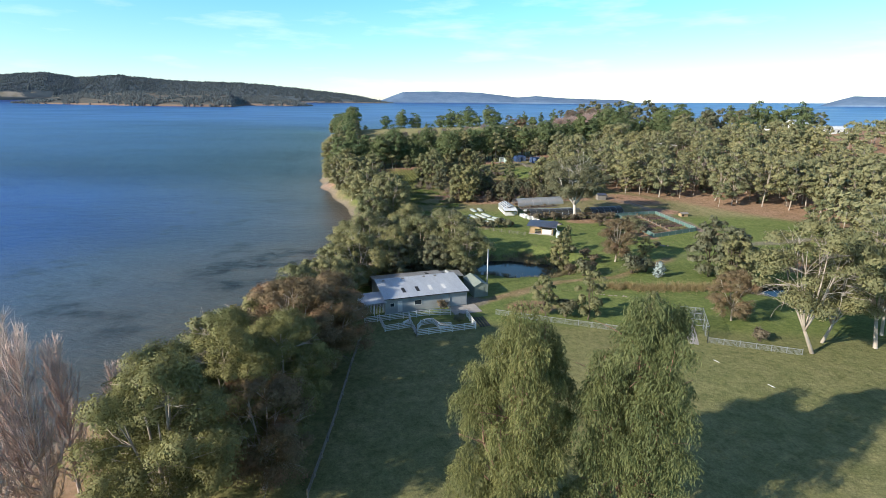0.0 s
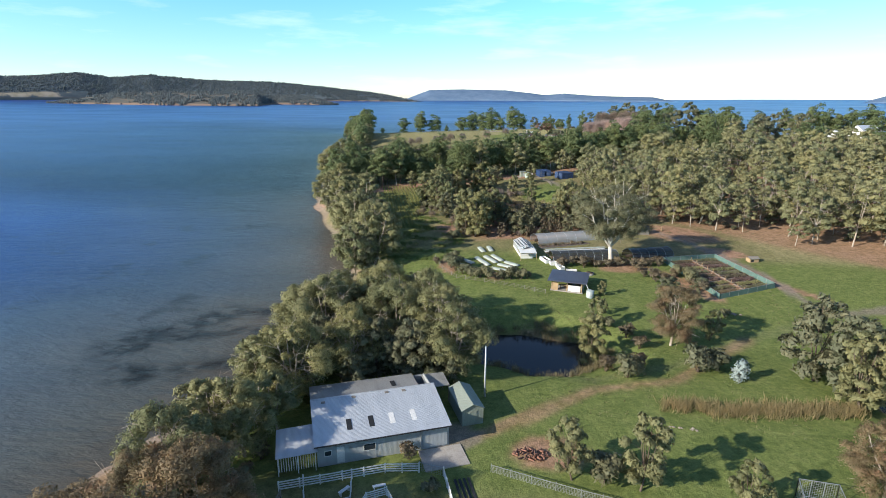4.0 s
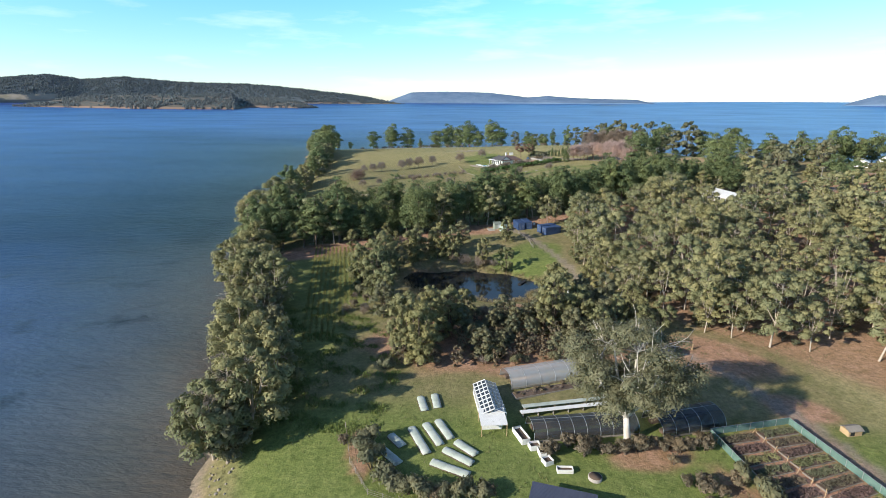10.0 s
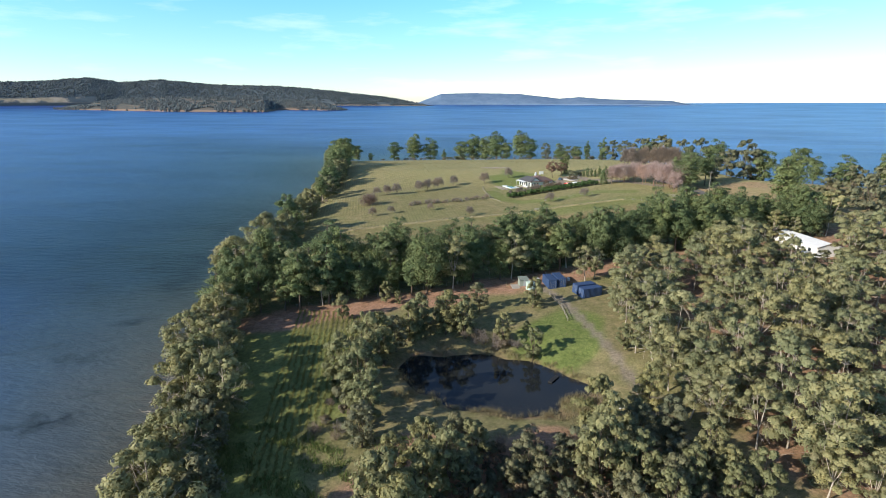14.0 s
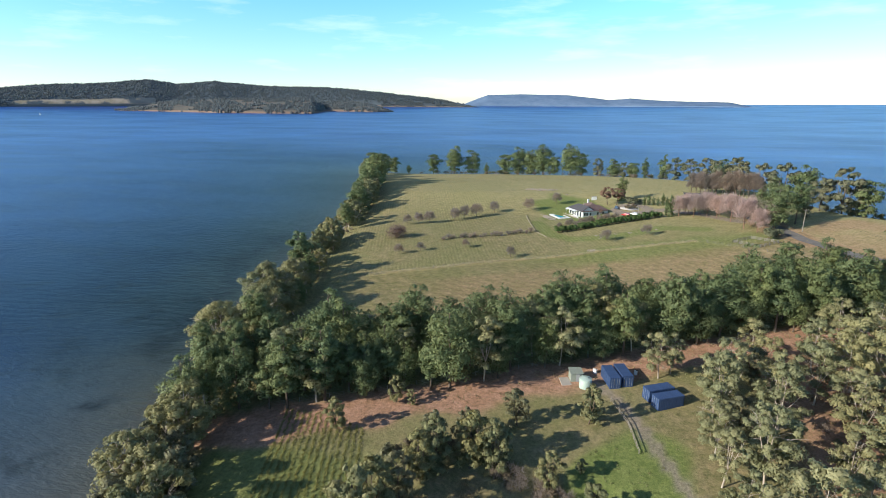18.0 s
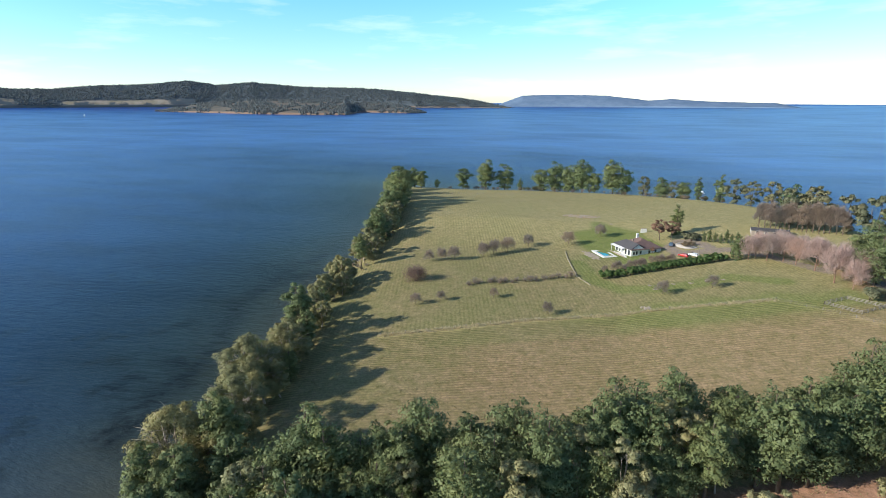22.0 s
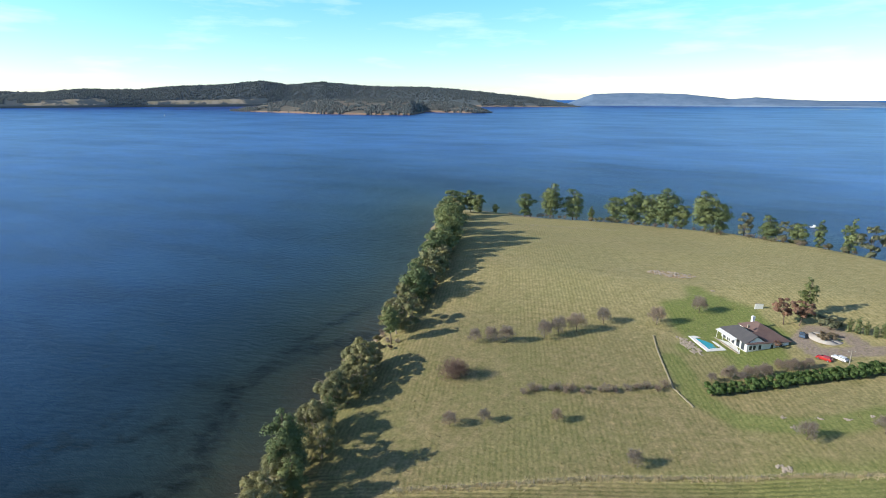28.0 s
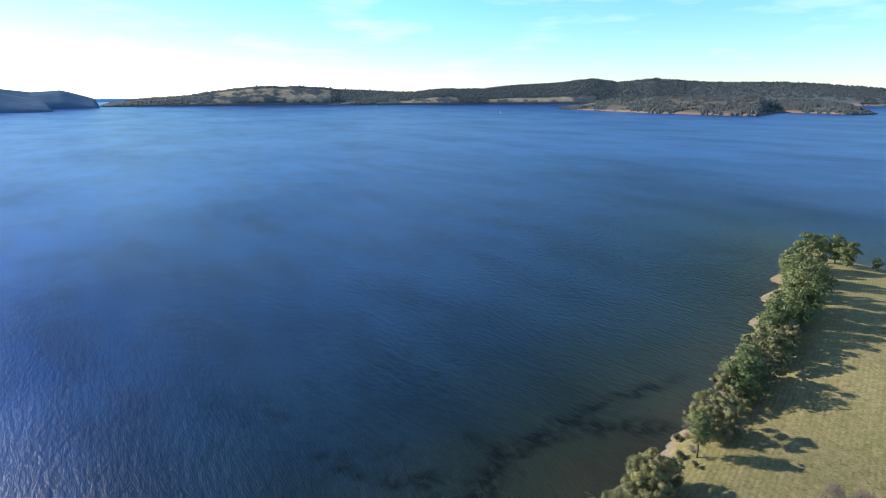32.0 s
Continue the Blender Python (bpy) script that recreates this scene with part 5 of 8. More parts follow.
# the wood
WOOD = ((47.3, 207.6), (58.3, 200.1), (78.3, 184.9), (110.2, 170.7), (136.4, 172.5), (156.8, 304.3), (105.7, 322.8), (67.0, 312.2), (42.4, 296.7), (29.1, 287.8), (28.9, 265.1), (36.3, 237.5), (43.7, 222.3))
scatter(("forest",), WOOD, 205, 4.8, 0.66, 1.4, ((95, 321, 13), (90, 311, 9), (86, 303, 6)))
scatter(("shrub", "bush", "wattle", "twiggy"), WOOD, 110, 2.0, 0.6, 1.2)
# shore line along the field
scatter(("gum", "shore", "gum", "pine", "gum", "wattle"), ((-82.0, 265.1), (-70.0, 265.4), (-81.0, 310.6), (-93.0, 349.6), (-106.0, 394.4), (-116.0, 447.7), (-128.0, 451.0), (-103.5, 345.6)), 33, 4.8, 0.6, 1.45)
scatter(("gum", "wattle", "pine", "gum"), ((-116.4, 447.7), (-126.6, 495.9), (-138.0, 534.5), (-160.8, 586.6), (-183.5, 646.8), (-205.4, 651.2), (-153.0, 530.9), (-132.3, 451.0)), 54, 4.2, 0.8, 1.7)
scatter(("shrub", "bush", "twiggy"), ((-85.0, 265.1), (-74.0, 265.4), (-84.3, 310.6), (-94.7, 349.6), (-106.1, 394.3), (-114.3, 447.6), (-124.5, 495.7), (-135.8, 534.3), (-158.7, 586.3), (-181.3, 646.3), (-205.4, 651.2), (-153.0, 530.9), (-132.3, 451.0), (-111.5, 345.6)), 110, 1.8, 0.6, 1.2)
for x, y, s in ((-87, 303, 0.8), (-91, 318, 0.95), (-95, 331, 0.85), (-99, 346, 1.0), (-103, 361, 0.9), (-108, 379, 0.95), (-113, 397, 0.85)):
    plant("shore", x, y, s)
for x, y, s in ((-78, 284, 1.05), (-81, 294, 1.2), (-85, 309, 1.15), (-90, 326, 1.1)):
    plant("shore", x, y, s)
plant("dead", -122.8, 443.9, 1.05, 0)
# northern point
for x, y, kind, h in ((-134, 664, "p", 17), (-115, 670, "p", 23), (-99, 676, "p", 21), (-84, 680, "c", 13), (-67, 672, "p", 19), (-54, 667, "p", 23), (-42, 662, "p", 21), (-31, 657, "p", 24), (-21, 652, "p", 15), (-7, 646, "p", 23), (2, 644, "p", 17), (15, 637, "g", 15), (28, 642, "p", 16), (36, 631, "g", 16), (42, 624, "p", 14), (50, 611, "c", 16), (62, 603, "c", 21), (69, 592, "g", 17), (76, 578, "g", 16), (82, 560, "g", 17), (88, 545, "p", 15), (78, 507, "g", 18), (87, 502, "g", 20), (92, 516, "g", 17), (97, 492, "g", 18), (104, 480, "g", 20), (110, 471, "p", 17), (113, 459, "g", 16), (121, 455, "g", 22), (126, 461, "g", 18), (82, 418, "p", 17), (86, 433, "p", 18), (93, 428, "p", 15), (78, 426, "p", 14), (101, 442, "g", 14), (114.5, 388, "p", 16.5), (119, 363, "g", 15), (123, 367, "g", 13), (131, 356, "g", 17), (140, 372, "g", 15), (151, 385, "g", 16), (146, 398, "g", 14), (160, 378, "g", 15), (172, 396, "g", 14), (99, 334, "w", 9.5), (105, 334, "w", 9)):
    while float(inland(x, y)) < 2.5:
        y -= 1.0
    if kind == "c":
        plant("cedar", x, y, h / 11)
    elif kind in "wg":
        plant("wattle", x, y, h / 8.5)
    else:
        plant("pine", x, y, h / 12.2, tall=0.9)
for x, y, s in ((-189.5, 667.0, 1.3), (-182.9, 671.8, 1.35), (-174.3, 665.9, 1.2), (-161.2, 671.4, 0.6)):
    plant("pine", x, y, s, tall=0.9)
scatter(("bush", "shrub", "twiggy"), ((-150, 668), (-60, 655), (0, 633), (60, 598), (110, 580), (112, 588), (62, 606), (2, 642), (-60, 664), (-150, 676)), 60, 2.5, 0.9, 1.6)

# orchard and garden of the house
for x, y, s in ((-60.2, 439.3, 1.0), (-56.2, 443.5, 1.1), (-50.6, 448.3, 1.15), (-42.6, 458.3, 1.0), (-24.2, 463.2, 1.1), (-10.1, 477.2, 1.05), (-76.8, 428.9, 0.9), (-71.6, 430.6, 1.0), (-82.4, 427.3, 0.8), (14.4, 403.4, 0.8), (31.5, 411.4, 0.75), (-23.1, 379.7, 0.7), (-44.2, 390.7, 0.6), (-62.3, 383.6, 0.6), (-70.3, 378.6, 0.7)):
    plant("bare", x, y, s * 1.3)
for k in range(13):
    plant("bare", -5.5 + 2.2 * k + random.uniform(-0.8, 0.8), 427.5 + 1.35 * k + random.uniform(-1.6, 1.6), random.uniform(0.55, 0.85))
plant("plum", -79.0, 401.4, 1.7)
plant("rust", 17.2, 474.5, 1.3)
plant("rust", 21.9, 474.6, 1.2)
plant("rust", 13.5, 455.0, 0.4)
plant("cedar", 24.9, 483.3, 1.35)
for x, y, s in ((30.6, 473.4, 1.8), (28.5, 476, 1.5), (33.5, 475.2, 1.4)):
    plant("bush", x, y, s)
for k in range(7):
    plant("cedar", 36 + k * 2.2, 472.5 - 0.5 * k + random.uniform(-1, 1), random.uniform(0.42, 0.6))
plant("cedar", 45.7, 446.5, 0.95)
plant("cedar", 44.4, 449.5, 0.75)
for x, y, s in ((49.3, 446.5, 0.85), (52.5, 449.4, 0.8), (55.8, 446.2, 0.9), (58.7, 450.0, 0.85), (61.7, 446, 0.95), (64.8, 441.5, 0.9), (67.6, 447.2, 0.85), (69.2, 434.0, 1.05), (72.0, 440.5, 0.85), (71.2, 420, 1.1), (75.3, 425.5, 1.05), (79.0, 419.3, 1.0), (74.6, 413.7, 0.8), (55.0, 455.2, 0.8), (62.5, 455.8, 0.85)):
    plant("pink", x, y, s * 1.3)
for k in range(16):
    plant("grey", 63 + 2.1 * k + random.uniform(-0.5, 0.5), 497.5 - 0.72 * k + random.uniform(-1.5, 1.5), random.uniform(0.95, 1.25))
for k in range(18):
    plant("twiggy", -57 + 2.3 * k + random.uniform(-0.9, 0.9), 401.8 + 0.9 * k + random.uniform(-1.2, 1.2), random.uniform(0.9, 1.5))
# east of the belt, towards the houses
scatter(("gum", "pine", "forest"), ((128.0, 330), (165.5, 307.7), (192.3, 361.5), (150.9, 362.7), (138, 350.2)), 12, 7, 0.7, 1.0)
scatter(("gum", "pine"), ((128, 440), (170, 405), (230, 395), (236, 425), (165, 440), (130, 470)), 22, 7, 0.8, 1.3)
plant("bush", 76, 404, 1.9)
plant("bush", 79.5, 406.5, 1.7)
FAR_WOODS = ((((136.4, 172.5), (226.1, 139.7), (286.5, 276.4), (217.1, 344.7), (174.1, 311.0), (156.8, 304.3)), 150, 6.5), (((82.5, 113.5), (134.4, 101.4), (226.0, 137.6), (110.2, 170.7), (92.2, 157.1)), 50, 7))

# edge of the wood along the lower track
for x, y, s in ((32.5, 240, 1.0), (33.8, 233, 0.95), (36, 229, 1.05), (39.2, 226, 0.95), (42, 224, 1.0), (46, 227, 1.0), (37.5, 236, 0.9), (41, 232, 1.0), (29.8, 247, 0.85), (28.5, 256, 0.9), (29, 264, 0.85), (49, 218, 1.0), (54, 217, 1.05), (51, 211, 0.95), (58, 208, 1.0), (44, 217, 0.95), (38, 220, 0.9), (35.5, 224, 0.8)):
    plant("forest", x, y, s)
plant("young", 40, 205, 1.35)


# ---- building materials ----
def sheet_metal(name, a, b, pitch=5.0, rough=0.45, metal=0.3, axis="X", wear=None):
    """Corrugated sheet with stains."""
    m, n, l, p = material(name, rough, metal, 0.4)
    w = n.new("ShaderNodeTexWave")
    w.bands_direction = axis
    w.inputs["Scale"].default_value = pitch
    tc = n.new("ShaderNodeTexCoord")
    l.new(tc.outputs["Object"], w.inputs["Vector"])
    big = noise_tex(n, l, 0.5, 6, 0.65, stretch=(1.6, 0.35, 1) if axis == "X" else (0.35, 1.6, 1))
    c = mixed(n, l, ramp(n, l, big, [(0.35, (0, 0, 0)), (0.7, (1, 1, 1))]), a, b)
    if wear:
        c = mixed(n, l, ramp(n, l, noise_tex(n, l, 1.3, 7, 0.7), [(0.6, (0, 0, 0)), (0.72, (0.7, 0.7, 0.7))]), c, wear)
    c = mixed(n, l, 1.0, c, ramp(n, l, w.outputs["Fac"], [(0.0, (0.86, 0.86, 0.86)), (1.0, (1.06, 1.06, 1.06))]), "MULTIPLY")
    l.new(c, p.inputs["Base Color"])
    relief(n, l, p, w.outputs["Fac"], 0.5, 0.03)
    return m


ROOF_GREY = sheet_metal("galvanised_roof_sheet", (0.62, 0.65, 0.68), (0.5, 0.53, 0.56), 3.2, wear=(0.42, 0.41, 0.4))
ROOF_OLD = sheet_metal("weathered_roof_sheet", (0.4, 0.4, 0.39), (0.29, 0.29, 0.28), 3.2, wear=(0.2, 0.19, 0.17))
ROOF_BLUE = sheet_metal("slate_blue_roof_sheet", (0.085, 0.095, 0.14), (0.11, 0.12, 0.165), 3.2, 0.4)
WHITE_SHEET = sheet_metal("white_roof_sheet", (0.76, 0.77, 0.77), (0.66, 0.67, 0.67), 3.2, 0.5, 0.05)
WALL_GREY = sheet_metal("pale_grey_wall_sheet", (0.42, 0.45, 0.47), (0.36, 0.385, 0.4), 3.2, 0.6, 0.1)
WALL_GREEN = sheet_metal("grey_green_wall_sheet", (0.3, 0.34, 0.29), (0.25, 0.29, 0.25), 3.2, 0.6, 0.1)
CONTAINER = sheet_metal("blue_container_steel", (0.05, 0.095, 0.21), (0.04, 0.075, 0.17), 1.7, 0.5, 0.1, wear=(0.08, 0.1, 0.15))
WHITE = surface("white_paint", (0.78, 0.78, 0.76), (0.68, 0.68, 0.66), 2.0, 0.5, wear=(0.5, 0.49, 0.45))
TIMBER = surface("pale_timber", (0.5, 0.36, 0.21), (0.38, 0.26, 0.15), 3.0, 0.75)
TIMBER_GREY = surface("weathered_grey_timber", (0.3, 0.27, 0.23), (0.2, 0.18, 0.155), 3.0, 0.9)
STEEL = surface("galvanised_steel", (0.46, 0.48, 0.49), (0.36, 0.38, 0.39), 4.0, 0.45, 0.6)
WIRE = surface("fence_wire", (0.4, 0.41, 0.41), (0.32, 0.33, 0.33), 4.0, 0.5, 0.4)
CONCRETE = surface("stained_concrete", (0.42, 0.39, 0.35), (0.33, 0.3, 0.27), 1.2, 0.9, wear=(0.25, 0.22, 0.19))
DARK = surface("dark_opening", (0.02, 0.022, 0.025), (0.035, 0.035, 0.035), 2.0, 0.6)
STONE = surface("pale_fieldstone", (0.36, 0.31, 0.25), (0.24, 0.2, 0.165), 2.5, 0.9, bump=0.5)
GREEN_MESH = surface("green_shade_mesh", (0.14, 0.23, 0.2), (0.1, 0.17, 0.15), 2.0, 0.85)
SOIL = surface("dark_garden_soil", (0.09, 0.065, 0.05), (0.14, 0.1, 0.075), 2.0, 0.95, bump=0.6)
TILE = surface("brown_roof_tiles", (0.12, 0.08, 0.075), (0.17, 0.115, 0.1), 1.5, 0.8, bump=0.5)
TILE_DARK = surface("charcoal_roof_tiles", (0.06, 0.06, 0.068), (0.085, 0.082, 0.085), 1.5, 0.8, bump=0.5)
FLEECE = surface("white_crop_fleece", (0.5, 0.54, 0.5), (0.34, 0.39, 0.34), 3.0, 0.85, bump=0.4, wear=(0.3, 0.36, 0.26))
TANK = surface("pale_tank_steel", (0.5, 0.56, 0.55), (0.4, 0.46, 0.44), 1.5, 0.5, 0.2)
TYRE = surface("black_rubber", (0.02, 0.02, 0.02), (0.035, 0.035, 0.035), 5.0, 0.85)
glass_m, n, l, p = material("window_glass", 0.08, 0.0, 0.6)
l.new(mixed(n, l, noise_tex(n, l, 1.0, 2), (0.02, 0.03, 0.04), (0.05, 0.06, 0.07)), p.inputs["Base Color"])


def sheer(name, colour, amount):
    """A thin film that lets part of the light through."""
    m, n, l, p = material(name, 0.35, 0.0, 0.4)
    l.new(mixed(n, l, noise_tex(n, l, 0.9, 5), colour, tuple(c * 0.8 for c in colour)), p.inputs["Base Color"])
    clear = n.new("ShaderNodeBsdfTransparent")
    mix = n.new("ShaderNodeMixShader")
    mix.inputs["Fac"].default_value = amount
    out = n["Material Output"]
    l.new(clear.outputs["BSDF"], mix.inputs[1])
    l.new(p.outputs["BSDF"], mix.inputs[2])
    l.new(mix.outputs["Shader"], out.inputs["Surface"])
    return m


FILM = sheer("clear_greenhouse_film", (0.6, 0.64, 0.66), 0.42)
SHADE_FILM = sheer("black_shade_cloth", (0.05, 0.055, 0.06), 0.78)


def slab_between(a, b, width, thick, z0=0.0):
    """A bar from a to b, as verts and faces."""
    a, b = Vector(a), Vector(b)
    d = (b - a).normalized()
    side = Vector((-d.y, d.x, 0)).normalized() * width / 2 if abs(d.z) < 0.95 else Vector((width / 2, 0, 0))
    up = side.cross(d).normalized() * thick / 2
    v = [a - side - up, a + side - up, a + side + up, a - side + up, b - side - up, b + side - up, b + side + up, b - side + up]
    f = [(0, 3, 2, 1), (4, 5, 6, 7), (0, 1, 5, 4), (1, 2, 6, 5), (2, 3, 7, 6), (3, 0, 4, 7)]
    return v, f


def bars_mesh(name, bars):
    verts, faces = [], []
    for bar in bars:
        v, f = slab_between(*bar)
        o = len(verts)
        verts += v
        faces += [tuple(i + o for i in q) for q in f]
    return mesh_of(name, verts, faces)


def bar(name, a, b, width, thick, mat, parent, label=""):
    return link(name, bars_mesh(name, [(a, b, width, thick)]), mat, parent, label)


def along(points, spacing):
    """Even stations along a line of ground points."""
    out = []
    for a, b in zip(points, points[1:]):
        ln = math.hypot(b[0] - a[0], b[1] - a[1])
        k = max(1, round(ln / spacing))
        out += [(a[0] + (b[0] - a[0]) * i / k, a[1] + (b[1] - a[1]) * i / k) for i in range(k)]
    return out + [tuple(points[-1])]


def rail_fence(name, label, points, high, rails, spacing, mat, post=0.12, rail=(0.04, 0.1), mesh=0.0, group="", rail_mat=None):
    """Posts with rails between them, and wire netting where mesh gives its pitch."""
    x0, y0 = points[0]
    e = empty(name, (x0, y0, lz(x0, y0)))
    z0 = lz(x0, y0)
    stops = along(points, spacing)
    local = [(x - x0, y - y0, lz(x, y) - z0) for x, y in stops]
    for x, y, z in local:
        part("post", boxes(((post, post, high + 0.3), (x, y, z - 0.2))), mat, e)
    for a, b in zip(local, local[1:]):
        for k in range(rails):
            h = high * (k + 0.8) / (rails - 0.1) if rails > 1 else high * 0.95
            bar("rail", (a[0], a[1], a[2] + h), (b[0], b[1], b[2] + h), rail[0], rail[1], rail_mat or mat, e)
        if mesh:
            link("netting", netting(a, b, high, mesh), WIRE, e)
    return tagged(e, label, "fence", group)


def netting(a, b, high, pitch, w=0.012):
    a, b = Vector(a), Vector(b)
    ln = (b - a).length
    d = (b - a) / ln
    q = []
    for k in range(int(ln / pitch) + 1):
        p0 = a + d * (k * pitch)
        q.append([p0 - d * w, p0 + d * w, p0 + d * w + Vector((0, 0, high)), p0 - d * w + Vector((0, 0, high))])
    for k in range(int(high / pitch) + 1):
        z = Vector((0, 0, k * pitch))
        q.append([a + z, b + z, b + z + Vector((0, 0, 2 * w)), a + z + Vector((0, 0, 2 * w))])
    return quads_mesh("netting", np.array([[tuple(v) for v in r] for r in q]))


def gable_roof(name, x0, x1, y0, y1, eave, ridge, mat, parent, over=0.3, thick=0.08, along_x=True, label=""):
    """Two roof planes, each a part of its own."""
    made = []
    if along_x:
        ym = (y0 + y1) / 2
        drop = (ridge - eave) / ((y1 - y0) / 2) * over
        sides = [[(x0 - over, y0 - over, eave - drop), (x1 + over, y0 - over, eave - drop), (x1 + over, ym, ridge), (x0 - over, ym, ridge)],
                 [(x0 - over, ym, ridge), (x1 + over, ym, ridge), (x1 + over, y1 + over, eave - drop), (x0 - over, y1 + over, eave - drop)]]
    else:
        xm = (x0 + x1) / 2
        drop = (ridge - eave) / ((x1 - x0) / 2) * over
        sides = [[(x0 - over, y0 - over, eave - drop), (xm, y0 - over, ridge), (xm, y1 + over, ridge), (x0 - over, y1 + over, eave - drop)],
                 [(xm, y0 - over, ridge), (x1 + over, y0 - over, eave - drop), (x1 + over, y1 + over, eave - drop), (xm, y1 + over, ridge)]]
    for q in sides:
        made.append(plane_slab(name, q, thick, mat, parent, label))
    return made


def plane_slab(name, quad, thick, mat, parent, label=""):
    top = [Vector(v) for v in quad]
    low = [v - Vector((0, 0, thick)) for v in top]
    n = len(top)
    faces = [tuple(range(n)), tuple(range(2 * n - 1, n - 1, -1))] + [(i, i + n, (i + 1) % n + n, (i + 1) % n) for i in range(n)]
    return link(name, mesh_of(name, top + low, faces), mat, parent, label)


def prism_wall(name, outline, along_vec, mat, parent):
    """A wall outline (list of points) given thickness along a vector."""
    a = [Vector(v) for v in outline]
    b = [v + Vector(along_vec) for v in a]
    n = len(a)
    faces = [tuple(range(n)), tuple(range(2 * n - 1, n - 1, -1))] + [(i, i + n, (i + 1) % n + n, (i + 1) % n) for i in range(n)]
    return link(name, mesh_of(name, a + b, faces), mat, parent)


def window(parent, at, size, facing="y", frame_mat=None):
    """A glazed window standing 3 mm proud of a wall; facing: the wall's normal axis and side."""
    w, h = size
    frame = link("window", mesh_of("window", [], []), None, parent)
    mat = frame_mat or WHITE
    x, y, z = at
    if facing in ("y", "-y"):
        s = -1 if facing == "-y" else 1
        f = boxes(((w + 0.12, 0.06, 0.06), (x, y + s * 0.03, z - 0.06)), ((w + 0.12, 0.06, 0.06), (x, y + s * 0.03, z + h)), ((0.06, 0.06, h), (x - w / 2 - 0.03, y + s * 0.03, z)), ((0.06, 0.06, h), (x + w / 2 + 0.03, y + s * 0.03, z)))
        g = boxes(((w, 0.02, h), (x, y + s * 0.015, z)))
    else:
        s = -1 if facing == "-x" else 1
        f = boxes(((0.06, w + 0.12, 0.06), (x + s * 0.03, y, z - 0.06)), ((0.06, w + 0.12, 0.06), (x + s * 0.03, y, z + h)), ((0.06, 0.06, h), (x + s * 0.03, y - w / 2 - 0.03, z)), ((0.06, 0.06, h), (x + s * 0.03, y + w / 2 + 0.03, z)))
        g = boxes(((0.02, w, h), (x + s * 0.015, y, z)))
    part("window_frame", f, mat, frame)
    part("pane", g, glass_m, frame)
    return frame


# ---- the shed by the oval ----
shed = empty("boat_shed", (-18.1, 86.7, 4.4), 24)
part("wall", boxes(((15.3, 0.12, 2.9), (7.65, 0.06, -0.2))), WALL_GREY, shed)
part("wall", boxes(((15.3, 0.12, 2.9), (7.65, 12.4, -0.2))), WALL_GREY, shed)
for x in (0.06, 15.24):
    prism_wall("wall", [(x - 0.06, 0.12, -0.2), (x - 0.06, 8, -0.2), (x - 0.06, 8, 3.5), (x - 0.06, 0.12, 2.7)], (0.12, 0, 0), WALL_GREY, shed)
    prism_wall("wall", [(x - 0.06, 8, -0.2), (x - 0.06, 12.34, -0.2), (x - 0.06, 12.34, 2.9), (x - 0.06, 8, 3.4)], (0.12, 0, 0), WALL_GREY, shed)
front = plane_slab("roof", [(-0.3, -0.35, 2.68), (15.6, -0.35, 2.68), (15.6, 8, 3.62), (-0.3, 8, 3.62)], 0.07, ROOF_GREY, shed, "pale galvanised roof slope")
plane_slab("roof", [(-0.3, 8, 3.5), (13.6, 8, 3.5), (13.6, 12.7, 2.9), (-0.3, 12.7, 2.9)], 0.07, ROOF_OLD, shed, "weathered grey rear roof")
part("ridge_cap", boxes(((15.9, 0.3, 0.05), (7.65, 8, 3.62))), ROOF_GREY, shed)
for k, (x, y, mat) in enumerate(((3.6, 1.6, DARK), (6.2, 1.6, DARK), (8.7, 1.6, WHITE), (11.3, 1.6, WHITE))):
    plane_slab("skylight", [(x, y, 2.925), (x + 0.6, y, 2.925), (x + 0.6, y + 1.9, 3.148), (x, y + 1.9, 3.148)], 0.03, mat, front)
plane_slab("skylight", [(10.2, 9.2, 3.4), (10.8, 9.2, 3.4), (10.8, 10.9, 3.185), (10.2, 10.9, 3.185)], 0.03, DARK, shed)
for x, y, mat in ((1.2, 7.2, TIMBER_GREY), (5.0, 7.5, TIMBER_GREY), (9.2, 7.5, TIMBER_GREY), (11.4, 7.4, TIMBER_GREY)):
    part("roof_vent", boxes(((0.5, 0.35, 0.12), (x, y, 3.5 + (y - 7.2) * 0.1))), mat, shed)
part("roller_door", boxes(((3.0, 0.05, 2.35), (13.6, -0.03, 0))), WALL_GREY, shed, "pale grey roller door")
part("corner_post", boxes(((0.14, 0.14, 2.7), (11.9, -0.07, 0))), STEEL, shed)
part("gutter", boxes(((15.9, 0.14, 0.1), (7.65, -0.42, 2.58))), DARK, shed)
part("door", boxes(((0.85, 0.06, 2.0), (2.6, -0.03, 0))), WHITE, shed, "white glazed door")
window(shed, (5.9, 0, 1.0), (1.3, 0.8), "-y")
window(shed, (1.2, 0, 1.1), (0.7, 0.6), "-y")
plane_slab("verandah_roof", [(-4.4, -0.6, 2.15), (0.1, -0.6, 2.25), (0.1, 4.6, 2.5), (-4.4, 4.6, 2.4)], 0.06, ROOF_GREY, shed, "pale lean-to roof")
for x, y in ((-4.2, -0.4), (-2.1, -0.4), (-4.2, 4.2), (-0.2, -0.4)):
    part("verandah_post", boxes(((0.1, 0.1, 2.4), (x, y, -0.2))), WHITE, shed)
for k in range(16):
    part("batten", boxes(((0.07, 0.04, 1.7), (-4.1 + k * 0.26, -0.45, 0.3))), WHITE, shed)
part("back_screen", boxes(((4.2, 0.05, 2.1), (-2.1, 4.4, -0.1))), WALL_GREY, shed)
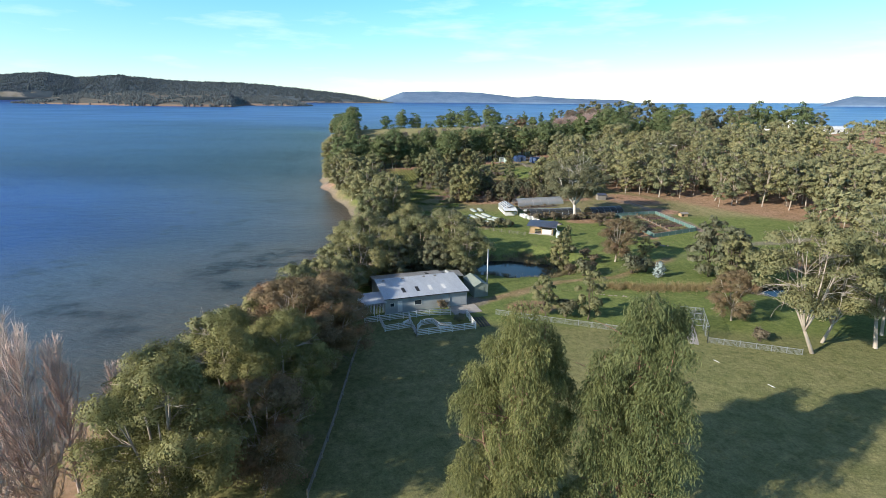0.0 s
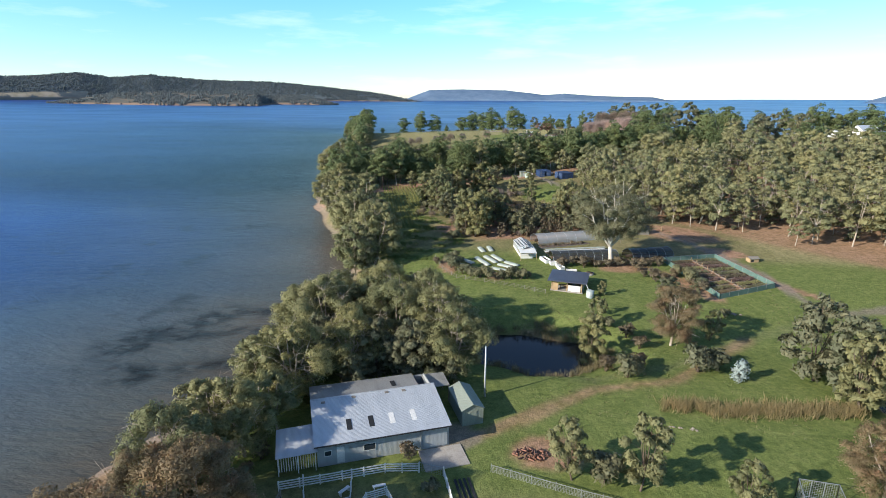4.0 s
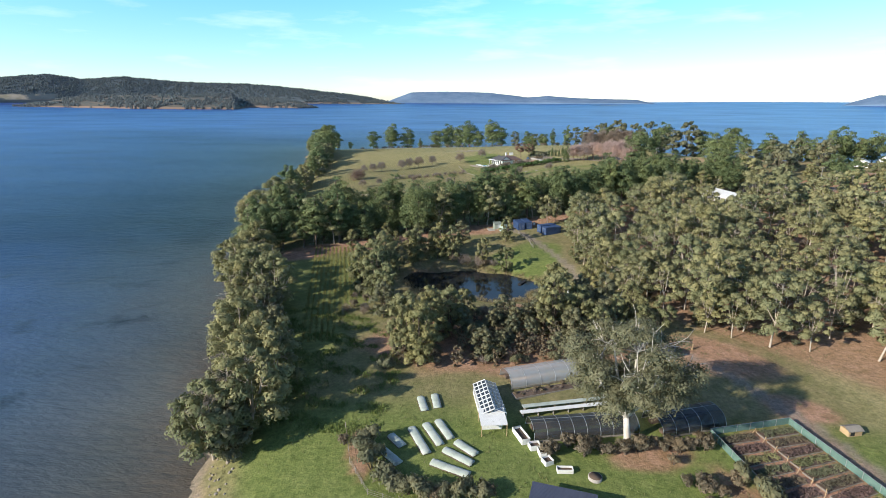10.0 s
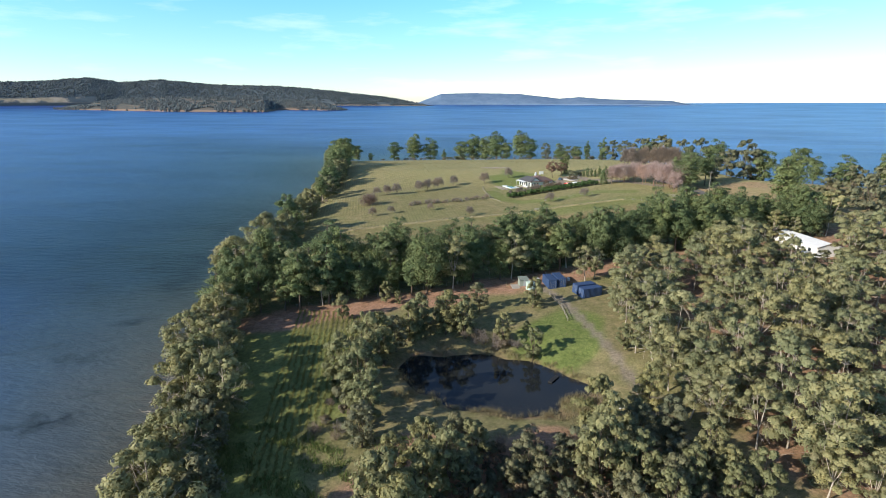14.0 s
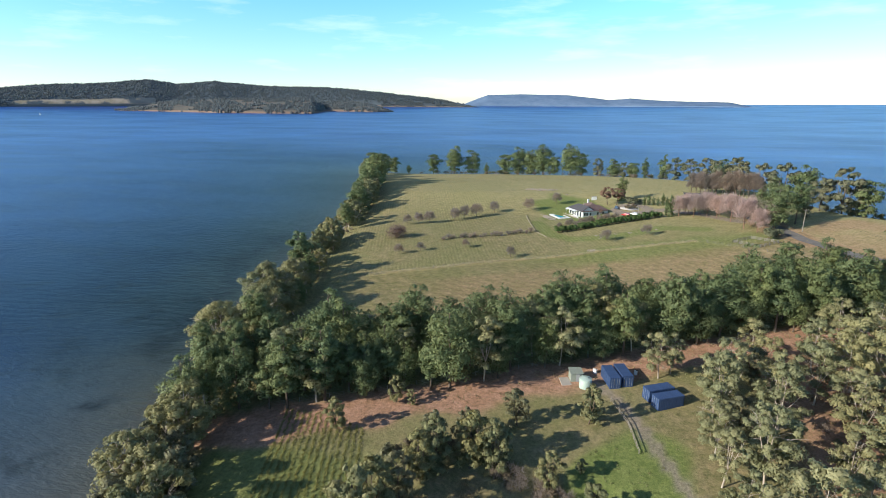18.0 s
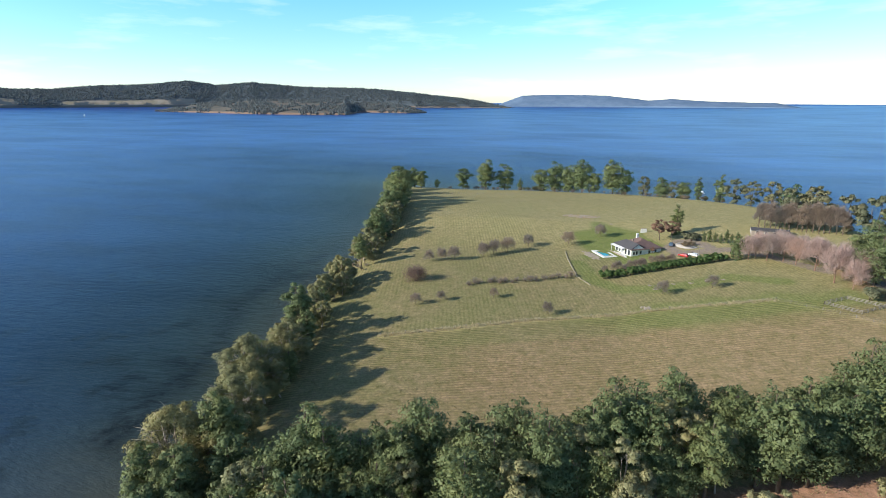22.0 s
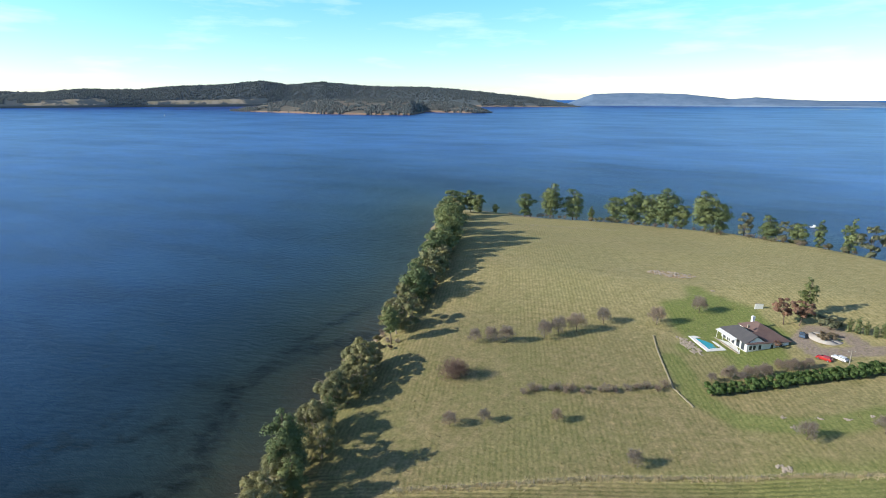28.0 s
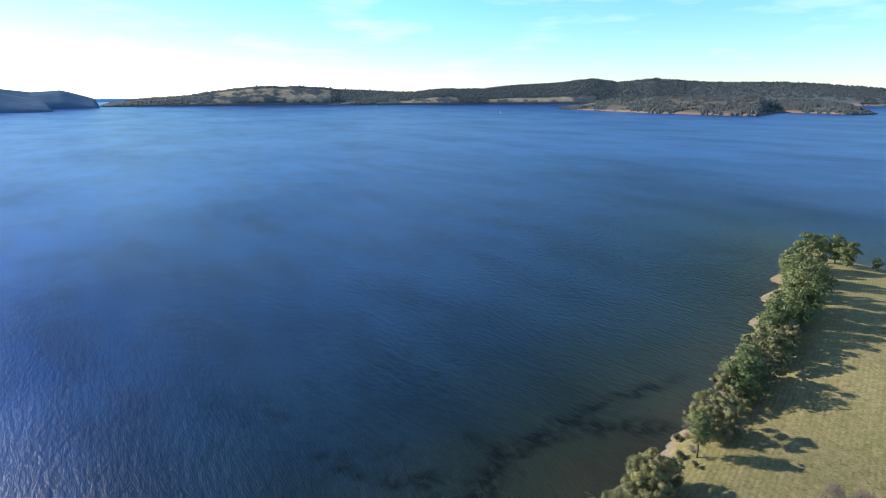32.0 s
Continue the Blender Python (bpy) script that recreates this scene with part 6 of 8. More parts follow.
tagged(shed, "long grey corrugated shed with pale gabled roof", "shed")

store = empty("store_shed", (-2.9, 96.9, 4.4), 24)
for x, sx in ((0.04, 0), (2.76, 0)):
    part("wall", boxes(((0.08, 5.8, 2.3), (x, 2.9, -0.2))), WALL_GREEN, store)
for y in (0.04, 5.76):
    prism_wall("wall", [(0.08, y - 0.04, -0.2), (2.72, y - 0.04, -0.2), (2.72, y - 0.04, 2.1), (1.4, y - 0.04, 2.75), (0.08, y - 0.04, 2.1)], (0, 0.08, 0), WALL_GREEN, store)
gable_roof("roof", 0, 2.8, 0, 5.8, 2.15, 2.8, WALL_GREEN, store, 0.15, 0.06, False)
part("door", boxes(((1.0, 0.05, 1.8), (1.4, -0.03, 0))), WALL_GREEN, store)
tagged(store, "small grey-green gabled store shed beside the big shed", "shed")
link_roof = empty("carport", (-8.2, 101.2, 4.4), 24)
plane_slab("roof", [(0, 0, 2.4), (3.2, 0, 2.35), (3.2, 3.4, 2.5), (0, 3.4, 2.6)], 0.06, ROOF_OLD, link_roof)
for x, y in ((0.1, 0.1), (3.1, 0.1), (0.1, 3.3), (3.1, 3.3)):
    part("post", boxes(((0.1, 0.1, 2.6), (x, y, -0.2))), TIMBER_GREY, link_roof)
tagged(link_roof, "small flat-roofed carport between the sheds", "carport")

pole = empty("tall_pole", (-0.6, 104.6, lz(-0.6, 104.6)))
link("shaft", tubes_mesh("shaft", [tube([(0, 0, -0.3), (0, 0, 7.6)], [0.14, 0.11], 10)]), STEEL, pole)
link("cap", tubes_mesh("cap", [tube([(0, 0, 7.6), (0, 0, 7.72)], [0.13, 0.1], 10)]), STEEL, pole)
tagged(pole, "tall pale grey steel pole behind the shed", "pole")

for pts, hi in ((((-20.9, 82.7), (-16.9, 84.3), (-10.4, 87.0), (-6.7, 87.6)), 1.15), (((-16.8, 79.6), (-12.7, 81.6)), 1.15), (((-18.7, 84.0), (-16.8, 79.6)), 1.15), (((-13.8, 85.6), (-12.7, 81.6), (-11.4, 78.4)), 1.15), (((-11.4, 78.4), (-2.1, 82.1)), 1.15), (((-2.1, 82.1), (-3.9, 87.3)), 1.15), (((-11.6, 80.6), (-11.3, 82.5), (-9.4, 83.6), (-8.1, 81.7), (-6.2, 82.0)), 1.0)):
    rail_fence("rail_fence", "white painted four-rail yard fence", pts, hi, 4, 2.2, WHITE, 0.13, (0.04, 0.13), group="white yard fences")
rail_fence("wire_fence", "low wire fence with thin steel posts", ((-6.7, 87.9), (-4.0, 87.4)), 1.1, 1, 1.4, STEEL, 0.06, (0.04, 0.04), 0.22, group="wire fences")
for x, y, t in ((-10.4, 84.4, 24), (-13.9, 83.3, 60)):
    tb = empty("bench", (x, y, lz(x, y)), t)
    part("seat", boxes(((1.4, 0.4, 0.06), (0, 0, 0.44))), WHITE, tb)
    for u in (-0.55, 0.55):
        part("leg", boxes(((0.08, 0.36, 0.46), (u, 0, -0.02))), WHITE, tb)
    tagged(tb, "plain white slatted yard bench on grass", "bench", "yard benches")
grid = empty("ramp_boards", (-1.2, 85.2, lz(-1.2, 85.2)), 20)
for k in range(4):
    part("board", boxes(((0.28, 4.2, 0.08), (-0.75 + k * 0.5, 0, 0.0))), DARK, grid)
tagged(grid, "dark parallel boards laid on the grass", "boards")
apron = empty("concrete_apron", (-4.9, 90.2, lz(-4.9, 90.2)), 24)
part("slab", boxes(((5.2, 3.8, 0.24), (0.6, 0, -0.12)),), CONCRETE, apron)
tagged(apron, "pinkish stained concrete apron before the roller door", "slab", kind="structure")

rail_fence("oval_fence", "low chain-wire fence with steel posts round the oval", ((1.2, 88.8), (5.6, 87.5), (10.7, 86.1), (17.1, 84.6), (30.2, 81.0)), 0.95, 1, 2.3, STEEL, 0.07, (0.05, 0.05), 0.16, group="oval fences")
rail_fence("oval_fence", "low chain-wire fence with steel posts round the oval", ((34.1, 80.3), (40.6, 78.8), (46.5, 77.4)), 0.95, 1, 2.3, STEEL, 0.07, (0.05, 0.05), 0.16, group="oval fences")
cage = empty("cricket_net_cage", (30.3, 81.0, lz(32, 82)), 0)
corners = ((0, 0), (3.7, -0.7), (5.6, 7.2), (2.0, 7.6))
for (ax, ay), (bx, by) in zip(corners, corners[1:] + corners[:1]):
    for k in range(4):
        t = k / 3
        if (ax, ay) in ((0, 0), (2.0, 7.6)) and k in (1, 2) and ((ax, ay) == (0, 0)):
            continue
        part("post", boxes(((0.07, 0.07, 3.0), (ax + (bx - ax) * t, ay + (by - ay) * t, -0.2))), STEEL, cage)
    bar("top_rail", (ax, ay, 2.75), (bx, by, 2.75), 0.06, 0.06, STEEL, cage)
    if (ax, ay) != (0, 0):
        link("netting", netting((ax, ay, 0), (bx, by, 0), 2.75, 0.2), WIRE, cage)
for t in (0.33, 0.66):
    bar("top_rail", (0 + 2.0 * t, 7.6 * t, 2.75), (3.7 + 1.9 * t, -0.7 + 7.9 * t, 2.75), 0.05, 0.05, STEEL, cage)
part("pitch", boxes(((1.5, 9.5, 0.06), (2.6, 3.2, -0.01), -14)), CONCRETE, cage, "narrow concrete practice pitch")
tagged(cage, "tall wire cricket practice cage with concrete pitch", "cage")

goal = empty("football_goal", (1.2, 67.0, lz(3, 70)), math.degrees(math.atan2(5.9, 3.6)))
part("post", boxes(((0.1, 0.1, 2.6), (0, 0, -0.16))), WHITE, goal)
part("post", boxes(((0.1, 0.1, 2.6), (6.9, 0, -0.16))), WHITE, goal)
part("crossbar", boxes(((7.0, 0.1, 0.1), (3.45, 0, 2.44))), WHITE, goal)
tagged(goal, "white metal football goal frame on the oval", "goal")
for x, y in ((33.0, 74.0), (37.5, 67.5)):
    mk = tagged(part("line_marker", boxes(((0.1, 0.9, 0.05), (x, y, lz(x, y)), 35)), WHITE), "short white marker lying on the oval", "marker")


def stone_mesh(seed, size):
    bm = bmesh.new()
    bmesh.ops.create_icosphere(bm, subdivisions=1, radius=size)
    rng = np.random.default_rng(seed)
    for v in bm.verts:
        v.co *= 0.7 + 0.5 * rng.random()
        v.co.z *= 0.65
    me = bpy.data.meshes.new("stone")
    bm.to_mesh(me)
    bm.free()
    return me


STONES = [stone_mesh(400 + i, 0.4) for i in range(6)]
for me in STONES:
    me.materials.append(STONE)


def stones(name, label, cx, cy, a, b, turn, count, lo=0.5, hi=1.3, tone=None):
    """A heap or bed of single stones."""
    e = empty(name, (cx, cy, lz(cx, cy)))
    c, s = math.cos(radians(turn)), math.sin(radians(turn))
    for _ in range(count):
        w, k = random.uniform(0, 2 * math.pi), random.random() ** 0.6
        u, v = math.cos(w) * k * a, math.sin(w) * k * b
        x, y = u * c - v * s, u * s + v * c
        ob = new("stone", random.choice(STONES))
        ob.parent = e
        sc = random.uniform(lo, hi)
        ob.matrix_basis = pose(x, y, lz(cx + x, cy + y) - lz(cx, cy) + 0.05, 0, 0, random.uniform(0, 360)) @ Matrix.Scale(sc, 4)
    return tagged(e, label, "stones")


LOG = surface("reddish_split_wood", (0.3, 0.15, 0.1), (0.22, 0.12, 0.09), 3.0, 0.9)
heap = empty("wood_chip_heap", (5.8, 92.4, lz(5.8, 92.4)))
for k in range(46):
    w, r = random.uniform(0, 6.28), random.random() ** 0.5
    x, y = math.cos(w) * r * 2.2, math.sin(w) * r * 1.1
    ob = link("log", tubes_mesh("log", [tube([(-0.35, 0, 0), (0.35, 0, 0)], [0.1, 0.09], 6)]), LOG, heap)
    ob.matrix_basis = pose(x, y, 0.08 + 0.35 * (1 - r), random.uniform(-20, 20), random.uniform(-20, 20), random.uniform(0, 180))
tagged(heap, "heap of reddish split wood on bare ground", "wood heap")
part_fence = rail_fence("log_fence", "rough weathered log rail fence along the trees", ((-16.4, 41.1), (-17.5, 53), (-19.1, 66.6), (-19.9, 74.7), (-20.3, 81.8)), 0.9, 2, 3.2, TIMBER_GREY, 0.14, (0.1, 0.1))


# ---- pavilion, greenhouses and kitchen garden ----
pav = empty("picnic_pavilion", (9.9, 148.7, lz(13, 150)), -11)
high, lowz = 2.75, 2.0
plane_slab("roof", [(-0.1, -0.5, high - 0.35), (8.1, -0.5, high - 0.35), (8.1, 6.9, lowz + 0.55), (-0.1, 6.9, lowz + 0.55)], 0.1, ROOF_BLUE, pav, "slate-blue sloping metal roof")
for x in (0.8, 4.0, 7.0):
    for y in (0.2, 5.8):
        part("post", boxes(((0.16, 0.16, 2.5), (x, y, -0.2))), TIMBER, pav)
    bar("beam", (x, -0.3, 2.2), (x, 6.6, 2.38), 0.1, 0.18, TIMBER, pav)
part("wall", boxes(((2.6, 0.12, 1.5), (5.5, 0.25, -0.1))), WHITE, pav, "low whitewashed front wall")
part("wall", boxes(((1.3, 0.12, 1.9), (1.5, 0.25, -0.1))), TIMBER, pav, "pale timber front panel")
part("wall", boxes(((6.4, 0.12, 2.2), (3.9, 5.9, -0.1))), TIMBER, pav)
part("wall", boxes(((0.12, 5.6, 2.1), (7.1, 3.0, -0.1))), TIMBER, pav)
part("floor", boxes(((6.8, 6.2, 0.2), (3.9, 3.0, -0.12))), CONCRETE, pav)
part("table_top", boxes(((2.2, 0.9, 0.07), (3.2, 1.9, 0.75))), TIMBER, pav)
for x in (2.4, 4.0):
    part("table_leg", boxes(((0.1, 0.7, 0.75), (x, 1.9, 0.05))), TIMBER, pav)
part("gutter", boxes(((8.3, 0.12, 0.1), (4.0, -0.6, 2.22))), ROOF_BLUE, pav)
bar("downpipe", (8.0, -0.5, 2.2), (8.5, -1.6, 1.6), 0.09, 0.09, WHITE, pav)
tagged(pav, "open timber pavilion with a slate-blue sloping roof", "pavilion")


def water_tank(x, y, r, h, label, mat, group=""):
    e = empty("water_tank", (x, y, lz(x, y)))
    rings = [tube([(0, 0, -0.1), (0, 0, h)], [r, r], 20)]
    link("barrel", tubes_mesh("barrel", rings), mat, e)
    link("lid", tubes_mesh("lid", [tube([(0, 0, h), (0, 0, h + r * 0.25), (0, 0, h + r * 0.26)], [r * 1.02, r * 0.15, 0.02], 20)]), mat, e)
    for k in range(4):
        link("hoop", tubes_mesh("hoop", [tube([(0, 0, h * (k + 0.5) / 4), (0, 0, h * (k + 0.5) / 4 + 0.05)], [r * 1.02, r * 1.02], 20)]), mat, e)
    part("hatch", boxes(((0.3, 0.3, 0.08), (r * 0.5, 0, h + r * 0.12))), DARK, e)
    return tagged(e, label, "tank", group)


water_tank(18.4, 145.9, 0.75, 1.5, "small round galvanised rainwater tank", TANK)


def tunnel(name, label, a, b, width, high, film, hoops, floor=True, low_wall=0.0):
    """A hooped plastic tunnel from a to b."""
    (ax, ay), (bx, by) = a, b
    ln = math.hypot(bx - ax, by - ay)
    e = empty(name, (ax, ay, lz((ax + bx) / 2, (ay + by) / 2)), math.degrees(math.atan2(by - ay, bx - ax)))
    arc = [(math.cos(w) * width / 2, low_wall + math.sin(w) ** 0.8 * (high - low_wall)) for w in np.linspace(0.0, math.pi, 13)]
    arc = [(width / 2, -0.1)] + arc + [(-width / 2, -0.1)]
    k = len(arc)
    verts = [(x, y, z) for x in (0, ln) for y, z in arc]
    faces = [(i, i + 1, k + i + 1, k + i) for i in range(k - 1)]
    link("film", mesh_of("film", verts, faces, True), film, e)
    for i in range(hoops):
        x = ln * i / (hoops - 1)
        link("hoop", tubes_mesh("hoop", [tube([(x, y * 1.01, z * 1.01) for y, z in arc], [0.035] * k, 5)]), STEEL, e)
    bar("ridge_pole", (0, 0, high + 0.02), (ln, 0, high + 0.02), 0.05, 0.05, STEEL, e)
    for y in (-width / 2, width / 2):
        part("base_board", boxes(((ln, 0.05, 0.3), (ln / 2, y, -0.05))), TIMBER_GREY, e)
    if floor:
        part("growing_bench", boxes(((ln - 1, 0.9, 0.5), (ln / 2, -width / 4, 0.0))), SOIL, e)
        part("growing_bench", boxes(((ln - 1, 0.9, 0.5), (ln / 2, width / 4, 0.0))), SOIL, e)
    return tagged(e, label, "greenhouse", "tunnel houses")


tunnel("tunnel_house", "clear film tunnel house with steel hoops", (7.6, 182.6), (23.4, 189.4), 5.4, 2.3, FILM, 7)
tunnel("shade_tunnel", "black shade-cloth tunnel with steel hoops", (11.4, 168.6), (27.6, 172.6), 4.8, 2.3, SHADE_FILM, 9)
tunnel("shade_tunnel", "black shade-cloth tunnel with steel hoops", (30.5, 172.0), (41.0, 176.0), 5.6, 2.5, SHADE_FILM, 6)
for o, mat in ((0.0, WHITE), (1.8, FLEECE)):
    tb = empty("nursery_table", (10.0 + o * 0.2, 172.6 + o, lz(16, 175)), 17.5)
    part("top", boxes(((16.4, 0.9, 0.08), (8.2, 0, 0.8))), mat, tb)
    for k in range(7):
        part("leg", boxes(((0.08, 0.7, 0.85), (0.4 + k * 2.6, 0, -0.05))), TIMBER_GREY, tb)
    tagged(tb, "long white nursery table between the tunnels", "table", "nursery tables")
bedv = empty("vegetable_bed", (9.0, 178.2, lz(15, 180)), 25)
part("frame", boxes(((15.0, 2.0, 0.35), (7.5, 0, -0.1))), TIMBER_GREY, bedv)
part("soil", boxes(((14.7, 1.8, 0.06), (7.5, 0, 0.24))), SOIL, bedv)
tagged(bedv, "long timber-edged bed of dry plants", "garden bed")
scatter(("shrub", "twiggy"), ((9.5, 177.5), (22, 183.2), (21.5, 184.8), (9, 179.2)), 14, 0.9, 0.3, 0.5)

gh = empty("glasshouse", (3.9, 169.6, lz(5, 174)), 12)
part("base_wall", boxes(((4.0, 0.1, 0.8), (2, 0.05, -0.1)), ((4.0, 0.1, 0.8), (2, 9.4, -0.1)), ((0.1, 9.3, 0.8), (0.05, 4.7, -0.1)), ((0.1, 9.3, 0.8), (3.95, 4.7, -0.1))), WHITE, gh)
for u in range(9):
    y = 0.1 + u * 1.15
    for x in (0.06, 3.94):
        part("mullion", boxes(((0.07, 0.07, 1.2), (x, y, 0.7))), WHITE, gh)
    bar("rafter", (0, y, 1.96), (2, y, 2.76), 0.22, 0.08, WHITE, gh)
    bar("rafter", (2, y, 2.7), (4, y, 1.9), 0.06, 0.08, WHITE, gh)
    if u < 8:
        for x0, z0, x1, z1 in ((0, 1.9, 2, 2.7), (2, 2.7, 4, 1.9)):
            for h in range(3):
                xa, xb = x0 + (x1 - x0) * h / 3, x0 + (x1 - x0) * (h + 1) / 3
                za, zb = z0 + (z1 - z0) * h / 3, z0 + (z1 - z0) * (h + 1) / 3
                plane_slab("pane", [(xa + 0.04, y + 0.05, za + 0.05), (xb - 0.04, y + 0.05, zb + 0.05), (xb - 0.04, y + 1.1, zb + 0.05), (xa + 0.04, y + 1.1, za + 0.05)], 0.02, FILM if x0 else glass_m, gh)
        for x in (0.02, 3.98):
            part("side_pane", boxes(((0.02, 1.06, 1.15), (x, y + 0.57, 0.72))), FILM, gh)
for h in (0.0, 0.667, 1.333):
    bar("glazing_bar", (h, 0.1, 1.98 + 0.4 * h), (h, 9.3, 1.98 + 0.4 * h), 0.2, 0.05, WHITE, gh)
bar("ridge", (2, 0, 2.74), (2, 9.4, 2.74), 0.1, 0.1, WHITE, gh)
tagged(gh, "white-framed gabled glasshouse with glazed roof", "greenhouse")
can = empty("white_canopy", (3.9, 166.8, lz(6, 168)), 10)
plane_slab("sheet", [(0, 0, 1.95), (4.1, 0, 1.95), (4.1, 4.2, 2.35), (0, 4.2, 2.35)], 0.05, WHITE, can)
for x in (0.1, 4.0):
    for y in (0.1, 4.0):
        part("post", boxes(((0.09, 0.09, 2.2), (x, y, -0.2))), TIMBER, can)
part("bench", boxes(((3.2, 0.8, 0.85), (2.0, 2.2, -0.05))), WHITE, can)
tagged(can, "white sheet-roofed porch before the glasshouse", "porch")
for x, y, a, b, h, t in ((10.0, 167.4, 1.3, 3.4, 1.0, 25), (11.9, 165.2, 1.6, 1.2, 0.9, 20), (13.2, 163.9, 1.5, 1.4, 1.0, 15), (13.6, 162.2, 1.3, 1.3, 0.8, 30), (15.9, 160.7, 2.2, 0.9, 0.7, 5)):
    bn = empty("compost_bay", (x, y, lz(x, y)), t)
    for u in (-a / 2, a / 2):
        part("side_board", boxes(((0.06, b, h), (u, 0, -0.1))), WHITE, bn)
    for v in (-b / 2, b / 2):
        part("end_board", boxes(((a, 0.06, h), (0, v, -0.1))), WHITE, bn)
    part("compost", boxes(((a - 0.1, b - 0.1, h * 0.6), (0, 0, -0.1))), SOIL, bn)
    tagged(bn, "white-sided compost bay by the tunnels", "bay", "compost bays")
ring = empty("ring_bed", (19.9, 159.8, lz(19.9, 159.8)))
link("ring_wall", tubes_mesh("ring_wall", [tube([(0, 0, -0.1), (0, 0, 0.4), (0, 0, 0.38)], [0.95, 0.95, 0.85], 24)]), CONCRETE, ring)
link("soil", tubes_mesh("soil", [tube([(0, 0, 0.3), (0, 0, 0.42)], [0.86, 0.86], 24)]), SOIL, ring)
tagged(ring, "round concrete ring planted as a small bed", "planter")


def row_cover(a, b, w=1.4):
    (ax, ay), (bx, by) = a, b
    ln = math.hypot(bx - ax, by - ay)
    e = empty("row_cover", (ax, ay, lz(ax, ay)), math.degrees(math.atan2(by - ay, bx - ax)))
    n, k = 16, 7
    verts = []
    for i in range(n + 1):
        for j in range(k):
            t = math.pi * j / (k - 1)
            sag = 0.82 + 0.18 * abs(math.cos(i * 1.35)) + random.uniform(-0.05, 0.05)
            verts.append((ln * i / n, -math.cos(t) * w / 2 * (1 + random.uniform(-0.06, 0.06)), -0.05 + math.sin(t) ** 0.5 * 0.5 * sag))
    faces = [(i * k + j, (i + 1) * k + j, (i + 1) * k + j + 1, i * k + j + 1) for i in range(n) for j in range(k - 1)]
    faces += [tuple(range(k)), tuple(n * k + j for j in range(k - 1, -1, -1))]
    link("fleece", mesh_of("fleece", verts, faces, True), FLEECE, e)
    part("soil_bed", boxes(((ln, w * 1.1, 0.12), (ln / 2, 0, -0.08))), SOIL, e)
    return tagged(e, "long white fleece tunnel over a vegetable row", "row cover", "fleece tunnels")


for a, b in (((-7.0, 167.8), (-3.7, 161.9)), ((-4.9, 169.0), (-2.0, 164.1)), ((-3.1, 170.1), (-0.6, 165.7)), ((-9.9, 165.8), (-7.6, 163.4)), ((-10.6, 162.6), (-7.4, 159.6)), ((-6.9, 176.4), (-5.6, 172.6)), ((-4.6, 177.4), (-3.6, 173.6)), ((-2.8, 160.4), (2.7, 158.2)), ((-1.3, 163.2), (3.0, 160.5)), ((0.3, 165.1), (3.4, 162.5))):
    row_cover(a, b)

# fenced vegetable garden
G = ((38.9, 171.4), (44.9, 149.0), (58.6, 156.6), (52.2, 175.6))
ge = empty("garden_fence", (*G[0], lz(*G[0])))
for a, b in zip(G, G[1:] + G[:1]):
    st = along((a, b), 2.5)
    for x, y in st:
        part("post", boxes(((0.08, 0.08, 1.45), (x - G[0][0], y - G[0][1], lz(x, y) - lz(*G[0]) - 0.2))), STEEL, ge)
    for (x, y), (u, v) in zip(st, st[1:]):
        z0, z1 = lz(x, y) - lz(*G[0]), lz(u, v) - lz(*G[0])
        pa, pb = Vector((x - G[0][0], y - G[0][1], z0)), Vector((u - G[0][0], v - G[0][1], z1))
        bar("panel", (pa.x, pa.y, z0 + 0.55), (pb.x, pb.y, z1 + 0.55), 0.04, 1.1, GREEN_MESH, ge)
        bar("top_rail", (pa.x, pa.y, z0 + 1.16), (pb.x, pb.y, z1 + 1.16), 0.05, 0.05, STEEL, ge)
tagged(ge, "green mesh fence on white posts round the garden", "fence")
ux, uy = Vector((13.5, 5.4)).normalized(), Vector((5.2, -20.5)).normalized()
for k in range(10):
    p0 = Vector(G[0]).lerp(Vector(G[3]), 0.5).lerp(Vector(G[1]).lerp(Vector(G[2]), 0.5), (k + 0.5) / 10)
    sk = empty("stake_frame", (p0.x, p0.y, lz(p0.x, p0.y)), random.uniform(0, 60))
    bar("stake", (-0.5, 0, -0.1), (0.1, 0, 1.0), 0.07, 0.07, TIMBER, sk)
    bar("stake", (0.5, 0, -0.1), (-0.1, 0, 1.0), 0.07, 0.07, TIMBER, sk)
    tagged(sk, "crossed pale timber stakes on the garden path", "stakes", "garden stakes")
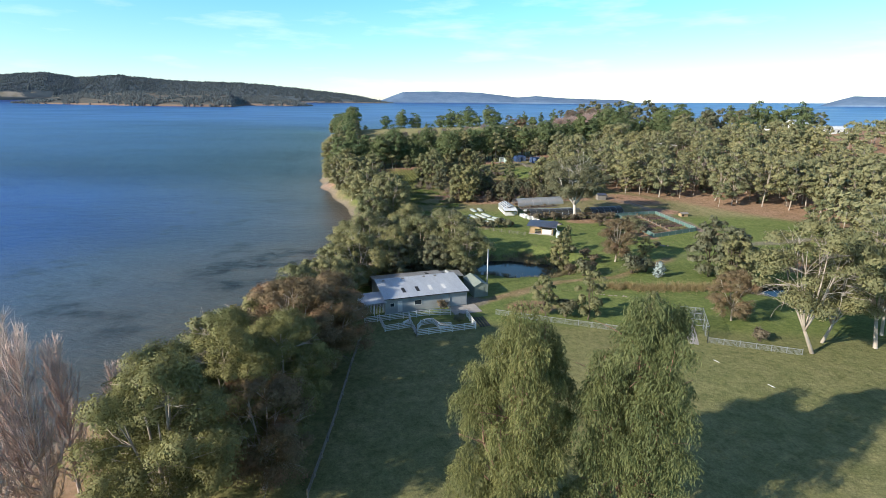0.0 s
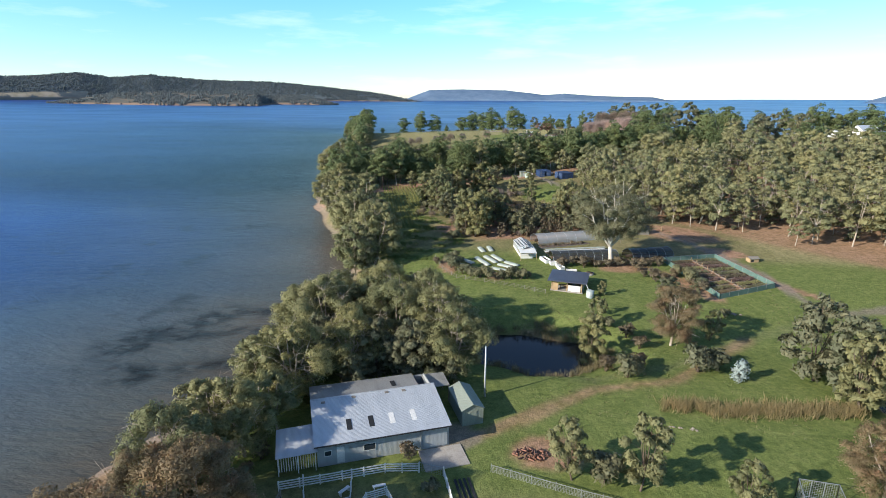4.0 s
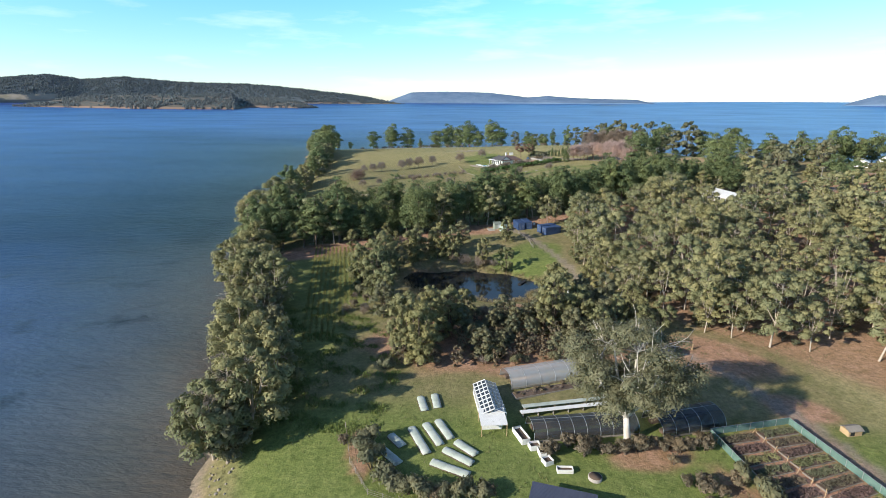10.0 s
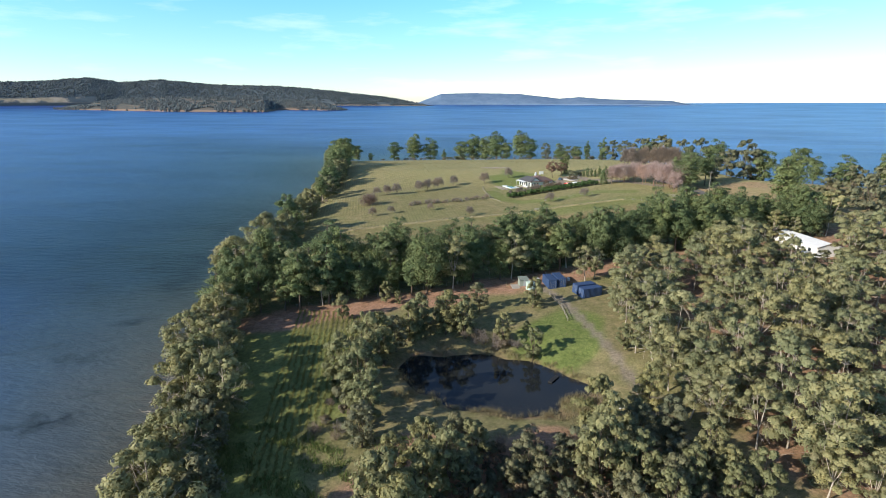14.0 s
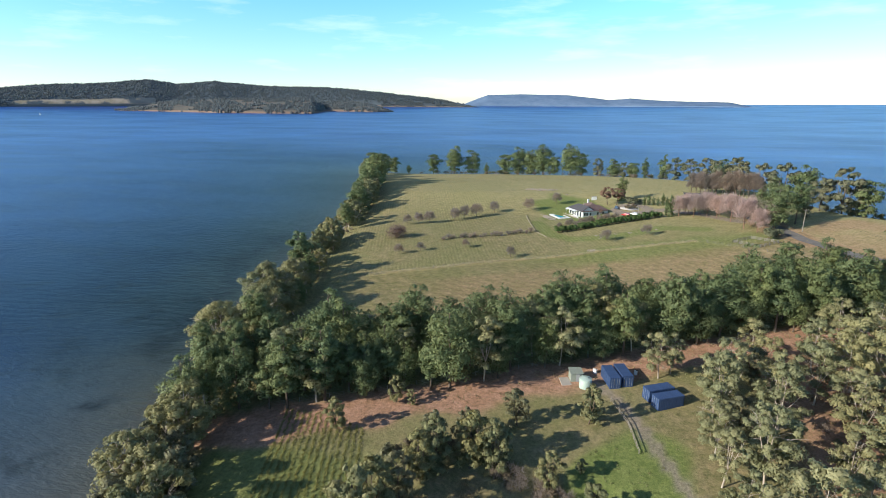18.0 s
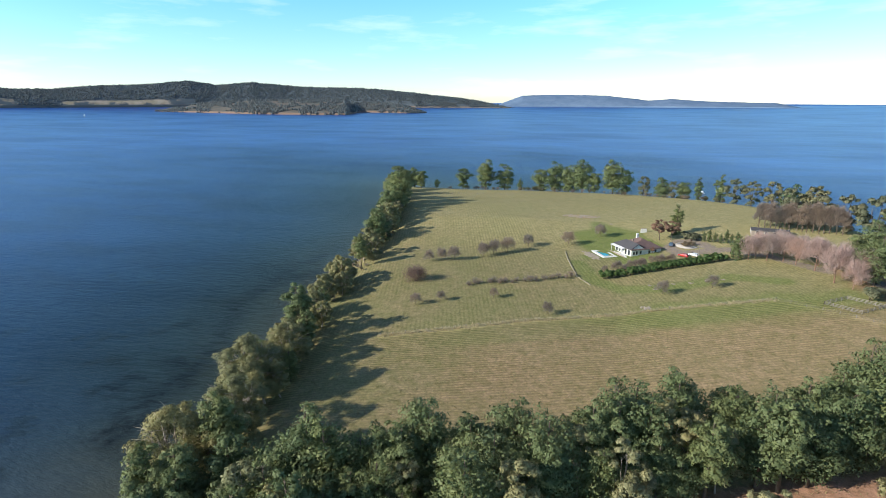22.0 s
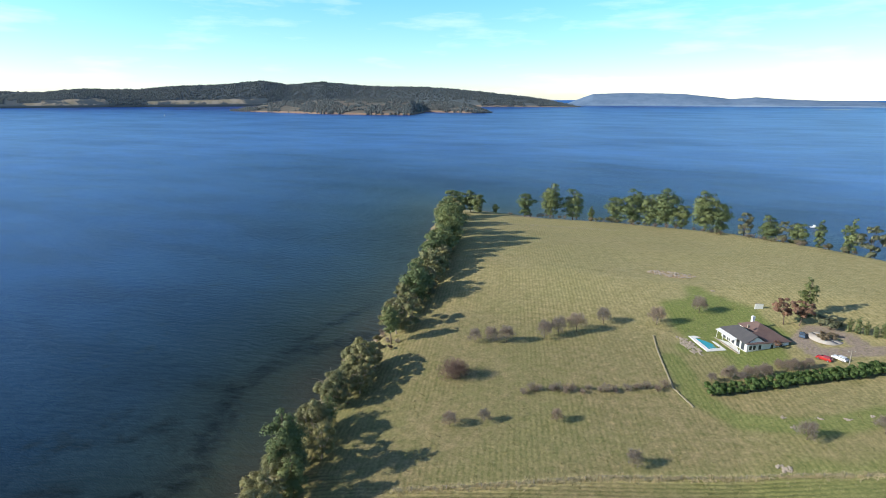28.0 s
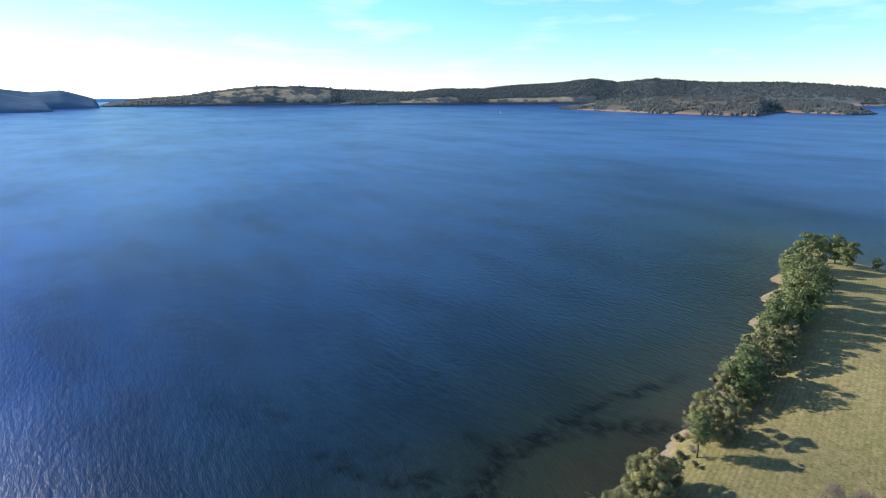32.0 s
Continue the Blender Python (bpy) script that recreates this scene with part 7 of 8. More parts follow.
for row in range(9):
    for col in range(2):
        t = (row + 0.5) / 9
        left = Vector(G[0]).lerp(Vector(G[1]), 0.03 + 0.94 * t)
        right = Vector(G[3]).lerp(Vector(G[2]), 0.03 + 0.94 * t)
        c = left.lerp(right, 0.25 + 0.5 * col)
        ln = (right - left).length * 0.44
        ang = math.degrees(math.atan2(right.y - left.y, right.x - left.x))
        b = empty("raised_bed", (c.x, c.y, lz(c.x, c.y)), ang)
        part("timber_edge", boxes(((ln, 1.75, 0.22), (0, 0, -0.08))), TIMBER_GREY, b)
        part("soil", boxes(((ln - 0.15, 1.6, 0.08), (0, 0, 0.13))), SOIL, b)
        rng = np.random.default_rng(900 + row * 2 + col)
        n = 1000
        cs = np.stack([rng.uniform(-ln / 2 + 0.2, ln / 2 - 0.2, 60), rng.uniform(-0.68, 0.68, 60), np.full(60, 0.28)], -1)
        q = leaf_quads(rng, cs, np.full(60, 0.42), n, 0.17, 0.4, 0.2)
        link("plant_cover", quads_mesh("plant_cover", q), (LEAF_GREY, LEAF_DARK, LEAF_GUM, LEAF_PLUM)[(row * 3 + col) % 4], b)
        tagged(b, "raised bed of dry brown winter plants", "garden bed", "raised garden beds")
hut = empty("timber_hutch", (60.6, 174.2, lz(60.6, 174.2)), 14)
part("body", boxes(((2.3, 1.6, 1.0), (0, 0, -0.1))), TIMBER, hut)
gable_roof("roof", -1.2, 1.2, -0.85, 0.85, 0.95, 1.35, TIMBER_GREY, hut, 0.12, 0.05)
part("opening", boxes(((0.7, 0.03, 0.6), (-0.5, -0.82, 0.1))), DARK, hut)
tagged(hut, "small pale timber hutch on bare ground", "hutch")
rail_fence("paddock_fence", "low post and wire fence round the garden lawn", ((-17.6, 167.6), (-14.6, 159.5), (-10.5, 153.6), (-1.7, 150.7), (9.3, 146.4)), 0.9, 3, 2.6, TIMBER_GREY, 0.09, (0.03, 0.03), group="paddock fences")
rail_fence("paddock_fence", "low post and wire fence by the track", ((11.7, 278.3), (14.7, 270.4), (16.0, 262.0)), 0.9, 2, 2.4, TIMBER_GREY, 0.12, (0.06, 0.1), group="paddock fences")
rail_fence("paddock_fence", "low post and wire fence by the track", ((36.0, 206.5), (38.9, 201.5), (41.0, 197.3)), 1.0, 2, 2.4, TIMBER_GREY, 0.14, (0.06, 0.1), group="paddock fences")
gate = empty("farm_gate", (41.4, 197.6, lz(41.4, 197.6)), 15)
for x in (0, 3.4):
    part("gate_post", boxes(((0.2, 0.2, 1.5), (x, 0, -0.2))), TIMBER, gate)
for z in (0.3, 0.65, 1.0):
    bar("gate_bar", (0, 0, z), (3.4, 0, z), 0.05, 0.07, TIMBER, gate)
bar("brace", (0.1, 0, 0.3), (3.3, 0, 1.0), 0.05, 0.06, TIMBER, gate)
tagged(gate, "weathered timber farm gate across the track", "gate")
pump = empty("pump_shed", (38.6, 195.0, lz(38.6, 195)), 10)
part("body", boxes(((3.0, 2.2, 1.9), (0, 0, -0.1))), TIMBER_GREY, pump)
gable_roof("roof", -1.5, 1.5, -1.1, 1.1, 1.85, 2.3, ROOF_BLUE, pump, 0.2, 0.05)
tagged(pump, "little dark roofed shed beside the gate", "shed")
for x, y, s in ((-16.5, 163.5, 0.9), (-12.6, 160.8, 1.2), (-11, 158.4, 1.3), (-9.4, 156.4, 1.1), (-7.3, 155.2, 1.2), (-5.2, 154.0, 1.0), (-3.4, 153.6, 1.1), (-1.4, 153.4, 0.9), (0.4, 153.4, 1.0), (2.2, 153.8, 1.1), (4.0, 154.2, 1.1), (5.4, 154.8, 0.9), (-12.8, 163.2, 1.2)):
    plant("bush" if s > 0.95 else "shrub", x, y, s * 1.1)
for k in range(24):
    t = k / 23
    plant("shrub", 13.5 + 24 * t + random.uniform(-0.8, 0.8), 164.2 + 3.4 * t + random.uniform(-1.6, 1.6), random.uniform(0.7, 1.3))
for x, y, s in ((38.8, 160.5, 1.2), (41.2, 157.2, 1.0), (43.0, 153.2, 1.1), (41.6, 155.4, 0.9), (34.5, 160.4, 0.8), (36.0, 158.6, 1.0), (34.0, 157.0, 0.6)):
    plant("shrub", x, y, s)
jet = empty("pond_jetty", (12.0, 237.6, 6.45), 62)
part("deck", boxes(((3.4, 0.9, 0.12), (0, 0, 0.12))), DARK, jet)
for x in (-1.4, 1.4):
    part("float", boxes(((0.5, 0.8, 0.3), (x, 0, -0.16))), DARK, jet)
tagged(jet, "dark half-sunk timber pontoon in the pond", "pontoon")
wb = empty("pump_box", (24.0, 227.5, lz(24.0, 227.5)), 10)
part("body", boxes(((1.4, 1.1, 1.1), (0, 0, -0.1))), WHITE, wb)
part("lid", boxes(((1.55, 1.25, 0.08), (0, 0, 1.0))), ROOF_GREY, wb)
tagged(wb, "small white pump box near the pond", "box")


# ---- containers and tanks under the pines ----
def container(x, y, turn, z=None):
    e = empty("shipping_container", (x, y, (lz(x, y) if z is None else z)), turn)
    part("side_panel", boxes(((6.06, 0.06, 2.35), (0, -1.19, 0.12))), CONTAINER, e)
    part("side_panel", boxes(((6.06, 0.06, 2.35), (0, 1.19, 0.12))), CONTAINER, e)
    part("roof_panel", boxes(((6.0, 2.38, 0.06), (0, 0, 2.5))), CONTAINER, e)
    part("end_panel", boxes(((0.06, 2.3, 2.3), (3.0, 0, 0.14))), CONTAINER, e)
    for s in (-1, 1):
        d = part("door", boxes(((0.06, 1.12, 2.3), (-3.0, s * 0.58, 0.14))), CONTAINER, e)
        for k in (-0.25, 0.25):
            bar("lock_rod", (-3.06, s * 0.58 + k, 0.2), (-3.06, s * 0.58 + k, 2.4), 0.04, 0.04, STEEL, d)
        for k in (-1, 1):
            part("corner_post", boxes(((0.14, 0.14, 2.56), (k * 2.96, s * 1.15, 0.02))), CONTAINER, e)
    part("base_frame", boxes(((6.06, 2.44, 0.2), (0, 0, -0.08))), CONTAINER, e)
    for k in range(14):
        for s in (-1, 1):
            part("rib", boxes(((0.2, 0.05, 2.2), (-2.6 + k * 0.4, s * 1.235, 0.2))), CONTAINER, e)
    return tagged(e, "dark blue steel shipping container on bare ground", "container", "shipping containers")


container(11.9, 286.4, 107)
container(14.6, 287.6, 107)
container(21.4, 281.6, 30)
container(22.9, 278.8, 30)
water_tank(6.4, 283.3, 1.35, 2.1, "pale green ribbed water tank near the containers", surface("pale_green_tank", (0.42, 0.52, 0.46), (0.35, 0.44, 0.39), 1.5, 0.55))
ts = empty("tool_shed", (4.2, 286.4, lz(4.2, 286.4)), 15)
part("body", boxes(((2.6, 2.4, 2.0), (0, 0, -0.1))), WALL_GREEN, ts)
plane_slab("roof", [(-1.5, -1.4, 2.05), (1.5, -1.4, 2.05), (1.5, 1.4, 2.3), (-1.5, 1.4, 2.3)], 0.05, WALL_GREEN, ts)
part("door", boxes(((0.9, 0.05, 1.8), (0.3, -1.22, 0))), WALL_GREY, ts)
tagged(ts, "small grey-green tool shed near the containers", "shed")
tagged(part("concrete_pad", boxes(((2.2, 3.4, 0.2), (2.0, 284.9, lz(2, 284.9) - 0.08), 15)), CONCRETE), "pale bare concrete pad beside the shed", "slab", kind="structure")
for x, y, r in ((8.6, 290.0, 0.5), (17.6, 290.6, 0.4)):
    water_tank(x, y, r, 0.9, "small pale drum beside the containers", WHITE, "drums")
rail_fence("pine_fence", "weathered post and wire fence under the pines", ((-60, 262), (-34, 275), (-6, 290.2), (0, 293)), 1.0, 3, 3.4, TIMBER_GREY, 0.12, (0.025, 0.025), group="paddock fences")
rail_fence("field_fence", "post and wire fence across the fields", FENCE_LINE[:5], 1.0, 3, 4.2, TIMBER_GREY, 0.12, (0.025, 0.025), group="field fences")
rail_fence("field_fence", "post and wire fence across the fields", FENCE_LINE[4:], 1.0, 3, 4.2, TIMBER_GREY, 0.12, (0.025, 0.025), group="field fences")
rail_fence("stock_yard", "weathered timber rail yard by the bare trees", ((62, 398.5), (70, 392), (78, 398), (70, 404), (62, 398.5)), 1.2, 3, 2.6, TIMBER_GREY, 0.16, (0.06, 0.12))
rail_fence("field_fence", "post and wire fence across the far field", ((-160, 612), (-110, 622), (-60, 618)), 1.0, 3, 5.0, TIMBER_GREY, 0.14, (0.03, 0.03), group="field fences")

# ---- the house with the pool ----
house = empty("farmhouse", (4.4, 450.4, 14.1), 33)
house.scale.z = 1.3
WALLW = WHITE
for x0, y0, sx, sy in ((7.5, 0.1, 15, 0.2), (0.1, 6.5, 0.2, 13), (14.9, 3.6, 0.2, 7), (7.5, 7.1, 15, 0.2), (3.4, 12.9, 6.8, 0.2), (6.7, 10, 0.2, 6), (12, 15.4, 7, 0.2), (8.6, 11.6, 0.2, 8), (15.4, 11.6, 0.2, 8)):
    part("wall", boxes(((sx - 0.01, sy, 2.9), (x0, y0, -0.3))), WALLW, house)


def hip(parent, x0, x1, y0, y1, eave, ridge, mat, over=0.6, gable_low=False):
    """Four roof planes, or two with an open gable at the low end."""
    x0, x1, y0, y1 = x0 - over, x1 + over, y0 - over, y1 + over
    if x1 - x0 > y1 - y0:
        h = (y1 - y0) / 2
        a, b = ((x0 if gable_low else x0 + h), (y0 + y1) / 2, ridge), (x1 - h, (y0 + y1) / 2, ridge)
        plane_slab("roof", [(x0, y0, eave), (x1, y0, eave), b, a], 0.12, mat, parent)
        plane_slab("roof", [b, (x1, y1, eave), (x0, y1, eave), a], 0.12, mat, parent)
        plane_slab("roof", [(x1, y0, eave), (x1, y1, eave), b], 0.12, mat, parent)
        if not gable_low:
            plane_slab("roof", [(x0, y1, eave), (x0, y0, eave), a], 0.12, mat, parent)
    else:
        h = (x1 - x0) / 2
        a, b = ((x0 + x1) / 2, (y0 if gable_low else y0 + h), ridge), ((x0 + x1) / 2, y1 - h, ridge)
        plane_slab("roof", [(x1, y0, eave), (x1, y1, eave), b, a], 0.12, mat, parent)
        plane_slab("roof", [(x0, y1, eave), (x0, y0, eave), a, b], 0.12, mat, parent)
        plane_slab("roof", [(x1, y1, eave), (x0, y1, eave), b], 0.12, mat, parent)
        if not gable_low:
            plane_slab("roof", [(x0, y0, eave), (x1, y0, eave), a], 0.12, mat, parent)


hip(house, 0, 15, 0, 7, 2.6, 4.4, TILE)
hip(house, 0, 6.6, 0.6, 13, 2.62, 4.5, TILE_DARK, 0.7, True)
hip(house, 8.6, 15.4, 7, 15.4, 2.6, 4.3, TILE)
prism_wall("gable", [(0, -0.02, 2.55), (6.6, -0.02, 2.55), (3.3, -0.02, 4.2)], (0, 0.12, 0), WHITE, house)
part("chimney", boxes(((0.9, 0.9, 2.4), (11.5, 13.2, 3.0))), WHITE, house, "white rendered chimney")
part("chimney", boxes(((0.6, 0.6, 0.8), (6.3, 8.6, 3.8))), STONE, house)
for x in (1.2, 2.6, 4.6, 9.0, 12.2):
    window(house, (x, 0, 0.8), (1.0, 1.2), "-y")
for y in (2.0, 4.4, 6.8, 9.2, 11.4):
    window(house, (0, y, 0.3), (1.6, 1.9), "-x")
window(house, (15, 3.5, 0.9), (1.4, 1.1), "x")
window(house, (15.5, 11.5, 0.9), (1.4, 1.1), "x")
part("terrace", boxes(((2.6, 13.0, 0.3), (-1.4, 6.4, -0.25))), WHITE, house, "white paved terrace")
for y in (0.4, 3.4, 6.4, 9.4, 12.4):
    part("verandah_post", boxes(((0.12, 0.12, 2.5), (-2.2, y, 0))), WHITE, house)
plane_slab("verandah_roof", [(-2.5, 4.0, 2.3), (-0.5, 4.0, 2.55), (-0.5, 13.2, 2.55), (-2.5, 13.2, 2.3)], 0.06, WHITE, house)
part("planter_wall", boxes(((0.3, 12.5, 0.5), (-2.8, 6.4, -0.3))), STONE, house)
tagged(house, "white single-storey farmhouse with brown tiled hip roofs", "house")
gw = empty("garden_wall", (10.4, 486.4, lz(10.4, 486.4)), 20)
part("wall", boxes(((3.0, 0.3, 2.2), (0, 0, -0.2))), WHITE, gw)
part("coping", boxes(((3.1, 0.4, 0.1), (0, 0, 2.0))), STONE, gw)
tagged(gw, "white rendered garden wall under the red tree", "wall")

pool = empty("swimming_pool", (-7.2, 454.1, 14.02), -60)
pz = lz(-7.2, 454.1)
pool.location.z = pz + 0.05
for sx, sy, x, y in ((11.8, 1.4, 0, -2.7), (11.8, 1.0, 0, 2.9), (1.6, 4.4, -5.1, 0.2), (1.0, 4.4, 5.4, 0.2)):
    part("paving", boxes(((sx, sy, 0.5), (x, y, -0.32))), WHITE, pool, "pale stone coping")
pw, n, l, p = material("pool_water", 0.05, 0.0, 0.5)
l.new(mixed(n, l, noise_tex(n, l, 1.5, 3), (0.03, 0.3, 0.36), (0.045, 0.36, 0.42)), p.inputs["Base Color"])
relief(n, l, p, noise_tex(n, l, 3.0, 2), 0.08, 0.03)
part("water", boxes(((9.2, 4.4, 0.3), (0.3, 0.2, -0.28))), pw, pool, "turquoise still water")
part("cover_roller", boxes(((0.3, 4.2, 0.3), (5.0, 0.2, 0.18))), WHITE, pool)
tagged(pool, "rectangular turquoise swimming pool with pale paving", "pool")
stones("rockery", "rockery bank of tan stones beside the pool", -12.5, 450.0, 7.5, 2.2, -58, 110, 0.7, 1.7)
stones("stone_bed", "bed of scattered tan stones in the field", -22, 518, 11.0, 4.5, -8, 120, 0.6, 1.8)
stones("stone_heap", "heap of pale fieldstones on the grass", 8.3, 390.5, 1.6, 1.2, 0, 24, 0.7, 1.4)
for x, y in ((12.3, 408.4), (18.6, 413.8), (24.9, 415.4), (10.3, 412.2), (30.4, 418.7), (36, 420)):
    stones("stone_heap", "small heap of stones on the grass", x, y, 1.0, 0.7, 0, 7, 0.5, 1.0)
stones("boulder", "single pale boulder on the lawn", -5.0, 500, 0.6, 0.4, 0, 4, 0.9, 1.6)
stones("stone_row", "row of pale stones on the lawn", 23.5, 100.5, 3.2, 0.3, -8, 12, 0.3, 0.6)
stones("stone_row", "pale stones beside the lawn track", 45.0, 141.5, 1.6, 0.6, -8, 8, 0.5, 1.0)
stones("shore_stones", "brown stones on the tidal beach", -33.5, 154, 2.5, 12, 10, 70, 0.3, 0.9)
stones("shore_stones", "brown stones on the tidal beach", -80.5, 252, 2.5, 10, 25, 60, 0.3, 1.0)
hedge_kind = [shrub(611 + i, 3.0, 1.35, 1100, 0.3, 8) for i in range(3)]
kind_of("hedge", "cypress_shrub", "dense green cypress shrub in a hedge row", "shrub", "hedge before the house", hedge_kind, BARK_DARK, LEAF_HEDGE, ("stem", "foliage"))
for k in range(24):
    t = k / 23
    for o in (0, 2.2):
        plant("hedge", -6.2 + 46.6 * t - o * 0.5, 418.2 + 27.0 * t + o + random.uniform(-0.4, 0.4), random.uniform(0.85, 1.1))
cb = empty("turning_circle_bed", (28.4, 466.0, lz(28.4, 466)), 0)
link("kerb", tubes_mesh("kerb", [tube([(0, 0, -0.2), (0, 0, 0.22), (0, 0, 0.2)], [5.0, 5.0, 4.7], 36)]), CONCRETE, cb)
link("soil", tubes_mesh("soil", [tube([(0, 0, 0.0), (0, 0, 0.2)], [4.72, 4.72], 36)]), SOIL, cb)
tagged(cb, "round kerbed garden bed in the driveway", "garden bed")
for k in range(9):
    plant("shrub", 28.4 + 3.2 * math.cos(k * 2.4) * (k / 9) ** 0.5, 466 + 3.2 * math.sin(k * 2.4) * (k / 9) ** 0.5, random.uniform(0.6, 0.9), dz=0.1)
arc = along(((-24.5, 454.3), (-22.6, 444), (-20.5, 435.0), (-16.4, 418.9), (-10.6, 410.1)), 0.62)
low_wall = empty("low_stone_wall", (*arc[0], 0))
rough_stone = bmesh.new()
box(rough_stone, (0.66, 0.5, 0.62), bevel=0.1)
stone_me = bpy.data.meshes.new("stone")
rough_stone.to_mesh(stone_me)
rough_stone.free()
for (x, y), (u, w) in zip(arc, arc[1:]):
    s = link("stone", stone_me, None, low_wall)
    s.matrix_local = pose(x - arc[0][0], y - arc[0][1], lz(x, y) - 0.12, 0, 0, math.degrees(math.atan2(w - y, u - x)) + random.uniform(-9, 9)) @ Matrix.Diagonal((1, random.uniform(0.8, 1.2), random.uniform(0.5, 0.95), 1))
stone_me.materials.append(surface("mossy_tan_stone", (0.3, 0.26, 0.17), (0.2, 0.18, 0.12), 1.5))
tagged(low_wall, "low curved wall of tan stones round the lawn", "wall")


def car(x, y, turn, paint, label):
    e = empty("car", (x, y, lz(x, y)), turn)
    prof = [(-2.1, 0.35), (-2.15, 0.8), (-1.95, 0.95), (-1.5, 1.4), (0.3, 1.42), (1.0, 0.98), (2.0, 0.82), (2.15, 0.5), (2.1, 0.3)]
    verts, faces = [], []
    k = len(prof)
    for s, inset in ((-0.86, 0.14), (0.86, 0.14)):
        verts += [(a, s * (1 - (inset if z > 1.0 else 0)), z) for a, z in prof]
    faces = [tuple(range(k)), tuple(range(2 * k - 1, k - 1, -1))] + [(i, i + k, (i + 1) % k + k, (i + 1) % k) for i in range(k)]
    link("body", mesh_of("body", verts, faces), paint, e)
    part("windscreen", boxes(((0.04, 1.3, 0.5), (0.68, 0, 0.95))), glass_m, e)
    part("rear_window", boxes(((0.04, 1.3, 0.4), (-1.76, 0, 0.98))), glass_m, e)
    for s in (-1, 1):
        part("side_window", boxes(((1.7, 0.03, 0.34), (-0.6, s * 0.79, 1.0))), glass_m, e)
        for w in (-1.3, 1.35):
            wh = link("wheel", tubes_mesh("wheel", [tube([(w, s * 0.72, 0.32), (w, s * 0.9, 0.32)], [0.32, 0.32], 14)]), TYRE, e)
            link("rim", tubes_mesh("rim", [tube([(w, s * 0.88, 0.32), (w, s * 0.915, 0.32)], [0.19, 0.19], 10)]), STEEL, wh)
        part("headlight", boxes(((0.06, 0.3, 0.14), (2.1, s * 0.6, 0.62))), WHITE, e)
        part("tail_light", boxes(((0.06, 0.25, 0.14), (-2.12, s * 0.65, 0.68))), RUST, e)
    return tagged(e, label, "car", "parked cars")


def paint(name, c):
    return surface(name, c, tuple(v * 0.9 for v in c), 2.0, 0.25, 0.1, 0.6, 0.02)


car(21.7, 466.0, 80, paint("blue_grey_car_paint", (0.1, 0.15, 0.22)), "parked blue-grey hatchback on the drive")
car(25.4, 450.0, 150, paint("red_car_paint", (0.45, 0.03, 0.03)), "parked red hatchback behind the hedge")
car(29.6, 451.2, 140, paint("white_car_paint", (0.75, 0.75, 0.75)), "parked white wagon behind the hedge")


def utility_pole(x, y, h=9.0, turn=20):
    e = empty("utility_pole", (x, y, lz(x, y)), turn)
    link("shaft", tubes_mesh("shaft", [tube([(0, 0, -0.4), (0, 0, h)], [0.17, 0.12], 8)]), TIMBER_GREY, e)
    part("crossarm", boxes(((2.0, 0.12, 0.14), (0, 0, h - 0.6))), TIMBER_GREY, e)
    for u in (-0.9, 0, 0.9):
        part("insulator", boxes(((0.08, 0.08, 0.2), (u, 0, h - 0.46))), WHITE, e)
    return tagged(e, "weathered timber utility pole with crossarm", "pole", "utility poles")


POLES = ((30.7, 445.6, 6.0), (91.5, 415.0, 9.5), (106.0, 362.0, 9.0), (140.0, 340.0, 9.0))
for x, y, h in POLES:
    utility_pole(x, y, h)
for (ax, ay, ah), (bx, by, bh) in zip(POLES[1:], POLES[2:]):
    for o in (-0.9, 0.9):
        a, b = Vector((ax + o, ay, lz(ax, ay) + ah - 0.3)), Vector((bx + o, by, lz(bx, by) + bh - 0.3))
        pts = [a.lerp(b, t) - Vector((0, 0, 4 * 0.9 * t * (1 - t))) for t in np.linspace(0, 1, 9)]
        tagged(link("power_line", tubes_mesh("power_line", [tube(pts, [0.018] * 9, 4)]), DARK), "thin dark power line between poles", "cable", "power lines")

# road
ASPHALT = surface("worn_asphalt", (0.13, 0.12, 0.11), (0.18, 0.165, 0.15), 1.5, 0.9)
rd = along(ROAD, 3.0)
verts = []
for i, (x, y) in enumerate(rd):
    a, b = Vector(rd[max(0, i - 1)]), Vector(rd[min(len(rd) - 1, i + 1)])
    d = (b - a).normalized()
    for s in (-2.6, 2.6):
        u, v = x - d.y * s, y + d.x * s
        verts.append((u, v, lz(u, v) + 0.12))
faces = [(2 * i, 2 * i + 1, 2 * i + 3, 2 * i + 2) for i in range(len(rd) - 1)]
tagged(link("road", mesh_of("road", verts, faces, True), ASPHALT), "narrow grey sealed country road", "road", kind="structure")


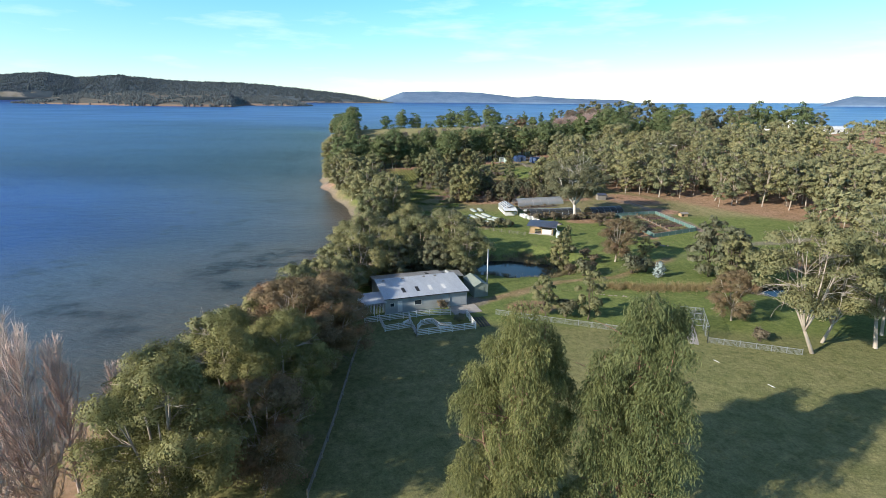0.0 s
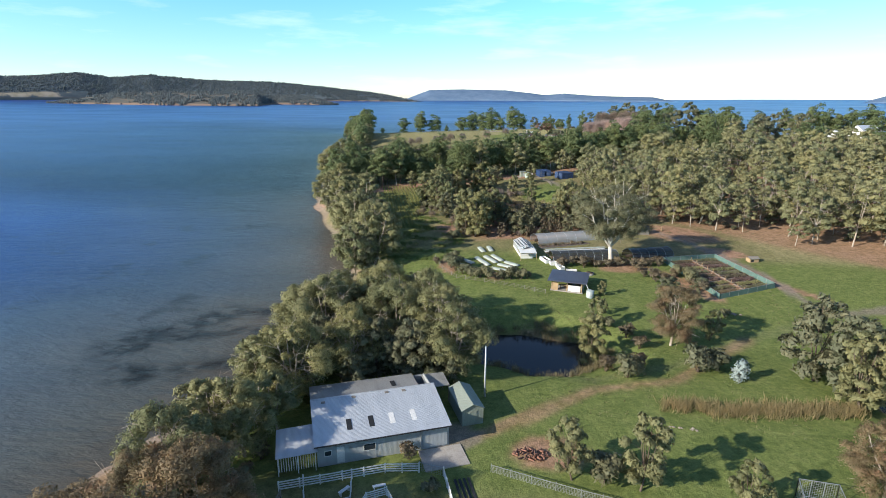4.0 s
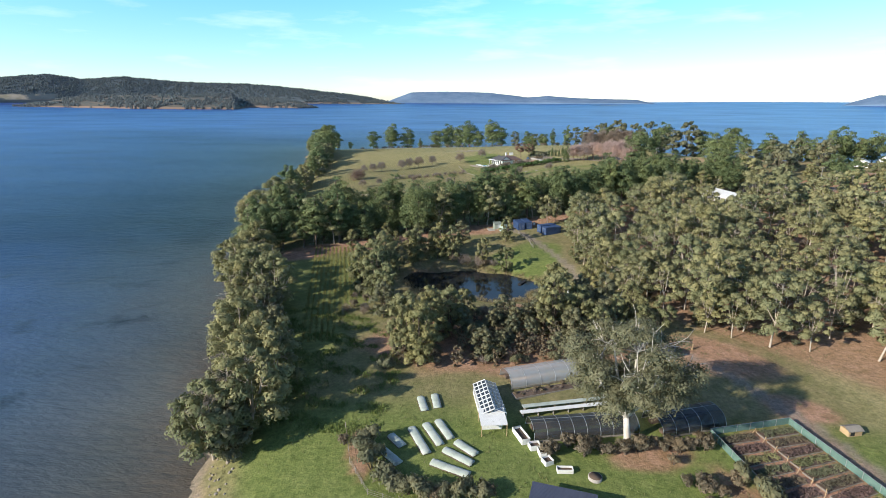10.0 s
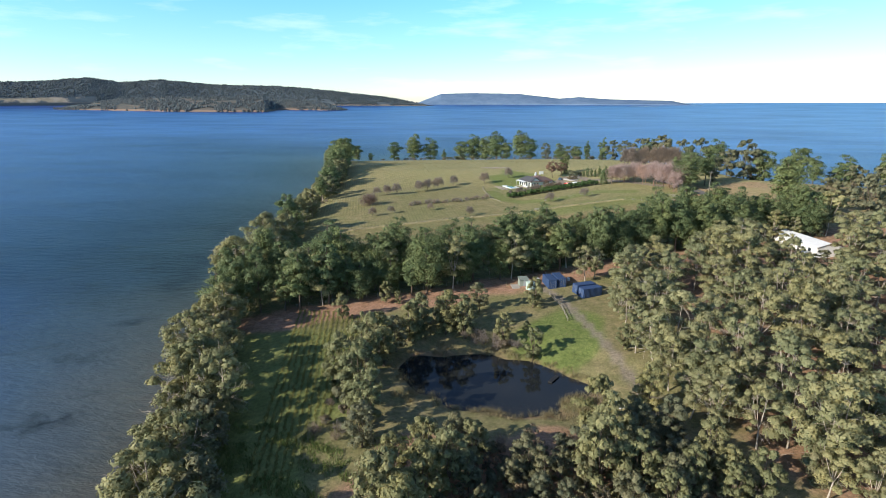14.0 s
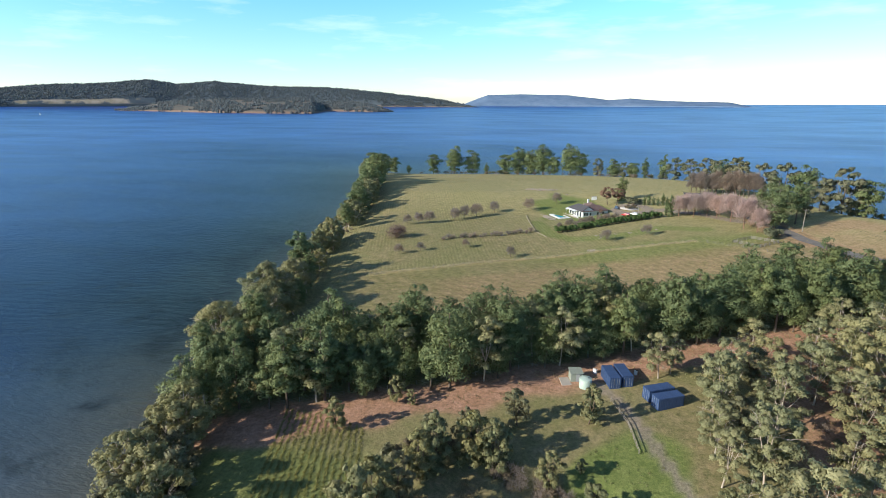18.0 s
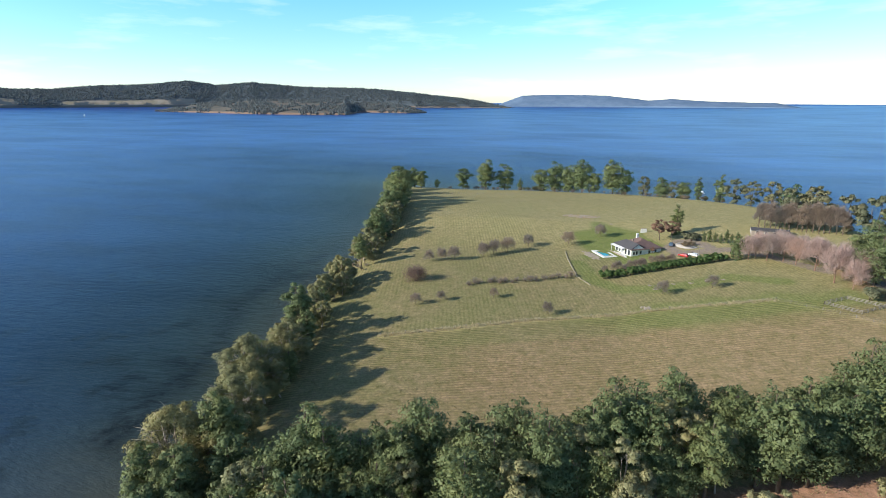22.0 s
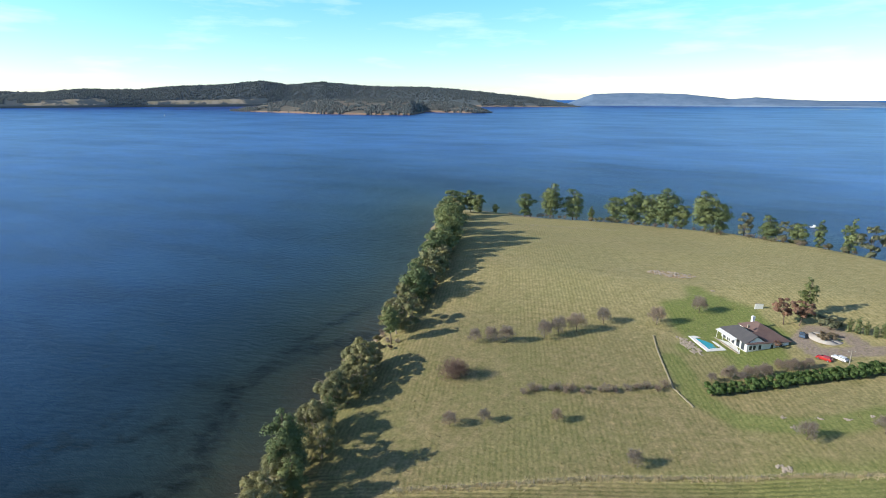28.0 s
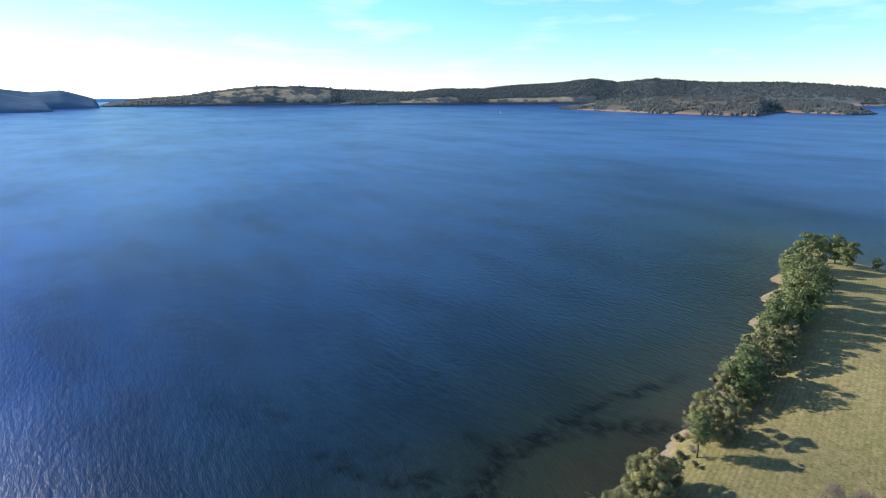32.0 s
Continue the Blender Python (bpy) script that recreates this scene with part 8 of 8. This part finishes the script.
def far_house(name, label, x, y, turn, sx, sy, eave, ridge, wall, roof):
    e = empty(name, (x, y, lz(x, y)), turn)
    for u, v, a, b in ((0, -sy / 2, sx, 0.2), (0, sy / 2, sx, 0.2)):
        part("wall", boxes(((a, b, eave + 1), (u, v, -1))), wall, e)
    for u in (-sx / 2, sx / 2):
        prism_wall("wall", [(u - 0.1, -sy / 2 + 0.1, -1), (u - 0.1, sy / 2 - 0.1, -1), (u - 0.1, sy / 2 - 0.1, eave), (u - 0.1, 0, ridge), (u - 0.1, -sy / 2 + 0.1, eave)], (0.2, 0, 0), wall, e)
    gable_roof("roof", -sx / 2, sx / 2, -sy / 2, sy / 2, eave, ridge, roof, e, 0.4, 0.1)
    for u in np.linspace(-sx * 0.35, sx * 0.35, 4):
        window(e, (float(u), -sy / 2 - 0.1, 0.9), (1.2, 1.2), "-y")
    part("door", boxes(((0.9, 0.05, 2.0), (sx * 0.1, -sy / 2 - 0.13, 0))), DARK, e)
    for v in (-sy / 4, sy / 4):
        window(e, (-sx / 2 - 0.1, v, 0.9), (1.1, 1.1), "-x")
    return tagged(e, label, "house", "houses on the hill")


far_house("white_house", "white gabled house on the hill", 198, 384, 20, 12, 9, 4.2, 7.2, WHITE, ROOF_GREY)
far_house("white_house", "low white house with pale roof", 210, 366, 10, 16, 8, 2.8, 4.4, WHITE, WHITE)
far_house("white_house", "pale gabled outbuilding on the hill", 186, 392, 60, 8, 6, 2.6, 4.0, WHITE, ROOF_GREY)
far_house("farm_shed", "low shed with a white metal roof among trees", 95, 321, -75, 19, 8, 3.0, 4.2, WHITE, WHITE_SHEET)
far_house("farm_shed", "long low shed with grey metal roof among bare trees", 65, 485, -6, 15, 7, 2.4, 3.1, STONE, TILE_DARK)


def sailing_boat(x, y, s=1.0):
    e = empty("sailing_boat", (x, y, float(sea_level(x, y))), random.uniform(0, 360), s)
    bm = bmesh.new()
    bmesh.ops.create_cube(bm, size=1, matrix=pose(0, 0, 0.5) @ Matrix.Diagonal((7, 2.2, 1.2, 1)))
    for v in bm.verts:
        if v.co.x > 0:
            v.co.y *= 0.15
        if v.co.z < 0.3:
            v.co.y *= 0.5
    part("hull", bm, WHITE, e)
    link("mast", tubes_mesh("mast", [tube([(0.4, 0, 1), (0.4, 0, 11)], [0.1, 0.06], 6)]), STEEL, e)
    plane = [(0.2, 0.03, 1.8), (-3.2, 0.03, 1.8), (0.2, 0.03, 10.8)]
    prism_wall("mainsail", plane, (0, 0.05, 0), WHITE, e)
    prism_wall("jib", [(0.7, 0.03, 1.6), (3.3, 0.03, 1.4), (0.6, 0.03, 9)], (0, 0.05, 0), WHITE, e)
    return tagged(e, "white sailing boat far out on the bay", "boat", "sailing boats")


SAILS = ((-3547, 1819, 2.0), (-3422, 1895, 2.0), (-2365, 2116, 1.1), (-4300, 1600, 1.8))
for x, y, s in SAILS:
    sailing_boat(x, y, s)
raft = empty("mooring_raft", (70, 742, 0), 10)
part("deck", boxes(((4.5, 3.0, 0.3), (0, 0, 0.15))), WHITE, raft)
for u in (-1.6, 1.6):
    part("pontoon", boxes(((0.7, 3.0, 0.5), (u, 0, -0.3))), STEEL, raft)
part("hut", boxes(((1.4, 1.4, 1.6), (0.4, 0, 0.45))), WHITE, raft)
tagged(raft, "white mooring raft off the far shore", "raft")
for k, (x, y, w) in enumerate(((1831, 3250, 130), (760, 4300, 110))):
    b = tagged(link("sand_bar", mesh_of("sand_bar", [(x + math.cos(t) * w, y + math.sin(t) * w * 0.25, float(sea_level(x, y)) + 0.25 + (0.5 if i % 2 else 0.2)) for i, t in enumerate(np.linspace(0, 6.28, 24, endpoint=False))] + [(x, y, float(sea_level(x, y)) + 2.0)], [(i, (i + 1) % 24, 24) for i in range(24)]), surface("pale_sand", (0.55, 0.5, 0.42), (0.45, 0.42, 0.36), 0.2)), "pale sandbar far out in the sea", "sandbar", kind="structure")


# ---- far woods, reeds, turf ----
rng = np.random.default_rng(5)
crowns, stems = [], []
for poly, count, gap in FAR_WOODS:
    poly = list(poly)
    xs, ys = [q[0] for q in poly], [q[1] for q in poly]
    made = []
    for _ in range(count * 25):
        if len(made) >= count:
            break
        x, y = rng.uniform(min(xs), max(xs)), rng.uniform(min(ys), max(ys))
        if inside(x, y, poly) and all((x - u) ** 2 + (y - v) ** 2 > gap * gap * 0.8 for u, v in made):
            made.append((x, y))
    for x, y in made:
        h = rng.uniform(10, 14)
        z = lz(x, y)
        cs = [(x + rng.normal() * 2.0, y + rng.normal() * 2.0, z + h * rng.uniform(0.45, 0.92)) for _ in range(10)]
        crowns.append(leaf_quads(rng, cs, np.full(10, 1.9), 330, 0.85, 0.6, 0.1, 0.8))
        stems.append(tube([(x, y, z - 0.4), (x, y, z + h * 0.8)], [0.22, 0.1], 5))
woods = link("far_woodland", quads_mesh("far_woodland", np.concatenate(crowns)), LEAF_FOREST)
tagged(woods, "distant olive-green gum woodland on the slope", "woodland", kind="stuff")
tagged(link("far_woodland_trunks", tubes_mesh("far_woodland_trunks", stems), BARK_PALE), "pale trunks of the distant woodland", "trunks", kind="stuff")


def blades(name, label, spots, per, high, spread, mat, width=0.03):
    """Upright tufts of blades at spots, one object."""
    spots = np.asarray(spots, float)
    at = np.repeat(spots, per, 0) + np.concatenate([rng.normal(size=(len(spots) * per, 2)) * spread, np.zeros((len(spots) * per, 1))], 1)
    k = len(at)
    lean = np.concatenate([rng.normal(size=(k, 2)) * 0.35, np.ones((k, 1))], 1)
    side = np.concatenate([rng.normal(size=(k, 2)), np.zeros((k, 1))], 1)
    side /= np.linalg.norm(side, axis=1)[:, None]
    h = (high * (0.6 + 0.7 * rng.random(k)))[:, None]
    q = np.stack([at - side * width, at + side * width, at + lean * h + side * width * 0.4, at + lean * h - side * width * 0.4], 1)
    return tagged(link(name, quads_mesh(name, q), mat), label, "grass", kind="stuff")


def ring_spots(pond, count, lo, hi, part_of=(0, 360)):
    out = []
    cx, cy, a, b, turn, level = pond
    for _ in range(count * 6):
        if len(out) >= count:
            break
        w = radians(rng.uniform(*part_of))
        k = rng.uniform(0.7, 1.5)
        u, v = math.cos(w) * a * k, math.sin(w) * b * k
        c, s = math.cos(radians(turn)), math.sin(radians(turn))
        x, y = cx + u * c - v * s, cy + u * s + v * c
        if lo < float(pond_edge(x, y, pond)) < hi:
            out.append((x, y, lz(x, y)))
    return out


blades("pond_reeds", "dry tan reeds round the ponds", ring_spots(PONDS[0], 420, 0.95, 1.3) + ring_spots(PONDS[1], 420, 0.95, 1.2) + ring_spots(PONDS[2], 80, 0.9, 1.2), 14, 0.9, 0.3, REED)
line = along(((23.5, 105.5), (31, 105.0), (40, 106.5), (49, 108)), 0.25)
spots = [(x + rng.normal() * 0.5, y + rng.normal() * 0.8, lz(x, y)) for x, y in line for _ in range(3)]
blades("reed_bed", "long bed of dry brown reeds along the drain", spots, 14, 1.1, 0.3, REED)
spots = []
for _ in range(20000):
    x, y = rng.uniform(-120, 90), rng.uniform(285, 600)
    if float(inland(x, y)) > 5 and rng.random() < 0.9:
        spots.append((x, y, lz(x, y)))
blades("field_tussocks", "short dry tussocks over the fields", spots, 4, 0.3, 0.25, FIELD_GRASS, 0.06)
spots = []
for _ in range(7000):
    x, y = rng.uniform(-75, 70), rng.uniform(100, 285)
    if float(inland(x, y)) > 4 and all(float(pond_edge(x, y, q)) > 1.1 for q in PONDS) and wobble(np.array(x), np.array(y), 13, 0.3) > -0.1:
        spots.append((x, y, lz(x, y)))
blades("rough_grass", "rough green-brown grass over the lower ground", spots, 5, 0.22, 0.25, TUSSOCK, 0.05)
spots = []
for k in range(14):
    for y in np.arange(196, 262, 0.3):
        x = -27.5 - 1.35 * k - 0.3 * (y - 228) + rng.normal() * 0.16
        if 6 < float(inland(x, y)) and x < -29 + 0.02 * (y - 228) and y + 0.5 * x < 240 and rng.random() < 0.92:
            spots.append((x, y, lz(x, y)))
blades("crop_rows", "low yellow-green plants in straight rows", spots, 9, 0.3, 0.14, CROP, 0.06)
spots = []
for _ in range(2600):
    x, y = rng.uniform(-48, -12), rng.uniform(166, 212)
    if float(inland(x, y)) > 5 and wobble(np.array(x * 1.0), np.array(y * 2.2), 4.0, 0.7) > 0.05:
        spots.append((x, y, lz(x, y)))
blades("rank_grass", "lush uneven green grass in low mounds", spots, 12, 0.42, 0.4, LUSH, 0.06)
spots = [(x + rng.normal() * 0.6, y + rng.normal() * 0.6, lz(x, y)) for x, y in along(FENCE_LINE[:5], 0.4) for _ in range(3)]
blades("fence_grass", "long pale dry grass along the field fence", spots, 8, 0.5, 0.25, STRAW, 0.04)
